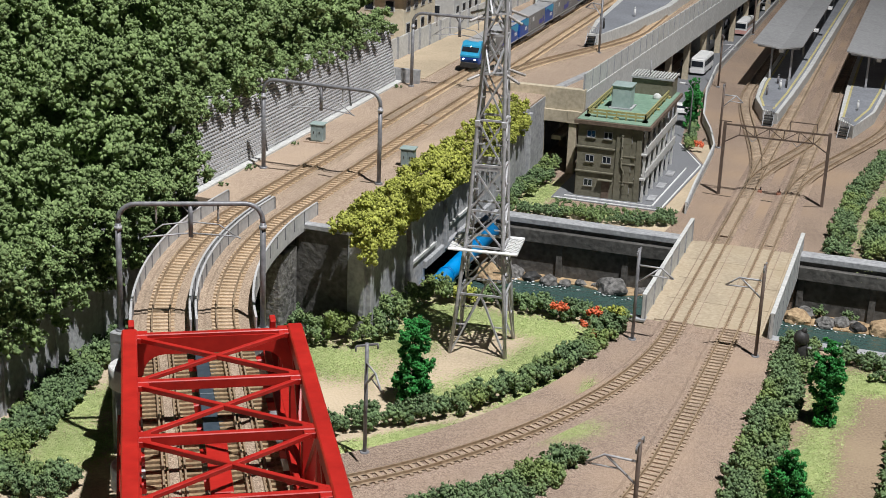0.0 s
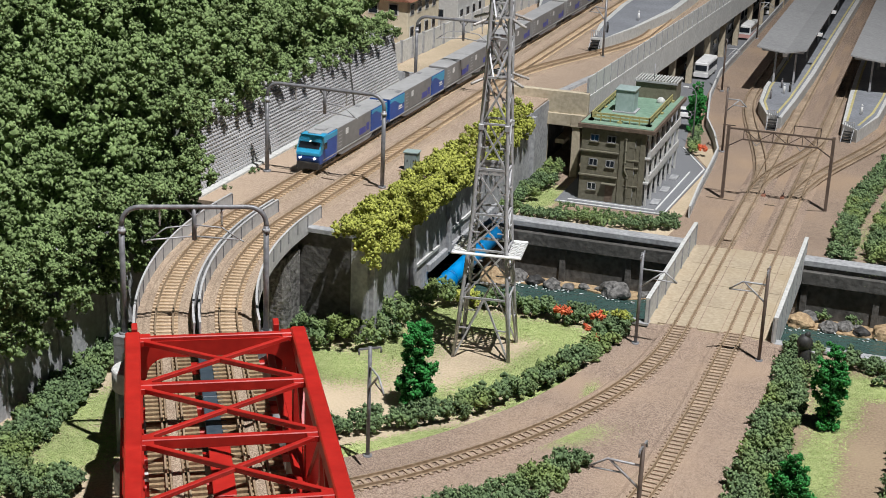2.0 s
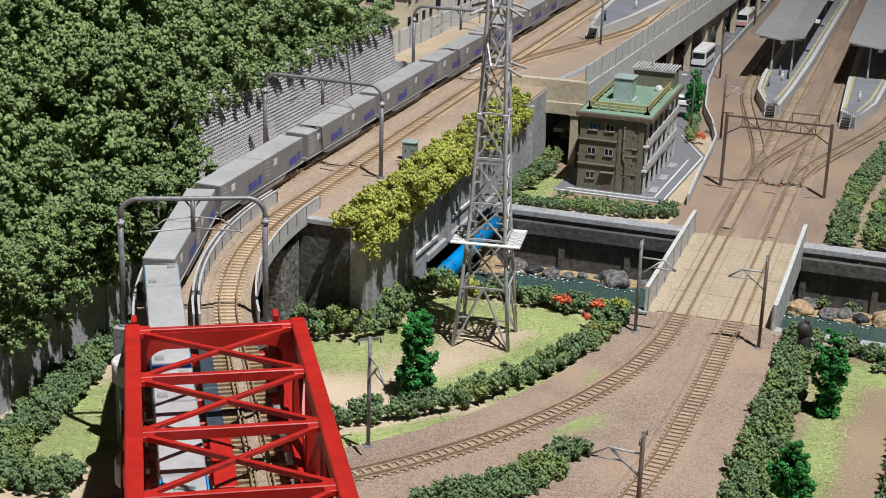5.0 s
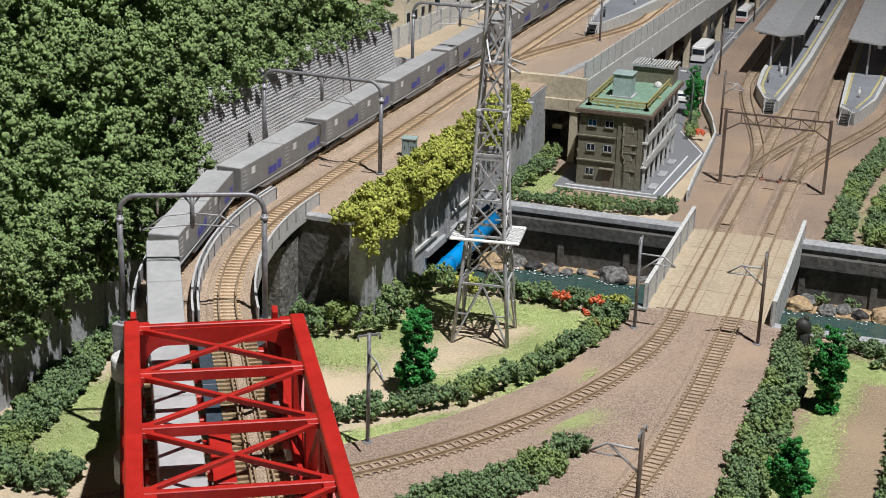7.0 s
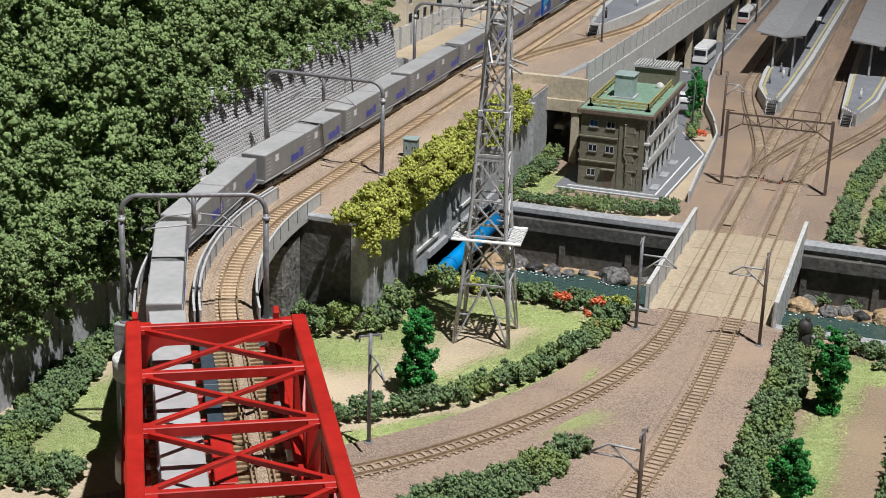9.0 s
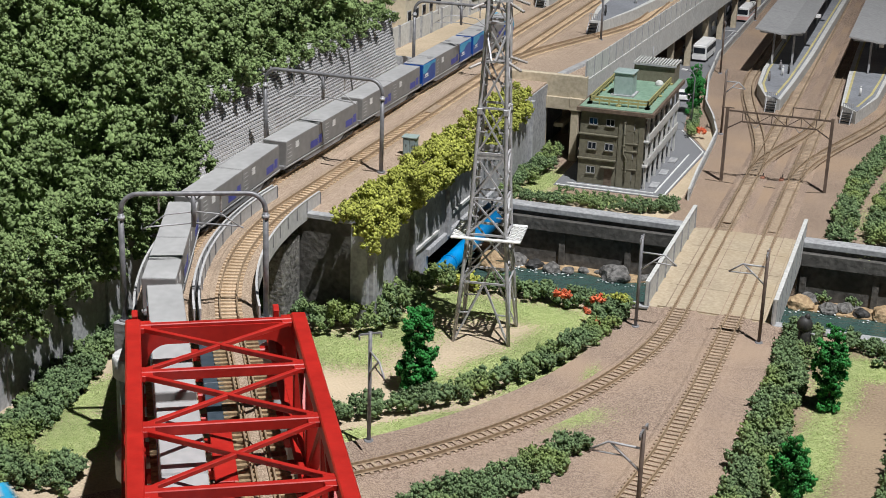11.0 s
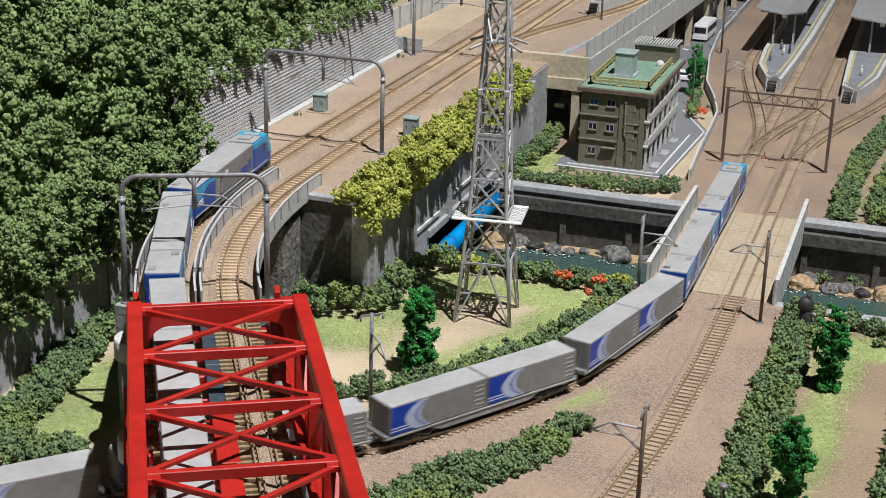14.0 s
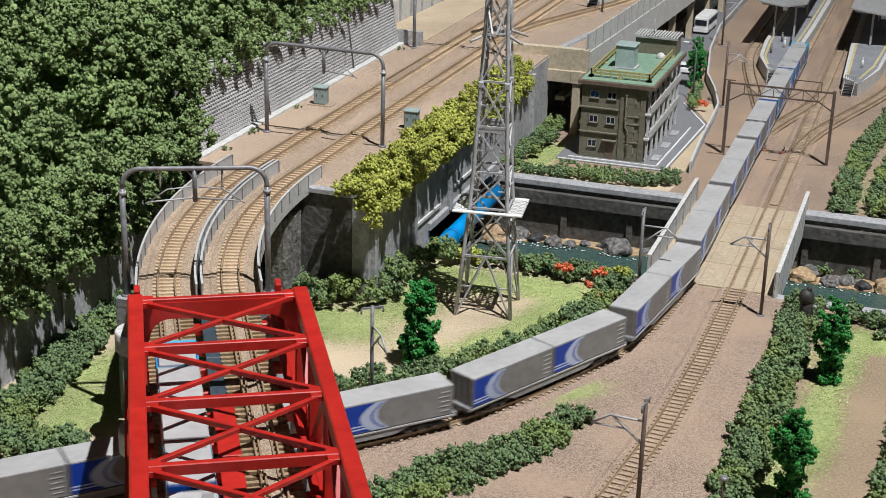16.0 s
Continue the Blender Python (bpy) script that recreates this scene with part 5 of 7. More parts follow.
# ---- masts and gantries for the overhead line ----
def gantry(m, span, high, hang):
    t = thing("tube_gantry", "grey tubular gantry with rounded corners over the upper tracks", "gantry", "tubular gantries", m=m)
    for x in (0, span):
        bm = bmesh.new()
        tube(bm, [(x, 0, 0), (x, 0, high - 1.0)], 0.15, 10)
        p = part("post", bm, M_POLE, t)
        bm = bmesh.new()
        tube(bm, [(x, 0, -0.05), (x, 0, 0.12)], 0.28, 10)
        part("foot", bm, M_POLE, p)
        bm = bmesh.new()
        tube(bm, [(x, 0, high - 1.35), (x, 0, high - 1.15)], 0.2, 10)
        part("collar", bm, M_STEEL, p)
    bm = bmesh.new()
    pts = [(0, 0, high - 1.0)]
    for k in range(1, 7):
        a = math.pi - math.pi / 2 * k / 6
        pts.append((0.9 + 0.9 * math.cos(a), 0, high - 0.9 + 0.9 * math.sin(a)))
    for k in range(7):
        a = math.pi / 2 - math.pi / 2 * k / 6
        pts.append((span - 0.9 + 0.9 * math.cos(a), 0, high - 0.9 + 0.9 * math.sin(a)))
    pts.append((span, 0, high - 1.0))
    tube(bm, pts, 0.13, 10)
    part("beam", bm, M_POLE, t)
    for x in hang:
        bm = bmesh.new()
        rr = [0.035 if k % 2 else 0.075 for k in range(9)]
        tube(bm, [(x, 0, high - 0.1 - 0.11 * k) for k in range(9)], rr, 7)
        part("insulator", bm, M_INSULATOR, t)
    c = span / 2
    bm = bmesh.new()
    tube(bm, [(c, 0, high), (c, 0, high - 1.75)], 0.12, 8)
    tube(bm, [(c - 0.4, 0, high - 0.05), (c, 0, high - 0.6), (c + 0.4, 0, high - 0.05)], 0.06, 6)
    part("drop_post", bm, M_POLE, t)
    bm = bmesh.new()
    for s in (-1, 1):
        tube(bm, [(c, 0, high - 1.55), (c + s * 2.3, 0, high - 1.75), (c + s * 2.5, 0, high - 1.85)], 0.045, 6)
        tube(bm, [(c, 0, high - 0.75 - 0.2), (c + s * 1.4, 0, high - 1.1), (c + s * 2.3, 0, high - 1.75)], 0.04, 6)
    part("registration_arm", bm, M_STEEL, t)


def turn_between(a, b):
    return math.degrees(math.atan2(b[1] - a[1], b[0] - a[0]))


gantry(cm(-37.9, 62.7, 6.1, turn_between((-37.9, 62.7), (-31.4, 65.9))), 7.25, 6.85, (1.9, 5.0))
gantry(cm(-44.1, 92.7, 6.45, -1), 8.8, 6.45, (2.2, 6.0))
gantry(cm(-43.9, 122.6, 6.45, 0), 8.6, 6.6, (2.2, 6.0))
for x, y in ((-37.9, 62.7), (-31.4, 65.9)):
    bm = bmesh.new()
    box(bm, x - 0.45, x + 0.45, y - 0.45, y + 0.45, -0.7, 6.12)
    structure("gantry_footing", bm, M_CONCRETE_MID, "narrow concrete footing beside the viaduct", "footing", bevel=0.05)


def mast(x, y, turn, high=6.3, reach=2.2, z=-0.4, mat=None, sign=1):
    t = thing("line_mast", "thin dark mast with a cantilever arm beside the track", "mast", "line masts", m=cm(x, y, z, turn))
    bm = bmesh.new()
    tube(bm, [(0, 0, 0), (0, 0, high)], 0.11, 8)
    p = part("pole", bm, mat or M_POLE, t)
    bm = bmesh.new()
    tube(bm, [(0, 0, -0.1), (0, 0, 0.12)], 0.25, 10)
    part("foot", bm, M_POLE, p)
    bm = bmesh.new()
    beam(bm, (0, -0.6, high - 0.1), (0, 0.6, high - 0.1), 0.09, 0.09)
    for e in (-0.6, 0.6):
        tube(bm, [(0, e, high - 0.1), (0, e, high - 0.4)], 0.05, 6)
    part("top_arm", bm, M_POLE, t)
    bm = bmesh.new()
    tube(bm, [(0, 0, high - 1.1), (reach * 0.65, 0, high - 1.1), (reach, 0, high - 1.7)], 0.06, 6)
    tube(bm, [(0, 0, high - 2.3), (reach * 0.6, 0, high - 1.12)], 0.06, 6)
    tube(bm, [(reach * 0.35, 0, high - 1.65), (reach, 0, high - 1.7)], 0.045, 6)
    part("cantilever", bm, M_STEEL, t)


mast(-25.9, 66.8, -50, reach=2.3)
mast(-16.1, 88.5, 0, high=6.2, reach=2.3)
mast(-8.3, 88.9, 180, high=6.2, reach=2.3, mat=M_POLE_BROWN)
mast(-10.4, 61.4, 176, high=6.2, reach=2.5, mat=M_POLE_BROWN)
mast(-18.8, 140.5, 0, high=6.3, reach=1.9, mat=M_POLE_BROWN)
mast(-23.2, 168.0, 20, high=6.0, reach=1.9, mat=M_POLE_BROWN)
mast(-24.2, 204.0, 20, high=6.0, reach=1.9, mat=M_POLE_BROWN)
mast(-1.2, 143.0, 160, high=6.3, reach=2.6, mat=M_POLE)
mast(-32.4, 146.2, 150, high=6.0, reach=2.2, z=6.4)
mast(-31.6, 190.0, 150, high=6.0, reach=2.2, z=6.4)


def station_gantry():
    t = thing("lattice_gantry", "brown lattice gantry on two masts across the yard tracks", "gantry", m=cm(-16.3, 124.7, -0.42))
    span, high = 8.7, 6.4
    for x in (0, span):
        bm = bmesh.new()
        beam(bm, (x, 0, 0), (x, 0, high), 0.26, 0.26)
        part("mast", bm, M_POLE_BROWN, t)
    bm = bmesh.new()
    beam(bm, (0, 0, high - 0.2), (span, 0, high - 0.2), 0.12, 0.14)
    beam(bm, (1.3, 0, high - 1.05), (span - 1.3, 0, high - 1.05), 0.10, 0.12)
    part("chord", bm, M_POLE_BROWN, t)
    bm = bmesh.new()
    n = 5
    for k in range(n + 1):
        x = 1.3 + (span - 2.6) * k / n
        beam(bm, (x, 0, high - 1.05), (x, 0, high - 0.2), 0.07, 0.07)
        if k < n:
            x2 = 1.3 + (span - 2.6) * (k + 1) / n
            a, b = (high - 1.05, high - 0.2) if k % 2 else (high - 0.2, high - 1.05)
            beam(bm, (x, 0, a), (x2, 0, b), 0.06, 0.06)
    beam(bm, (0, 0, high - 1.8), (1.3, 0, high - 1.0), 0.1, 0.1)
    beam(bm, (span, 0, high - 1.8), (span - 1.3, 0, high - 1.0), 0.1, 0.1)
    part("lattice", bm, M_POLE_BROWN, t)
    bm = bmesh.new()
    for x in (5.4, 7.6):
        beam(bm, (x, 0, high - 0.15), (x, 0, high + 0.6), 0.08, 0.08)
    beam(bm, (5.4, 0, high + 0.6), (7.6, 0, high + 0.6), 0.08, 0.08)
    part("top_frame", bm, M_POLE_BROWN, t)
    bm = bmesh.new()
    beam(bm, (-0.55, 0, high + 0.04), (0.55, 0, high + 0.04), 0.08, 0.08)
    part("mast_arm", bm, M_POLE_BROWN, t)
    for x in (2.4, 6.1):
        bm = bmesh.new()
        beam(bm, (x - 0.4, 0, high - 1.1), (x, 0, high - 1.5), 0.06, 0.06)
        beam(bm, (x + 0.4, 0, high - 1.1), (x, 0, high - 1.5), 0.06, 0.06)
        part("wire_hanger", bm, M_INSULATOR, t)


station_gantry()


# ---- the three-storey building ----
def building():
    x0, x1, y0, y1, z0, z1 = -27.6, -21.7, 118.8, 132.6, -0.42, 6.0
    b = thing("office_building", "three-storey olive-grey office building with a green flat roof", "building")
    bm = bmesh.new()
    box(bm, x0, x1 - 0.9, y0, y1, z0, z1)
    body = part("wall", bm, M_OLIVE, b, bevel=0.04)
    # front: shallow bays, string courses, windows, door, drain pipe
    bm = bmesh.new()
    box(bm, x0 + 3.3, x0 + 4.6, y0 - 0.1, y0 + 0.1, z0, z1)
    box(bm, x1 - 0.9, x1 - 0.45, y0 - 0.05, y0 + 0.6, z0, z1)
    part("pilaster", bm, M_OLIVE, body, bevel=0.03)
    for z in (1.75, 3.85):
        bm = bmesh.new()
        box(bm, x0 - 0.06, x0 + 3.25, y0 - 0.16, y0 + 0.1, z, z + 0.14)
        part("ledge", bm, M_OLIVE, body, bevel=0.02)
    for z in (1.2, 2.75, 3.4):
        bm = bmesh.new()
        box(bm, x1 - 2.1, x1 - 0.9, y0 - 0.14, y0 + 0.1, z, z + 0.12)
        part("ledge", bm, M_OLIVE, body, bevel=0.02)

    def window(x, z, w, h, y=None):
        y = y0 if y is None else y
        bm = bmesh.new()
        box(bm, x, x + w, y - 0.05, y + 0.05, z, z + 0.06)
        box(bm, x, x + w, y - 0.05, y + 0.05, z + h - 0.06, z + h)
        for u in (x, x + w / 2 - 0.03, x + w - 0.06):
            box(bm, u, u + 0.06, y - 0.05, y + 0.05, z, z + h)
        f = part("window", bm, M_CONCRETE_MID, b, "grey window frame with dark panes")
        bm = bmesh.new()
        box(bm, x + 0.03, x + w - 0.03, y - 0.02, y + 0.06, z + 0.03, z + h - 0.03)
        part("pane", bm, M_GLASS, f)
        bm = bmesh.new()
        box(bm, x - 0.05, x + w + 0.05, y - 0.12, y, z - 0.06, z)
        part("sill", bm, M_OLIVE, f)

    for z in (4.75, 2.65):
        window(x0 + 0.75, z, 0.75, 0.62)
        window(x0 + 2.2, z, 0.75, 0.62)
    window(x0 + 0.75, 0.55, 0.75, 0.62)
    for z in (4.6, 2.2, 0.3):
        window(x1 - 1.75, z, 0.5, 0.6)
    bm = bmesh.new()
    box(bm, x0 + 2.3, x0 + 2.95, y0 - 0.04, y0 + 0.04, z0, 1.1)
    part("door", bm, M_CORNICE, b, "brown door")
    bm = bmesh.new()
    box(bm, x0 + 2.0, x0 + 3.2, y0 - 0.4, y0 + 0.05, 1.2, 1.3)
    part("canopy", bm, M_OLIVE, b, bevel=0.02)
    bm = bmesh.new()
    px = x0 + 3.85
    tube(bm, [(px, y0 - 0.2, 5.3), (px, y0 - 0.2, 2.6), (px + 0.25, y0 - 0.2, 2.2), (px + 0.25, y0 - 0.2, 0.2)], 0.07, 8)
    for z in (5.2, 4.2, 3.2, 1.9, 1.0):
        box(bm, px - 0.1 + (0.25 if z < 2.4 else 0), px + 0.1 + (0.25 if z < 2.4 else 0), y0 - 0.28, y0, z, z + 0.12)
    part("drain_pipe", bm, M_OLIVE, b, bevel=0.01)
    # the side with galleries
    n = 6
    for k in range(n + 1):
        y = y0 + 0.3 + (y1 - y0 - 0.6) * k / n
        bm = bmesh.new()
        box(bm, x1 - 0.3, x1 - 0.1, y - 0.13, y + 0.13, z0, z1)
        part("column", bm, M_CONCRETE_PALE, b, "pale gallery column", bevel=0.02)
    for k, z in enumerate((1.55, 3.65, 5.75)):
        bm = bmesh.new()
        box(bm, x1 - 0.95, x1, y0, y1, z, z + 0.18)
        part("gallery_floor", bm, M_CONCRETE_PALE, b, bevel=0.02)
        if k < 2:
            bm = bmesh.new()
            box(bm, x1 - 0.08, x1, y0 + 0.2, y1, z + 0.1, z + 0.75)
            part("gallery_parapet", bm, M_CONCRETE_PALE, b, "pale gallery parapet", bevel=0.02)
    for k in range(n):
        ya = y0 + 0.5 + (y1 - y0 - 0.6) * k / n
        for z in (0.0, 1.9, 4.0):
            bm = bmesh.new()
            box(bm, x1 - 0.94, x1 - 0.86, ya + 0.25, ya + 1.7, z + 0.2, z + 1.3)
            part("pane", bm, M_GLASS, b)
    # roof
    bm = bmesh.new()
    box(bm, x0 - 0.3, x1 + 0.3, y0 - 0.4, y1 + 0.2, z1 - 0.1, z1 + 0.25)
    roof = part("roof", bm, M_CORNICE, b, "brown cornice", bevel=0.03)
    bm = bmesh.new()
    box(bm, x0 - 0.1, x1 + 0.1, y0 - 0.2, y1, z1 + 0.25, z1 + 0.3)
    part("roof_edge", bm, M_GREEN_ROOF, roof)
    bm = bmesh.new()
    box(bm, x0 + 0.65, x1 - 0.6, y0 + 1.2, y1 - 0.6, z1 + 0.3, z1 + 0.38)
    part("roof_surface", bm, M_GREEN_ROOF, roof, "green roof surface")
    # railing
    ra, rb, rc, rd, rz = x0 + 0.5, x1 - 0.5, y0 + 0.9, y1 - 2.8, z1 + 0.3
    for p, q in (((ra, rc), (rb, rc)), ((rb, rc), (rb, rd)), ((ra, rc), (ra, rd))):
        bm = bmesh.new()
        for h in (0.35, 0.62):
            beam(bm, (*p, rz + h), (*q, rz + h), 0.09, 0.17)
        n2 = 6
        for k in range(n2 + 1):
            x, y = p[0] + (q[0] - p[0]) * k / n2, p[1] + (q[1] - p[1]) * k / n2
            beam(bm, (x, y, rz), (x, y, rz + 0.7), 0.1, 0.1)
            if k % 3 == 0:
                box(bm, x - 0.2, x + 0.2, y - 0.2, y + 0.2, rz, rz + 0.14)
        part("roof_railing", bm, M_YELLOW_RAIL, roof, "ochre roof railing")
    bm = bmesh.new()
    box(bm, x0 + 1.7, x0 + 3.3, y0 + 4.4, y0 + 6.2, z1 + 0.35, z1 + 2.3)
    tank = part("water_tank", bm, M_TANK, roof, "grey-green boxy roof tank", bevel=0.04)
    bm = bmesh.new()
    box(bm, x0 + 1.6, x0 + 3.4, y0 + 4.3, y0 + 6.3, z1 + 2.3, z1 + 2.42)
    part("lid", bm, M_TANK, tank, bevel=0.03)
    bm = bmesh.new()
    box(bm, x0 + 1.5, x0 + 3.5, y0 + 4.2, y0 + 6.4, z1 + 0.3, z1 + 0.5)
    part("tank_plinth", bm, M_CONCRETE_MID, tank)
    bm = bmesh.new()
    box(bm, x0 + 2.0, x1 - 0.25, y1 - 2.6, y1 - 0.1, z1 + 0.3, z1 + 1.85)
    hut = part("stair_hut", bm, M_OLIVE, roof, "olive-grey rooftop stair house", bevel=0.03)
    for k in range(15):
        y = y1 - 2.7
        x = x0 + 1.95 + k * (x1 - x0 - 2.2) / 14
        bm = bmesh.new()
        box(bm, x, x + 0.1, y1 - 2.75, y1, z1 + 1.95, z1 + 2.08)
        part("slat", bm, M_CONCRETE_PALE, hut)
    bm = bmesh.new()
    box(bm, x0 + 1.9, x1 - 0.1, y1 - 2.8, y1 - 2.65, z1 + 1.82, z1 + 1.98)
    box(bm, x0 + 1.9, x1 - 0.1, y1 - 0.15, y1, z1 + 1.82, z1 + 1.98)
    tube(bm, [(x0 + 3.4, y1 - 1.5, z1 + 1.9), (x0 + 3.4, y1 - 1.5, z1 + 3.3)], 0.05, 6)
    part("slat_frame", bm, M_CONCRETE_MID, hut)
    bm = bmesh.new()
    bmesh.ops.create_uvsphere(bm, u_segments=14, v_segments=8, radius=0.38, matrix=Matrix.Translation((x1 - 1.3, y1 - 3.9, z1 + 0.5)))
    part("roof_dome", bm, M_CONCRETE_PALE, roof, "small pale roof dome")
    # apron round the building
    bm = bmesh.new()
    prism(bm, [(-29.2, 117.2), (-19.9, 117.2), (-19.0, 133.2), (-22.4, 140.5), (-29.2, 140.5)], -0.5, -0.36)
    structure("pavement_lot", bm, M_ASPHALT, "grey asphalt lot round the building", "pavement")
    bm = bmesh.new()
    for p, q in (((-29.0, 117.35), (-20.1, 117.35)), ((-20.0, 117.4), (-19.25, 133.0)), ((-19.25, 133.0), (-22.5, 140.2)), ((-28.3, 118.2), (-20.9, 118.2)), ((-20.8, 118.3), (-20.3, 131.5))):
        beam(bm, (*p, -0.34), (*q, -0.34), 0.13, 0.08)
    structure("kerb", bm, M_WHITE, "thin white painted kerb line", "kerb")
    for k in range(3):
        bm = bmesh.new()
        box(bm, -21.6, -20.9, 119.6 + 4.2 * k, 121.2 + 4.2 * k, -0.37, -0.22)
        part("entrance_step", bm, M_CONCRETE_MID, b, bevel=0.02)


building()


# ---- the station viaduct ----
def edge_x(y):
    return -28.9 + 2.7 * (y - 125.6) / 56.4


def station_viaduct():
    bm = bmesh.new()
    poly = [(-33.2, 125.5), (-28.9, 125.5)] + [(edge_x(y), y) for y in range(130, 330, 10)] + [(-33.2, 320)]
    prism(bm, poly, 5.3, 6.44)
    d = structure("viaduct_deck", bm, M_BALLAST_UP, "sandy top of the station viaduct", "viaduct")
    bm = bmesh.new()
    box(bm, -36.2, -28.7, 125.1, 125.7, 5.2, 7.25)
    part("front_parapet", bm, M_BEIGE, d, "beige concrete parapet", bevel=0.05)
    bm = bmesh.new()
    box(bm, -34.0, -28.6, 124.9, 125.3, 4.2, 5.3)
    part("cross_beam", bm, M_BEIGE, d, bevel=0.05)
    bm = bmesh.new()
    ys = list(range(126, 316, 10))
    sweep(bm, [(edge_x(y), y, 0) for y in ys], [(-0.15, 4.4), (0.12, 4.4), (0.12, 6.9), (-0.15, 6.9)])
    part("edge_beam", bm, M_CONCRETE_PALE, d, "pale concrete edge beam")
    k, y = 0, 125.4
    while y < 260:
        bm = bmesh.new()
        a, b = (edge_x(y), y + 0.06), (edge_x(y + 2.4), y + 2.34)
        beam(bm, (a[0], a[1], 7.75), (b[0], b[1], 7.75), 0.1, 1.7)
        part("wall_panel", bm, M_CONCRETE_PALE, d)
        bm = bmesh.new()
        beam(bm, (edge_x(y) + 0.03, y, 6.5), (edge_x(y) + 0.03, y, 8.65), 0.14, 0.2)
        part("panel_post", bm, M_CONCRETE_MID, d)
        y += 2.4
    for y in np.arange(125.35, 250, 9.0):
        for x in (edge_x(y) - 0.7, -32.6):
            c = thing("viaduct_column", "beige concrete column under the station viaduct", "column", "viaduct columns", m=cm(x, y, -0.42))
            bm = bmesh.new()
            box(bm, -0.35, 0.35, -0.35, 0.35, 0, 5.0)
            part("shaft", bm, M_BEIGE, c, bevel=0.05)
            bm = bmesh.new()
            box(bm, -0.5, 0.5, -0.5, 0.5, 4.6, 5.75)
            part("head", bm, M_BEIGE, c, bevel=0.05)
    # added back wall; its dark tone stands for the shade under the deck
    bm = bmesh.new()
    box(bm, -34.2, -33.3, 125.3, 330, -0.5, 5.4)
    structure("wall_under_viaduct", bm, M_CONCRETE, "added dark back wall standing for shade below the station viaduct", "wall")
    # shop front under the viaduct
    bm = bmesh.new()
    box(bm, -33.0, -27.6, 186, 240, -0.42, 5.2)
    s = structure("wall_station", bm, M_CONCRETE_PALE, "pale station wall with dark windows under the viaduct", "wall")
    for y in np.arange(188, 238, 4.0):
        for z in (0.6, 2.8):
            bm = bmesh.new()
            box(bm, -27.66, -27.54, y, y + 2.4, z, z + 1.1)
            part("pane", bm, M_GLASS, s)
    bm = bmesh.new()
    box(bm, -31.8, -30.9, 126.4, 134.0, 2.2, 2.6)
    structure("beam_under_viaduct", bm, M_BEIGE, "beige cross beam below the viaduct", "beam", bevel=0.03)


station_viaduct()


def road():
    bm = bmesh.new()
    prism(bm, [(-29.3, 139.0), (-22.4, 140.4), (-23.6, 150), (-24.9, 175), (-24.6, 206), (-24.4, 320), (-30.2, 320), (-29.4, 206), (-29.6, 175)], -0.5, -0.34)
    structure("road", bm, M_ASPHALT, "grey asphalt road running beside the station viaduct", "road")
    pts = [(-17.9, 117.6, 0), (-18.3, 124, 0), (-18.6, 132, 0), (-18.9, 138, 0), (-20.2, 144, 0), (-21.9, 150, 0), (-23.6, 162, 0), (-24.6, 175, 0), (-24.4, 204, 0), (-24.1, 300, 0)]
    bm = bmesh.new()
    sweep(bm, pts, [(-0.07, -0.5), (0.07, -0.5), (0.07, 0.6), (-0.07, 0.6)])
    f = structure("wall_road", bm, M_CONCRETE_PALE, "low pale wall with rails between road and yard", "wall")
    for h in (0.15, 0.42):
        bm = bmesh.new()
        sweep(bm, pts, [(0.07, h), (0.14, h), (0.14, h + 0.12), (0.07, h + 0.12)])
        part("rail", bm, M_CONCRETE_MID, f)
    bm = bmesh.new()
    sweep(bm, [(-29.4, 140, 0), (-29.5, 175, 0), (-29.3, 206, 0), (-29.8, 300, 0)], [(-0.5, -0.4), (0.5, -0.4), (0.5, -0.18), (-0.5, -0.18)])
    structure("kerb_road", bm, M_BEIGE, "beige kerb along the station road", "kerb")
    bm = bmesh.new()
    prism(bm, [(-22.2, 141), (-19.4, 141), (-18.8, 134), (-18.4, 118), (-19.8, 117), (-18.95, 133.4)], -0.5, -0.38)
    structure("verge", bm, M_SOIL, "sandy verge beside the road", "ground")


road()


def bus(x, y, turn, stripe):
    t = thing("bus", "small white bus with dark windows on the road" if stripe is M_WHITE else "white bus with a pale red lower half on the road", "bus", "road vehicles", m=cm(x, y, -0.34, turn))
    L, w, h = 5.6, 0.82, 2.0
    bm = bmesh.new()
    box(bm, 0, L, -w, w, 0.25, h)
    body = part("body", bm, M_WHITE, t, bevel=0.12)
    bm = bmesh.new()
    box(bm, -0.02, L + 0.02, -w - 0.02, w + 0.02, 0.3, 0.8)
    part("lower_panel", bm, stripe, body, bevel=0.02)
    for s in (-1, 1):
        for k in range(5):
            bm = bmesh.new()
            box(bm, 0.3 + k * 1.05, 1.2 + k * 1.05, s * w - 0.03, s * w + 0.03, 1.1, 1.7)
            part("side_window", bm, M_GLASS, body)
    bm = bmesh.new()
    box(bm, -0.03, 0.1, -w + 0.15, w - 0.15, 1.05, 1.7)
    part("rear_window", bm, M_GLASS, body)
    bm = bmesh.new()
    box(bm, 0.2, L - 0.2, -w + 0.1, w - 0.1, h, h + 0.07)
    part("roof", bm, M_WHITE, body, bevel=0.05)
    for px in (1.1, 4.4):
        for s in (-1, 1):
            bm = bmesh.new()
            tube(bm, [(px, s * 0.55, 0.3), (px, s * 0.84, 0.3)], 0.3, 14)
            part("wheel", bm, M_DARK, t)


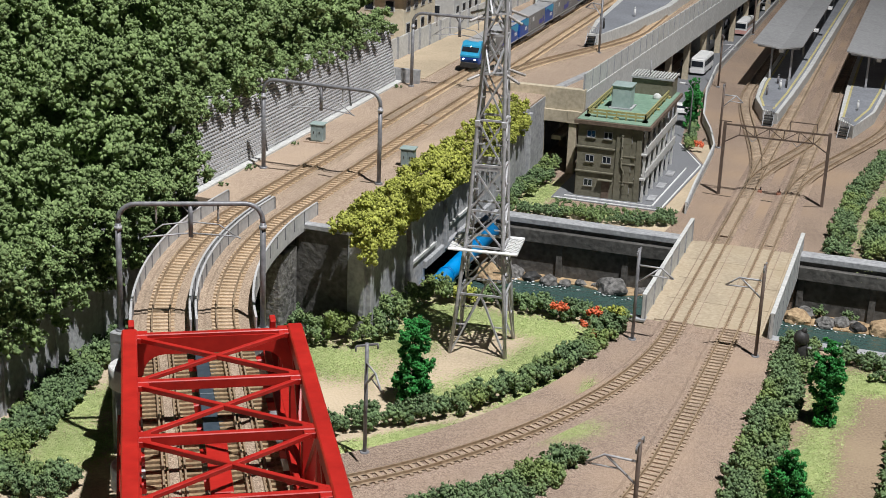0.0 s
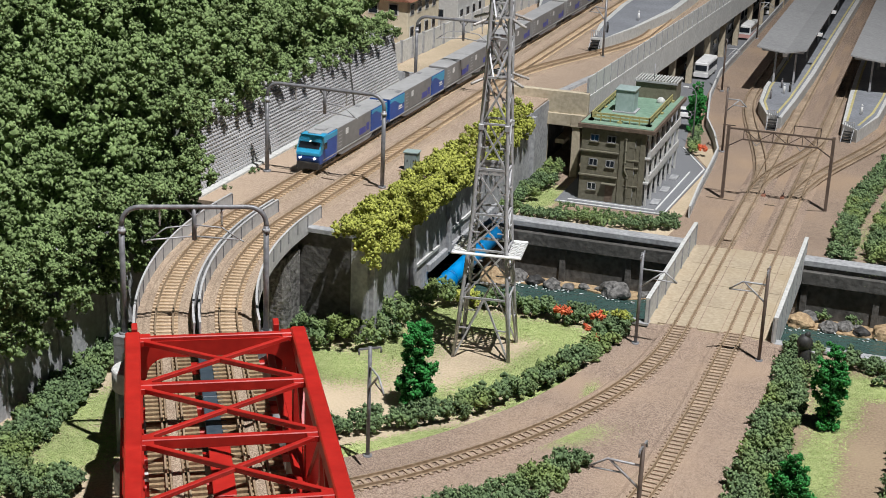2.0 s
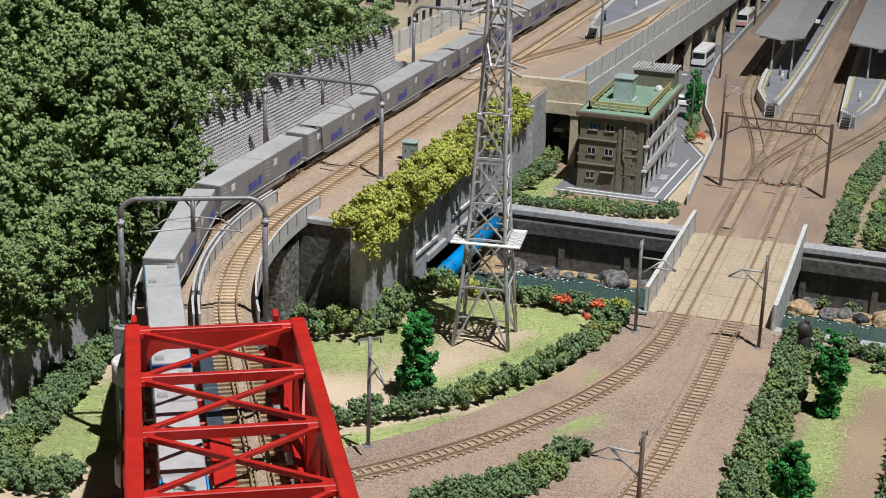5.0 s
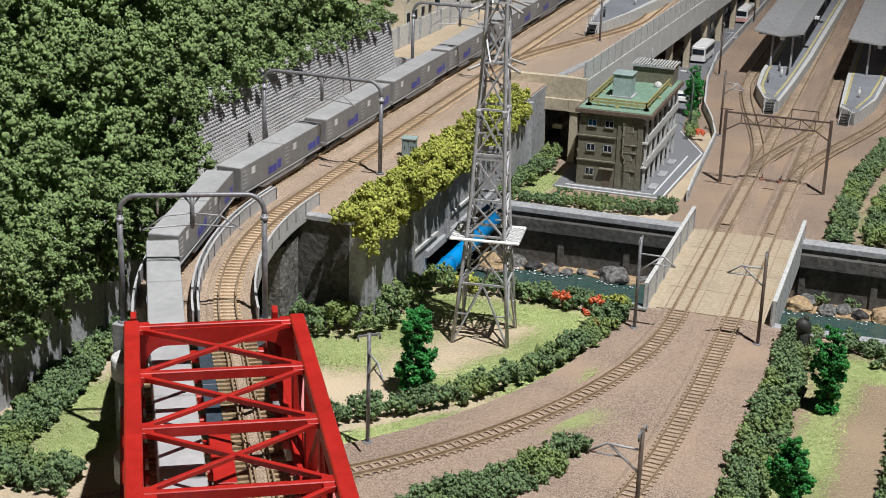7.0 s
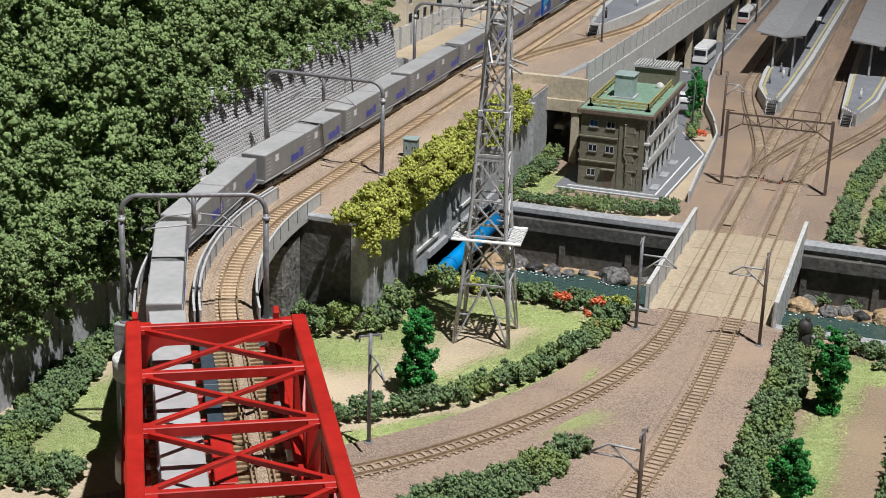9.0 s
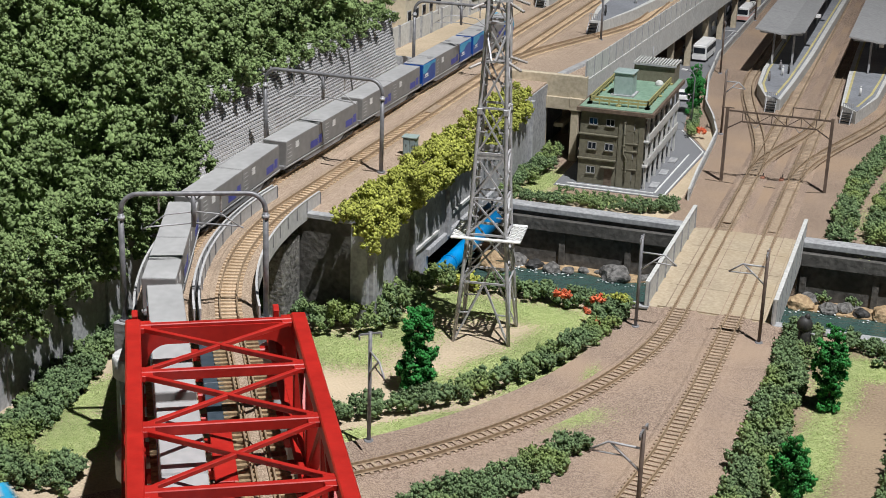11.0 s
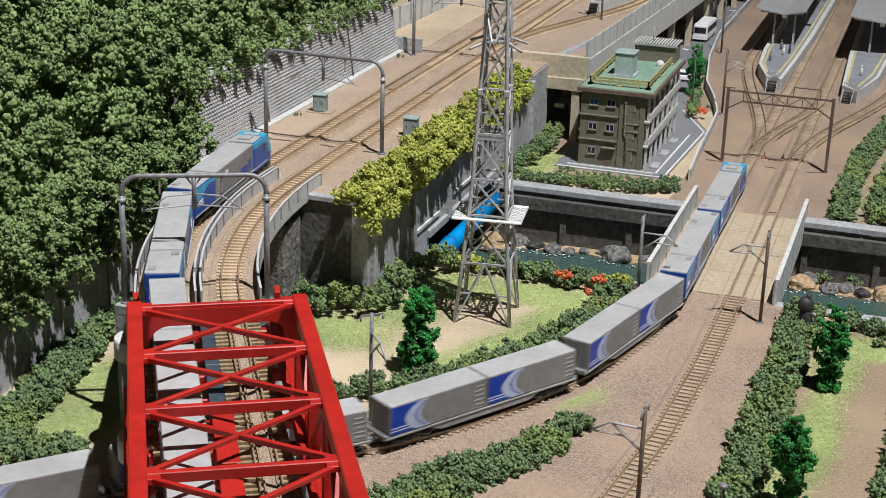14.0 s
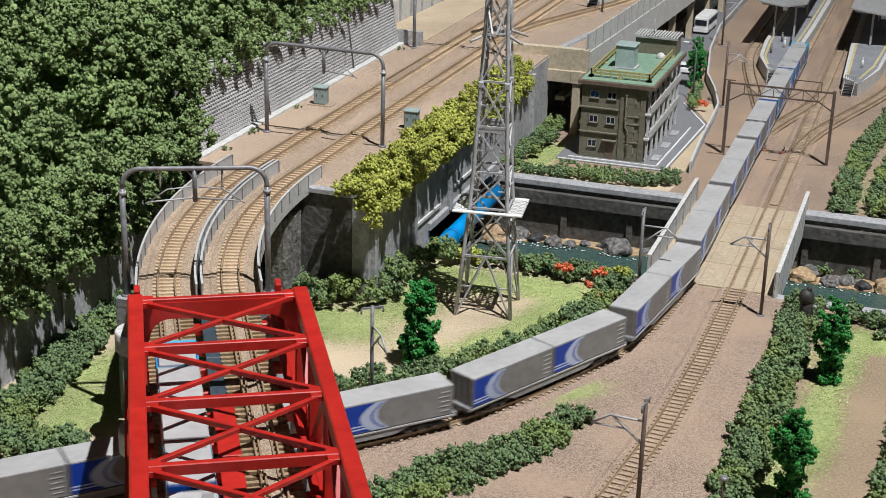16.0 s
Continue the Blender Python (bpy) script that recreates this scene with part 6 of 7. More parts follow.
def small_car(x, y, turn):
    t = thing("car", "small white car parked on the road", "car", "road vehicles", m=cm(x, y, -0.34, turn))
    prof = [(0, 0.2), (2.8, 0.2), (2.8, 0.55), (2.1, 0.62), (1.7, 0.98), (0.5, 0.98), (0.05, 0.62)]
    bm = bmesh.new()
    p = [bm.verts.new((u, -0.56, z)) for u, z in prof]
    q = [bm.verts.new((u, 0.56, z)) for u, z in prof]
    bm.faces.new(p)
    bm.faces.new(q[::-1])
    for i in range(len(prof)):
        bm.faces.new((p[i], q[i], q[(i + 1) % len(prof)], p[(i + 1) % len(prof)]))
    body = part("body", bm, M_WHITE, t, bevel=0.05)
    for s in (-1, 1):
        bm = bmesh.new()
        box(bm, 0.6, 1.6, s * 0.56 - 0.02, s * 0.56 + 0.02, 0.65, 0.9)
        part("side_window", bm, M_GLASS, body)
    bm = bmesh.new()
    beam(bm, (0.27, -0.45, 0.8), (0.27, 0.45, 0.8), 0.05, 0.3, up=(0.5, 0, 0.5))
    part("rear_window", bm, M_GLASS, body)
    for px in (0.55, 2.2):
        for s in (-1, 1):
            bm = bmesh.new()
            tube(bm, [(px, s * 0.4, 0.2), (px, s * 0.58, 0.2)], 0.2, 12)
            part("wheel", bm, M_DARK, t)


M_RED_PALE = material("faded_red", (0.55, 0.30, 0.26), (0.65, 0.38, 0.33), 200, rough=0.5, bump=0.03)
bus(-26.5, 172.8, 88, M_WHITE)
bus(-25.6, 201.5, 88, M_RED_PALE)
small_car(-25.3, 224, 88)
small_car(-28.6, 176.5, 88)
small_car(-24.6, 152.0, 95)


# ---- platforms ----
def platform(name, poly, z0, z1, label, edge=None, lines=()):
    t = thing(name, label, "platform", "station platforms", "structure")
    bm = bmesh.new()
    prism(bm, poly, z0, z1)
    part("body", bm, M_CONCRETE_PALE, t, bevel=0.04)
    cx = sum(p[0] for p in poly) / len(poly)
    bm = bmesh.new()
    prism(bm, [(cx + (x - cx) * 0.80, y + (0.5 if i in (0, len(poly) - 1) else 0)) for i, (x, y) in enumerate(poly)], z1 - 0.05, z1 + 0.02)
    part("paving", bm, M_PLATFORM, t, "blue-grey platform paving")
    for pts in lines:
        bm = bmesh.new()
        sweep(bm, [(x, y, z1) for x, y in pts], [(-0.12, -0.02), (0.12, -0.02), (0.12, 0.035), (-0.12, 0.035)])
        part("yellow_line", bm, M_YELLOW_LINE, t, "yellow safety line")
    return t


def stairs(x, y, z, turn=0):
    t = thing("platform_stairs", "small dark steps with a pale rail at the platform end", "stairs", "platform stairs", m=cm(x, y, z, turn))
    for k in range(4):
        bm = bmesh.new()
        box(bm, -0.5, 0.5, -0.25 - 0.22 * (3 - k), -0.02, 0.0 + 0.3 * k, 0.1 + 0.3 * k)
        part("step", bm, M_DARK, t)
    for name, p, q, w in ([("handrail", (u, -1.0, 0.0), (u, 0.0, 1.2), 0.08) for u in (-0.5, 0.5)]
                          + [("baluster", (u, 0.05, 1.0), (u, 0.05, 1.87), 0.06) for u in np.linspace(-0.5, 0.5, 6)]
                          + [("top_rail", (-0.53, 0.05, 1.9), (0.53, 0.05, 1.9), 0.07)]):
        bm = bmesh.new()
        beam(bm, p, q, w, w)
        part(name, bm, M_CONCRETE_MID, t)


def canopy(x0, x1, y0, y1, z, label):
    t = thing("platform_roof", label, "platform roof", "platform roofs")
    xm = (x0 + x1) / 2 + 0.4
    n = 6
    for k in range(n):
        a, b = y0 + (y1 - y0) * k / n, y0 + (y1 - y0) * (k + 1) / n - 0.06
        for p, q in (((x0, z + 0.45), (xm, z)), ((xm, z), (x1, z + 0.5))):
            bm = bmesh.new()
            v = [bm.verts.new(c) for c in ((p[0], a, p[1]), (q[0], a, q[1]), (q[0], b, q[1]), (p[0], b, p[1]))]
            w = [bm.verts.new((c.co.x, c.co.y, c.co.z - 0.16)) for c in v]
            bm.faces.new(v)
            bm.faces.new(w[::-1])
            for i in range(4):
                bm.faces.new((v[i], w[i], w[(i + 1) % 4], v[(i + 1) % 4]))
            part("roof_sheet", bm, M_GREY_ROOF, t)
    for k in range(7):
        y = y0 + 1.5 + (y1 - y0 - 3) * k / 6
        bm = bmesh.new()
        for x in (xm - 1.1, xm + 1.1):
            beam(bm, (x, y, 0.95), (x, y, z + 0.1), 0.22, 0.22)
        beam(bm, (x0 + 0.4, y, z - 0.15), (x1 - 0.4, y, z - 0.15), 0.14, 0.25)
        part("frame", bm, M_CONCRETE_MID, t)
    for y in (y0 + 12, y0 + 30):
        bm = bmesh.new()
        box(bm, x1 - 0.1, x1 + 0.5, y, y + 0.9, z + 0.1, z + 0.4)
        part("lamp_housing", bm, M_WHITE, t)
    bm = bmesh.new()
    box(bm, xm - 0.25, xm + 0.25, y0 + 0.3, y0 + 0.5, z - 0.55, z - 0.2)
    part("sign", bm, M_WHITE, t)


platform("platform_west", [(-16.4, 153.4), (-14.7, 152.4), (-14.3, 162), (-13.9, 177), (-12.9, 280), (-19.0, 280), (-18.4, 178), (-18.4, 167), (-17.9, 159)], -0.45, 0.9, "pale station platform with yellow lines",
         lines=([(-15.4, 154.0), (-15.0, 162), (-14.7, 177), (-13.8, 270)], [(-16.5, 155), (-17.3, 159), (-17.7, 167), (-17.7, 178), (-18.2, 270)]))
platform("platform_east", [(-8.7, 152.6), (-7.0, 150.4), (-5.4, 158), (-4.9, 168), (-4.6, 182), (-3.2, 280), (-9.6, 280), (-9.4, 182), (-9.2, 168)], -0.45, 0.9, "pale station platform with a curved edge and yellow lines",
         lines=([(-8.3, 153.4), (-8.6, 168), (-8.8, 182), (-9.0, 270)], [(-7.1, 152.4), (-6.1, 159), (-5.6, 168), (-5.3, 182), (-4.2, 270)]))
stairs(-15.6, 152.6, -0.42, 0)
stairs(-7.9, 151.0, -0.42, -8)
canopy(-19.8, -14.3, 168.0, 255, 4.7, "long grey folded platform roof with pale beams")
canopy(-9.6, -3.4, 168.0, 255, 4.7, "long grey folded platform roof over the curved platform")
platform("platform_upper", [(-34.4, 149.6), (-33.1, 149.8), (-31.6, 158), (-30.0, 172), (-28.6, 300), (-36.2, 300), (-36.4, 172), (-35.6, 158)], 6.4, 7.7, "pale platform of the upper station")
stairs(-34.0, 149.7, 6.45, 0)
platform("platform_upper_west", [(-43.6, 162.0), (-42.2, 162.4), (-42.4, 175), (-42.6, 300), (-48.0, 300), (-47.0, 175)], 6.4, 7.6, "pale platform of the upper station beside the first track")
stairs(-42.9, 162.0, 6.45, 0)


def figure(x, y, z, k):
    bm = bmesh.new()
    tube(bm, [(0, 0, 0), (0, 0, 0.5), (0, 0, 0.85)], [0.1, 0.13, 0.11], 8)
    bmesh.ops.create_uvsphere(bm, u_segments=8, v_segments=6, radius=0.1, matrix=Matrix.Translation((0, 0, 1.0)))
    ob = part("figurine", bm, (M_FIGURE, M_WHITE, M_DARK)[k % 3])
    ob.matrix_basis = cm(x, y, z)
    tagged(ob, "tiny painted figurine standing on the platform", "figurine", "platform figurines")


for k, (x, y) in enumerate(((-16.9, 160.5), (-15.9, 164.0), (-15.4, 165.2), (-16.5, 167.0), (-7.2, 157.6))):
    figure(x, y, 0.92, k)
figure(-33.6, 153.0, 7.72, 2)
figure(-32.2, 162.0, 7.72, 1)


# ---- smaller things ----
def pipe():
    t = thing("water_pipe", "thick bright blue water pipe across the river", "pipe")
    bm = bmesh.new()
    tube(bm, [(-31.8, 92.0, -1.35), (-31.8, 109.6, -1.35)], 0.62, 20)
    p = part("tube", bm, M_BLUE_PIPE, t)
    for y in (97.5, 104.5):
        bm = bmesh.new()
        tube(bm, [(-31.8, y, -1.35), (-31.8, y + 0.25, -1.35)], 0.68, 20)
        part("flange", bm, M_BLUE_PIPE, p)


def rock(x, y, z, r, mat, label):
    bm = bmesh.new()
    bmesh.ops.create_icosphere(bm, subdivisions=3, radius=r)
    o = RNG.uniform(0, 50)
    for v in bm.verts:
        d = v.co.normalized()
        k = 1 + 0.32 * noise.noise(d * 1.3 + Vector((o, 0, 0))) + 0.10 * noise.noise(d * 5 + Vector((o, 3, 0)))
        v.co = v.co * k
        v.co.z *= 0.78
        v.co.x *= 1.15
    ob = part("rock", bm, mat)
    ob.matrix_basis = cm(x, y, z, float(RNG.uniform(0, 360)))
    tagged(ob, label, "rock", "river rocks")


GREY, BROWN = "grey boulder at the foot of the river wall", "brown boulder at the foot of the river wall"
for x, y, r, m in ((-26.6, 107.9, 0.85, M_ROCK), (-25.3, 108.0, 0.55, M_ROCK), (-28.2, 108.2, 0.8, M_DARK), (-29.6, 108.5, 0.9, M_ROCK), (-31.0, 106.6, 1.5, M_ROCK_BROWN), (-21.6, 108.2, 1.35, M_ROCK),
                   (-24.2, 108.6, 0.5, M_ROCK), (-19.4, 108.7, 0.6, M_ROCK), (-23.0, 108.7, 0.4, M_ROCK), (-17.6, 108.6, 0.5, M_DARK), (-7.4, 107.8, 1.1, M_ROCK_BROWN), (-6.9, 108.9, 0.9, M_ROCK), (-5.2, 107.6, 0.85, M_ROCK), (-4.2, 108.2, 0.8, M_ROCK),
                   (-2.9, 107.6, 0.7, M_DARK), (-1.2, 107.8, 1.1, M_ROCK_BROWN), (0.5, 107.6, 1.0, M_ROCK), (2.2, 107.9, 0.9, M_ROCK_BROWN), (-3.4, 108.9, 0.6, M_ROCK), (-0.2, 108.9, 0.6, M_ROCK)):
    r *= 0.8
    rock(x, y, -4.6 + r * 0.28, r, m, BROWN if m is M_ROCK_BROWN else GREY)
bm = bmesh.new()
prism(bm, [(-33.0, 107.0), (-29.5, 107.4), (-27, 107.9), (-24.2, 108.4), (-21, 107.4), (-19, 108.2), (-16.3, 108.0), (-16.3, 109.6), (-33.0, 109.6)], -5.8, -4.52)
prism(bm, [(-7.8, 107.2), (-4, 107.0), (0, 107.2), (6, 107.4), (12, 107.5), (12, 109.6), (-7.8, 109.6)], -5.8, -4.52)
structure("river_bank", bm, M_ROCK_BROWN, "stony strip at the foot of the river wall", "bank")
for x, y in ((-17.2, 108.4), (-3.6, 108.9), (-5.9, 109.0), (1.4, 109.0), (0.2, 109.1)):
    ob = scatter("shrub", [(0, 0, 0, 0.6), (0.5, 0, -0.2, 0.45), (-0.4, 0.1, -0.1, 0.4)], BUSH, M_LEAF_BLUE)
    ob.matrix_basis = cm(x, y, -4.0)
    tagged(ob, "small green shrub growing on the river stones", "shrub", "river shrubs")
# broken white water round the stones
M_FOAM = material("white_water", (0.60, 0.64, 0.64), (0.85, 0.88, 0.88), 900, rough=0.25, bump=0.5)
spots = []
for x, y in ((-28.9, 107.2), (-27.5, 107.0), (-26.0, 106.9), (-25.0, 107.2), (-30.2, 107.0), (-22.4, 107.0), (-20.6, 107.0), (-18.4, 107.6), (-16.9, 107.5), (-7.9, 106.5), (-5.8, 106.8), (-2.4, 106.6), (-4.6, 106.8), (0.1, 106.7), (1.8, 106.9)):
    for _ in range(9):
        spots.append((x + RNG.normal() * 0.55, y + RNG.normal() * 0.25, -4.55 + RNG.uniform(0, 0.06), RNG.uniform(0.03, 0.10)))
FOAM = [(BALL1[0] * (1.6, 0.9, 0.5) * RNG.uniform(0.7, 1.3, (len(BALL1[0]), 1)), BALL1[1]) for _ in range(3)]
tagged(scatter("white_water", spots, FOAM, M_FOAM), "flecks of white water round the river stones", "white water", kind="stuff")
pipe()


def cabinet(x, y, turn):
    t = thing("relay_cabinet", "grey-green trackside relay cabinet on a flat slab", "cabinet", "trackside cabinets", m=cm(x, y, 6.45, turn))
    bm = bmesh.new()
    box(bm, -1.0, 1.0, -0.5, 0.5, -0.05, 0.1)
    part("slab", bm, M_BALLAST_UP, t, bevel=0.02)
    bm = bmesh.new()
    box(bm, -0.48, 0.48, -0.4, 0.4, 0.1, 1.35)
    b = part("body", bm, M_CABINET, t, bevel=0.04)
    bm = bmesh.new()
    box(bm, -0.56, 0.56, -0.48, 0.48, 1.35, 1.47)
    part("lid", bm, M_TANK, b, bevel=0.03)
    for u in (-0.43, 0.03):
        bm = bmesh.new()
        box(bm, u, u + 0.4, -0.43, -0.39, 0.2, 1.28)
        d = part("door", bm, M_CABINET, b, bevel=0.015)
        bm = bmesh.new()
        box(bm, u + 0.17, u + 0.23, -0.46, -0.42, 0.7, 0.9)
        part("handle", bm, M_DARK, d)


cabinet(-43.6, 101.2, 5)
cabinet(-35.0, 97.6, 5)


def plank(x, y0, y1, z, turn=0.0, w=0.62):
    bm = bmesh.new()
    box(bm, -w / 2, w / 2, 0, y1 - y0, 0.0, 0.10)
    t = part("crossing_board", bm, M_SLEEPER, bevel=0.03)
    t.matrix_basis = cm(x, y0, z, turn)
    tagged(t, "brown board lying between the rails", "board", "boards between rails")


plank(-13.9, 112.2, 123.2, -0.19)
plank(-10.3, 111.2, 123.0, -0.19)
plank(-41.1, 109.4, 118.5, UZ - 0.19)
plank(-37.8, 109.4, 112.0, UZ - 0.19)
for x, y in ((-13.0, 126.5), (-11.4, 126.6)):
    t = thing("point_motor", "small rusty lever box between the tracks", "lever box", "lever boxes", m=cm(x, y, -0.42))
    bm = bmesh.new()
    box(bm, -0.18, 0.18, -0.3, 0.3, 0, 0.3)
    part("case", bm, M_TILE_ROOF, t, bevel=0.04)
    bm = bmesh.new()
    beam(bm, (0, 0, 0.28), (0.05, 0.1, 0.6), 0.06, 0.06)
    part("lever", bm, M_DARK, t)


def cable_or_shadow(pts, z):
    bm = bmesh.new()
    sweep(bm, [(x, y, z) for x, y in pts], [(-0.05, 0.0), (0.05, 0.0), (0.04, 0.05), (-0.04, 0.05)])
    ob = part("cable", bm, M_BARK)
    tagged(ob, "thin brown cable or drawn mast shadow lying across the gravel", "cable", "ground cables")


cable_or_shadow([(-17.6, 124.4), (-14.5, 124.1), (-12.2, 124.3), (-9.6, 123.9), (-7.6, 124.6)], -0.42)
# this strip draws the cast shadow of the brown mast beside the slab bridge
cable_or_shadow([(-8.3, 88.9), (-9.4, 90.2), (-10.0, 90.6)], -0.37)
cable_or_shadow([(-44.0, 92.8), (-40.6, 93.0), (-38.2, 92.6), (-35.3, 92.6)], 6.45)

# black trackside device in the broad hedge
t = thing("signal_box", "black rounded trackside device standing in the hedge", "signal", m=cm(-5.5, 88.4, -0.6))
bm = bmesh.new()
tube(bm, [(0, 0, 0), (0.02, 0, 0.5), (-0.02, 0, 1.2), (-0.05, 0, 1.7), (-0.05, 0, 1.85)], [0.40, 0.46, 0.42, 0.40, 0.30], 14)
b = part("case", bm, M_DARK, t)
bm = bmesh.new()
tube(bm, [(-0.08, 0, 1.7), (-0.10, 0, 1.9), (-0.10, 0, 2.25), (-0.08, 0, 2.5), (-0.05, 0, 2.6)], [0.34, 0.46, 0.48, 0.36, 0.18], 14)
part("head", bm, M_DARK, b)
bm = bmesh.new()
tube(bm, [(-0.02, 0, 2.3), (0.02, 0, 2.7), (0.1, 0, 2.82)], [0.2, 0.17, 0.10], 10)
part("lug", bm, M_DARK, b)
bm = bmesh.new()
tube(bm, [(0.35, -0.2, 1.6), (0.55, -0.3, 1.7)], 0.08, 8)
part("knob", bm, M_STEEL, b)


def lamp_post(x, y, z, high, turn):
    t = thing("street_lamp", "slim grey street lamp with one curved arm", "street lamp", "street lamps", m=cm(x, y, z, turn))
    bm = bmesh.new()
    tube(bm, [(0, 0, 0), (0, 0, high - 0.6), (0.3, 0, high - 0.1), (1.1, 0, high)], [0.08, 0.06, 0.05, 0.05], 8)
    part("pole", bm, M_POLE, t)
    bm = bmesh.new()
    box(bm, 0.9, 1.5, -0.14, 0.14, high - 0.06, high + 0.08)
    part("lamp_head", bm, M_WHITE, t, bevel=0.04)


lamp_post(-21.9, 141.6, -0.42, 5.6, 160)
t = thing("track_lamp", "short grey post with a round lamp head by the hedge", "lamp", m=cm(-6.75, 63.3, -0.6))
bm = bmesh.new()
tube(bm, [(0, 0, 0), (0, 0, 2.1)], 0.07, 8)
part("pole", bm, M_POLE_BROWN, t)
bm = bmesh.new()
tube(bm, [(0, 0, 2.0), (0, 0, 2.06), (0, 0, 2.2), (0, 0, 2.26)], [0.12, 0.22, 0.22, 0.12], 12)
part("lamp_head", bm, M_POLE, t, "round grey lamp head", bevel=0.02)


# far side of the upper yard: fence and houses
def far_fence():
    f = thing("panel_fence", "pale concrete panel fence behind the upper yard", "fence")
    y = 125.0
    while y < 250:
        x = -49.6 + 0.045 * (y - 125)
        bm = bmesh.new()
        box(bm, x - 0.08, x + 0.08, y + 0.05, y + 2.7, 6.4, 8.5)
        part("panel", bm, M_CONCRETE_PALE, f)
        bm = bmesh.new()
        box(bm, x - 0.12, x + 0.14, y - 0.08, y + 0.08, 6.4, 8.6)
        part("post", bm, M_CONCRETE_MID, f)
        y += 2.75


def house(x, y, w, d, h, wall, label, roof=True, floors=2):
    b = thing("house", label, "house", "houses behind the yard", m=cm(x, y, 6.4))
    bm = bmesh.new()
    box(bm, 0, w, 0, d, 0, h)
    part("wall", bm, wall, b, bevel=0.04)
    bm = bmesh.new()
    if roof:
        pr = [(-0.5, h), (w + 0.5, h), (w / 2, h + 1.6)]
        p = [bm.verts.new((u, -0.5, z)) for u, z in pr]
        q = [bm.verts.new((u, d + 0.5, z)) for u, z in pr]
        bm.faces.new(p)
        bm.faces.new(q[::-1])
        for i in range(3):
            bm.faces.new((p[i], q[i], q[(i + 1) % 3], p[(i + 1) % 3]))
    else:
        box(bm, -0.2, w + 0.2, -0.2, d + 0.2, h, h + 0.4)
    part("roof", bm, M_TILE_ROOF if roof else M_CONCRETE_MID, b)
    for f in range(floors):
        for k in range(int(d // 2.2)):
            bm = bmesh.new()
            box(bm, w - 0.02, w + 0.06, 0.6 + 2.2 * k, 1.7 + 2.2 * k, 0.8 + 2.3 * f, 2.0 + 2.3 * f)
            win = part("window", bm, M_CONCRETE_PALE, b)
            bm = bmesh.new()
            box(bm, w, w + 0.09, 0.72 + 2.2 * k, 1.58 + 2.2 * k, 0.92 + 2.3 * f, 1.88 + 2.3 * f)
            part("pane", bm, M_GLASS, win)
        for k in range(int(w // 2.2)):
            bm = bmesh.new()
            box(bm, 0.5 + 2.2 * k, 1.6 + 2.2 * k, -0.06, 0.02, 0.8 + 2.3 * f, 2.0 + 2.3 * f)
            win = part("window", bm, M_CONCRETE_PALE, b)
            bm = bmesh.new()
            box(bm, 0.62 + 2.2 * k, 1.48 + 2.2 * k, -0.09, 0, 0.92 + 2.3 * f, 1.88 + 2.3 * f)
            part("pane", bm, M_GLASS, win)


far_fence()
house(-58.5, 141.0, 7.0, 9.5, 4.6, M_CREAM, "cream two-storey house with a red-brown roof")
house(-58.0, 154.0, 7.5, 10.0, 5.5, M_CONCRETE_PALE, "pale flat-roofed house behind the fence", roof=False)
house(-58.0, 167.0, 8.0, 12.0, 5.5, M_CREAM, "cream house with a red-brown roof behind the fence")
house(-57.0, 183.0, 8.0, 14.0, 6.0, M_CONCRETE_PALE, "pale flat-roofed house behind the fence", roof=False)
conifer("garden_tree", -50.8, 130.5, 3.0, 1.0, M_LEAF_BRIGHT, "round green tree at the end of the block wall", z=6.4)
# sandy strip with grass beside the first track
bm = bmesh.new()
prism(bm, [(-49.0, 126), (-43.9, 126), (-44.0, 158), (-45.2, 162), (-48.4, 162)], 6.3, 6.52)
structure("verge_upper", bm, M_SOIL, "sandy strip beside the upper yard", "ground")

bm = bmesh.new()
prism(bm, [(-33.0, 111.4), (-18.6, 111.6), (-18.3, 114.6), (-29.0, 114.6), (-29.0, 121.5), (-33.0, 121.5)], -0.50, -0.414)
structure("verge_building", bm, M_SOIL, "sandy strip along the river wall beside the building", "ground")


# ---- short grass ----
def grass(patches, z, name_label):
    """Tiny blades over soft-edged round patches (x, y, reach in x, reach in y, turn)."""
    vs, fs, n = [], [], 0
    for x, y, a, b, turn, count in patches:
        count *= 3
        q = RNG.normal(size=(count, 2)) * 0.48
        c, s = math.cos(radians(turn)), math.sin(radians(turn))
        px, py = x + q[:, 0] * a * c - q[:, 1] * b * s, y + q[:, 0] * a * s + q[:, 1] * b * c
        base = np.stack([px, py, np.full(count, z)], 1)
        d = RNG.normal(size=(count, 3)) * (0.036, 0.036, 0)
        tip = RNG.normal(size=(count, 3)) * (0.045, 0.045, 0) + (0, 0, 0.025)
        v = np.stack([base - d, base + d, base + tip], 1).reshape(-1, 3)
        vs.append(v)
        fs.append(np.arange(count * 3).reshape(-1, 3) + n)
        n += count * 3
    ob = arrays("grass", np.concatenate(vs), np.concatenate(fs), M_TURF)
    tagged(ob, name_label, "grass", kind="stuff")


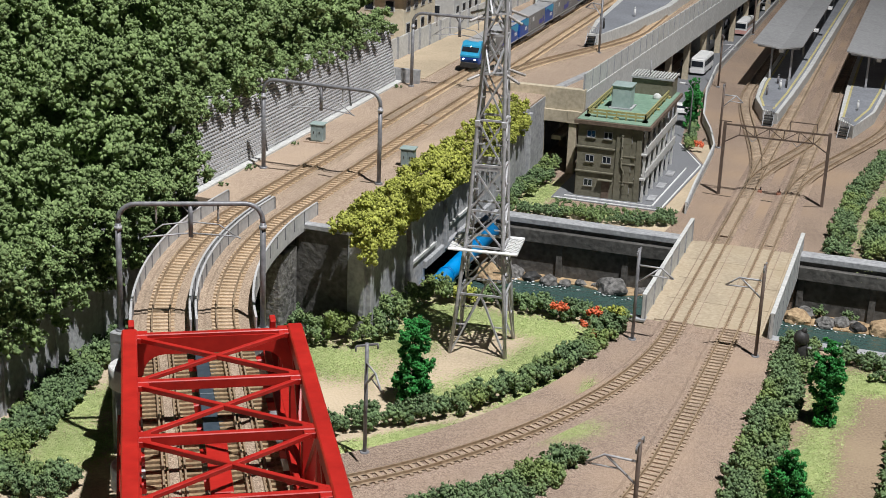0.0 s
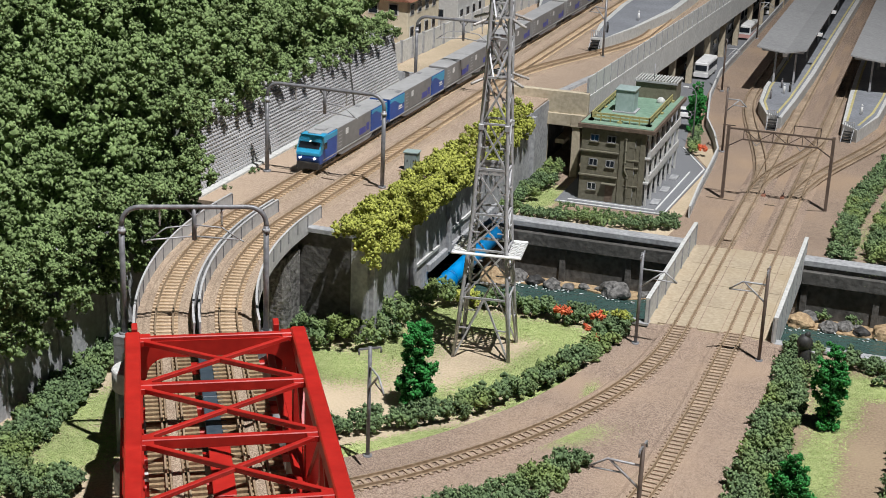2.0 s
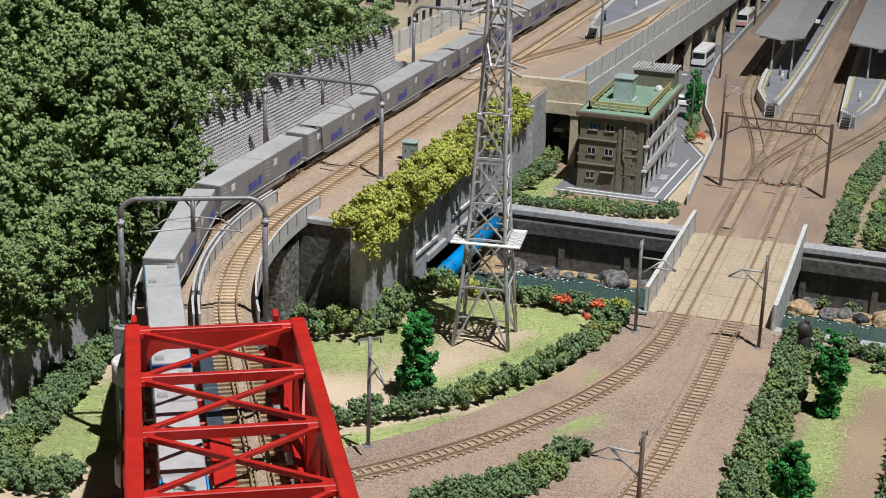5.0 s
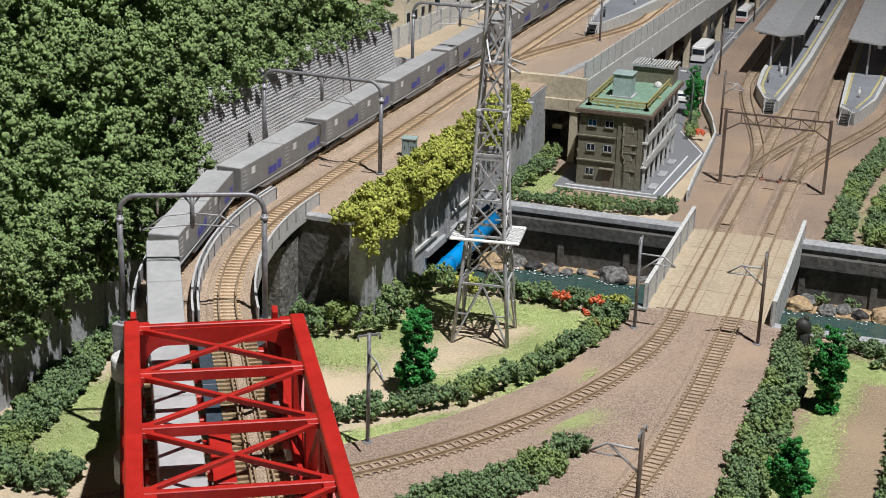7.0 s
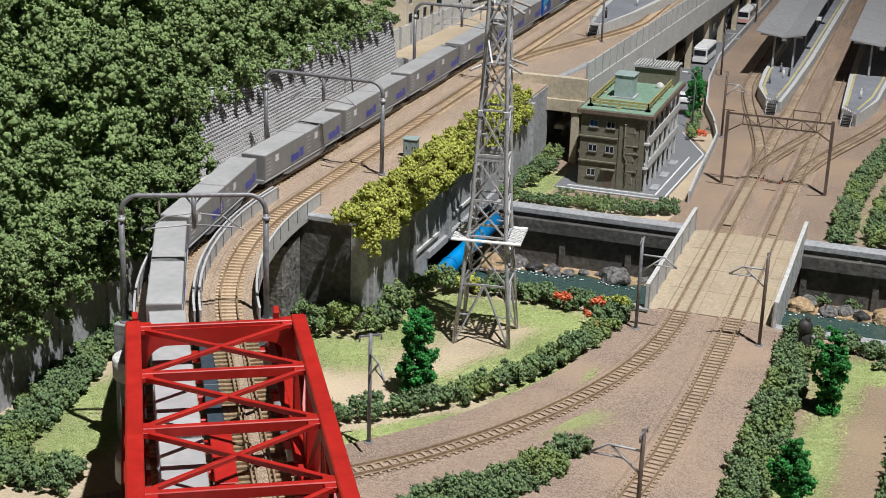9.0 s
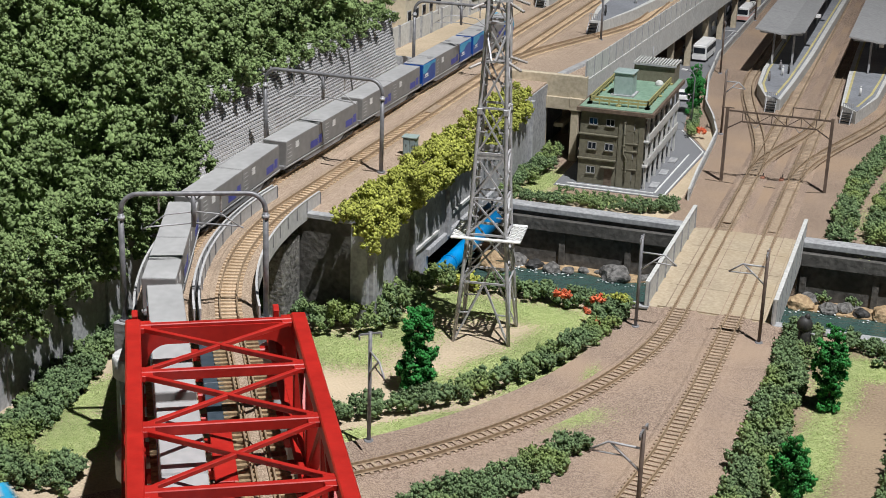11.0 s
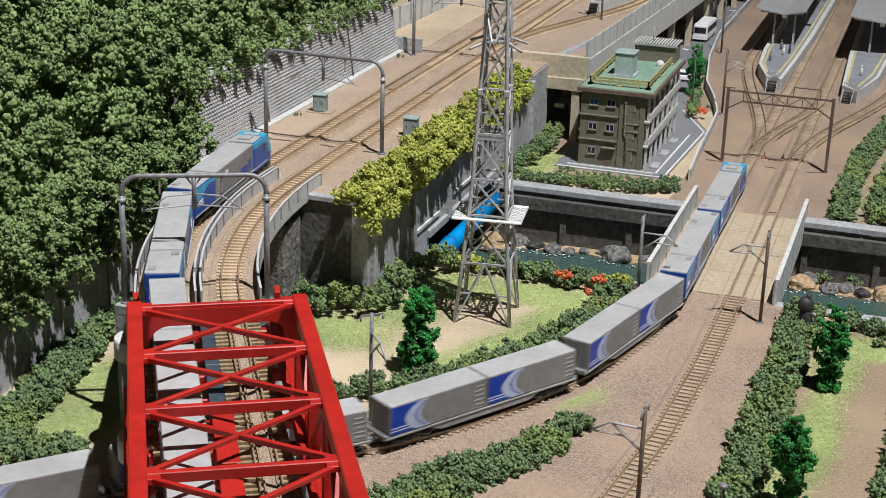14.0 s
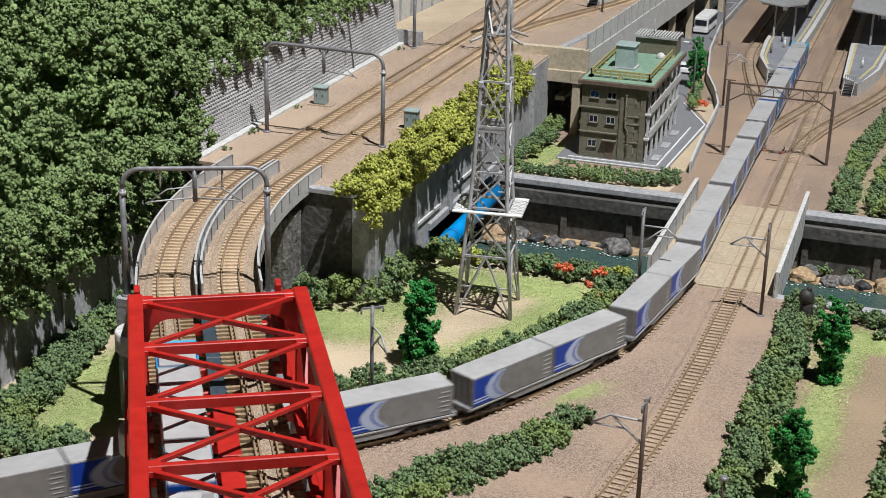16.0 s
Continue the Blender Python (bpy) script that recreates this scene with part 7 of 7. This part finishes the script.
M_TURF = material("turf", (0.34, 0.42, 0.15), (0.50, 0.55, 0.25), 300, rough=0.95, bump=0.0, island=0.14, blotch=20)
grass([(-33.5, 78.0, 4.2, 2.4, -10, 14000), (-30.0, 82.5, 2.6, 3.2, 0, 8000), (-28.5, 88.2, 3.6, 2.4, 0, 10000), (-22.5, 88.6, 4.0, 2.0, 0, 10000), (-20.8, 84.5, 1.6, 4.0, -15, 8000), (-22.6, 79.5, 1.6, 4.0, -30, 7000),
       (-25.5, 75.4, 2.5, 1.6, -40, 3000), (-19.8, 79.0, 0.8, 4.0, -22, 4000), (-24.3, 70.4, 3.2, 0.7, 45, 4500), (-27.4, 67.3, 2.5, 0.6, 45, 2500)], -0.59, "short yellow-green grass round the pylon")
grass([(-3.0, 84.5, 1.3, 4.5, 0, 9000), (-3.4, 74.5, 1.2, 6.0, 0, 9000), (-1.5, 87.6, 2.0, 1.6, 0, 6000), (-4.6, 66.0, 1.0, 5.0, 0, 4000), (-7.4, 80.0, 0.4, 7.0, 0, 3500)], -0.55, "short green grass beside the garden path")
grass([(-40.6, 61.6, 2.2, 3.0, 0, 10000), (-42.6, 66.0, 1.6, 4.0, -10, 6000)], -0.59, "short grass between the bushes and the bridge")
grass([(-16.4, 73.6, 1.2, 2.4, -40, 3000), (-17.0, 80.0, 0.5, 1.6, 0, 600)], -0.37, "thin yellow-green grass on the gravel")
grass([(-30.3, 117.8, 1.2, 3.4, 0, 7000), (-27.0, 114.2, 5.0, 0.8, 0, 6000)], -0.41, "short grass beside the office building")
grass([(-2.2, 118.0, 2.0, 6.0, 0, 6000), (-1.0, 132.0, 2.0, 9.0, 0, 6000)], -0.41, "short grass at the edge of the yard")

# low curved kerb in the upper yard
bm = bmesh.new()
sweep(bm, [(-32.2, 126.4, 6.44), (-31.6, 130.5, 6.44), (-30.9, 135.5, 6.44), (-29.6, 141.0, 6.44), (-28.6, 148.0, 6.44)], [(-0.35, 0.0), (0.35, 0.0), (0.3, 0.22), (-0.3, 0.22)])
structure("kerb_upper", bm, M_CONCRETE_MID, "low curved concrete kerb in the upper yard", "kerb")

# small plants at the foot of the block wall, and its drain joints
for x, y, r in ((-44.9, 92.2, 0.3), (-44.9, 91.6, 0.22), (-44.8, 99.4, 0.22), (-44.8, 121.4, 0.3), (-44.7, 87.4, 0.26)):
    ob = scatter("shrub", [(0, 0, 0, r), (0.3, 0.2, -0.05, r * 0.7)], BUSH, M_LEAF_BLUE)
    ob.matrix_basis = cm(x, y, 6.6)
    tagged(ob, "tiny green plant at the foot of the block wall", "shrub", "wall plants")
for y in (96.4, 112.6):
    bm = bmesh.new()
    beam(bm, (-45.56, y, 6.6), (-46.36, y + 0.25, 11.6), 0.09, 0.08)
    structure("drain_joint", bm, M_CONCRETE, "dark drain joint running down the block wall", "joint")


motions()
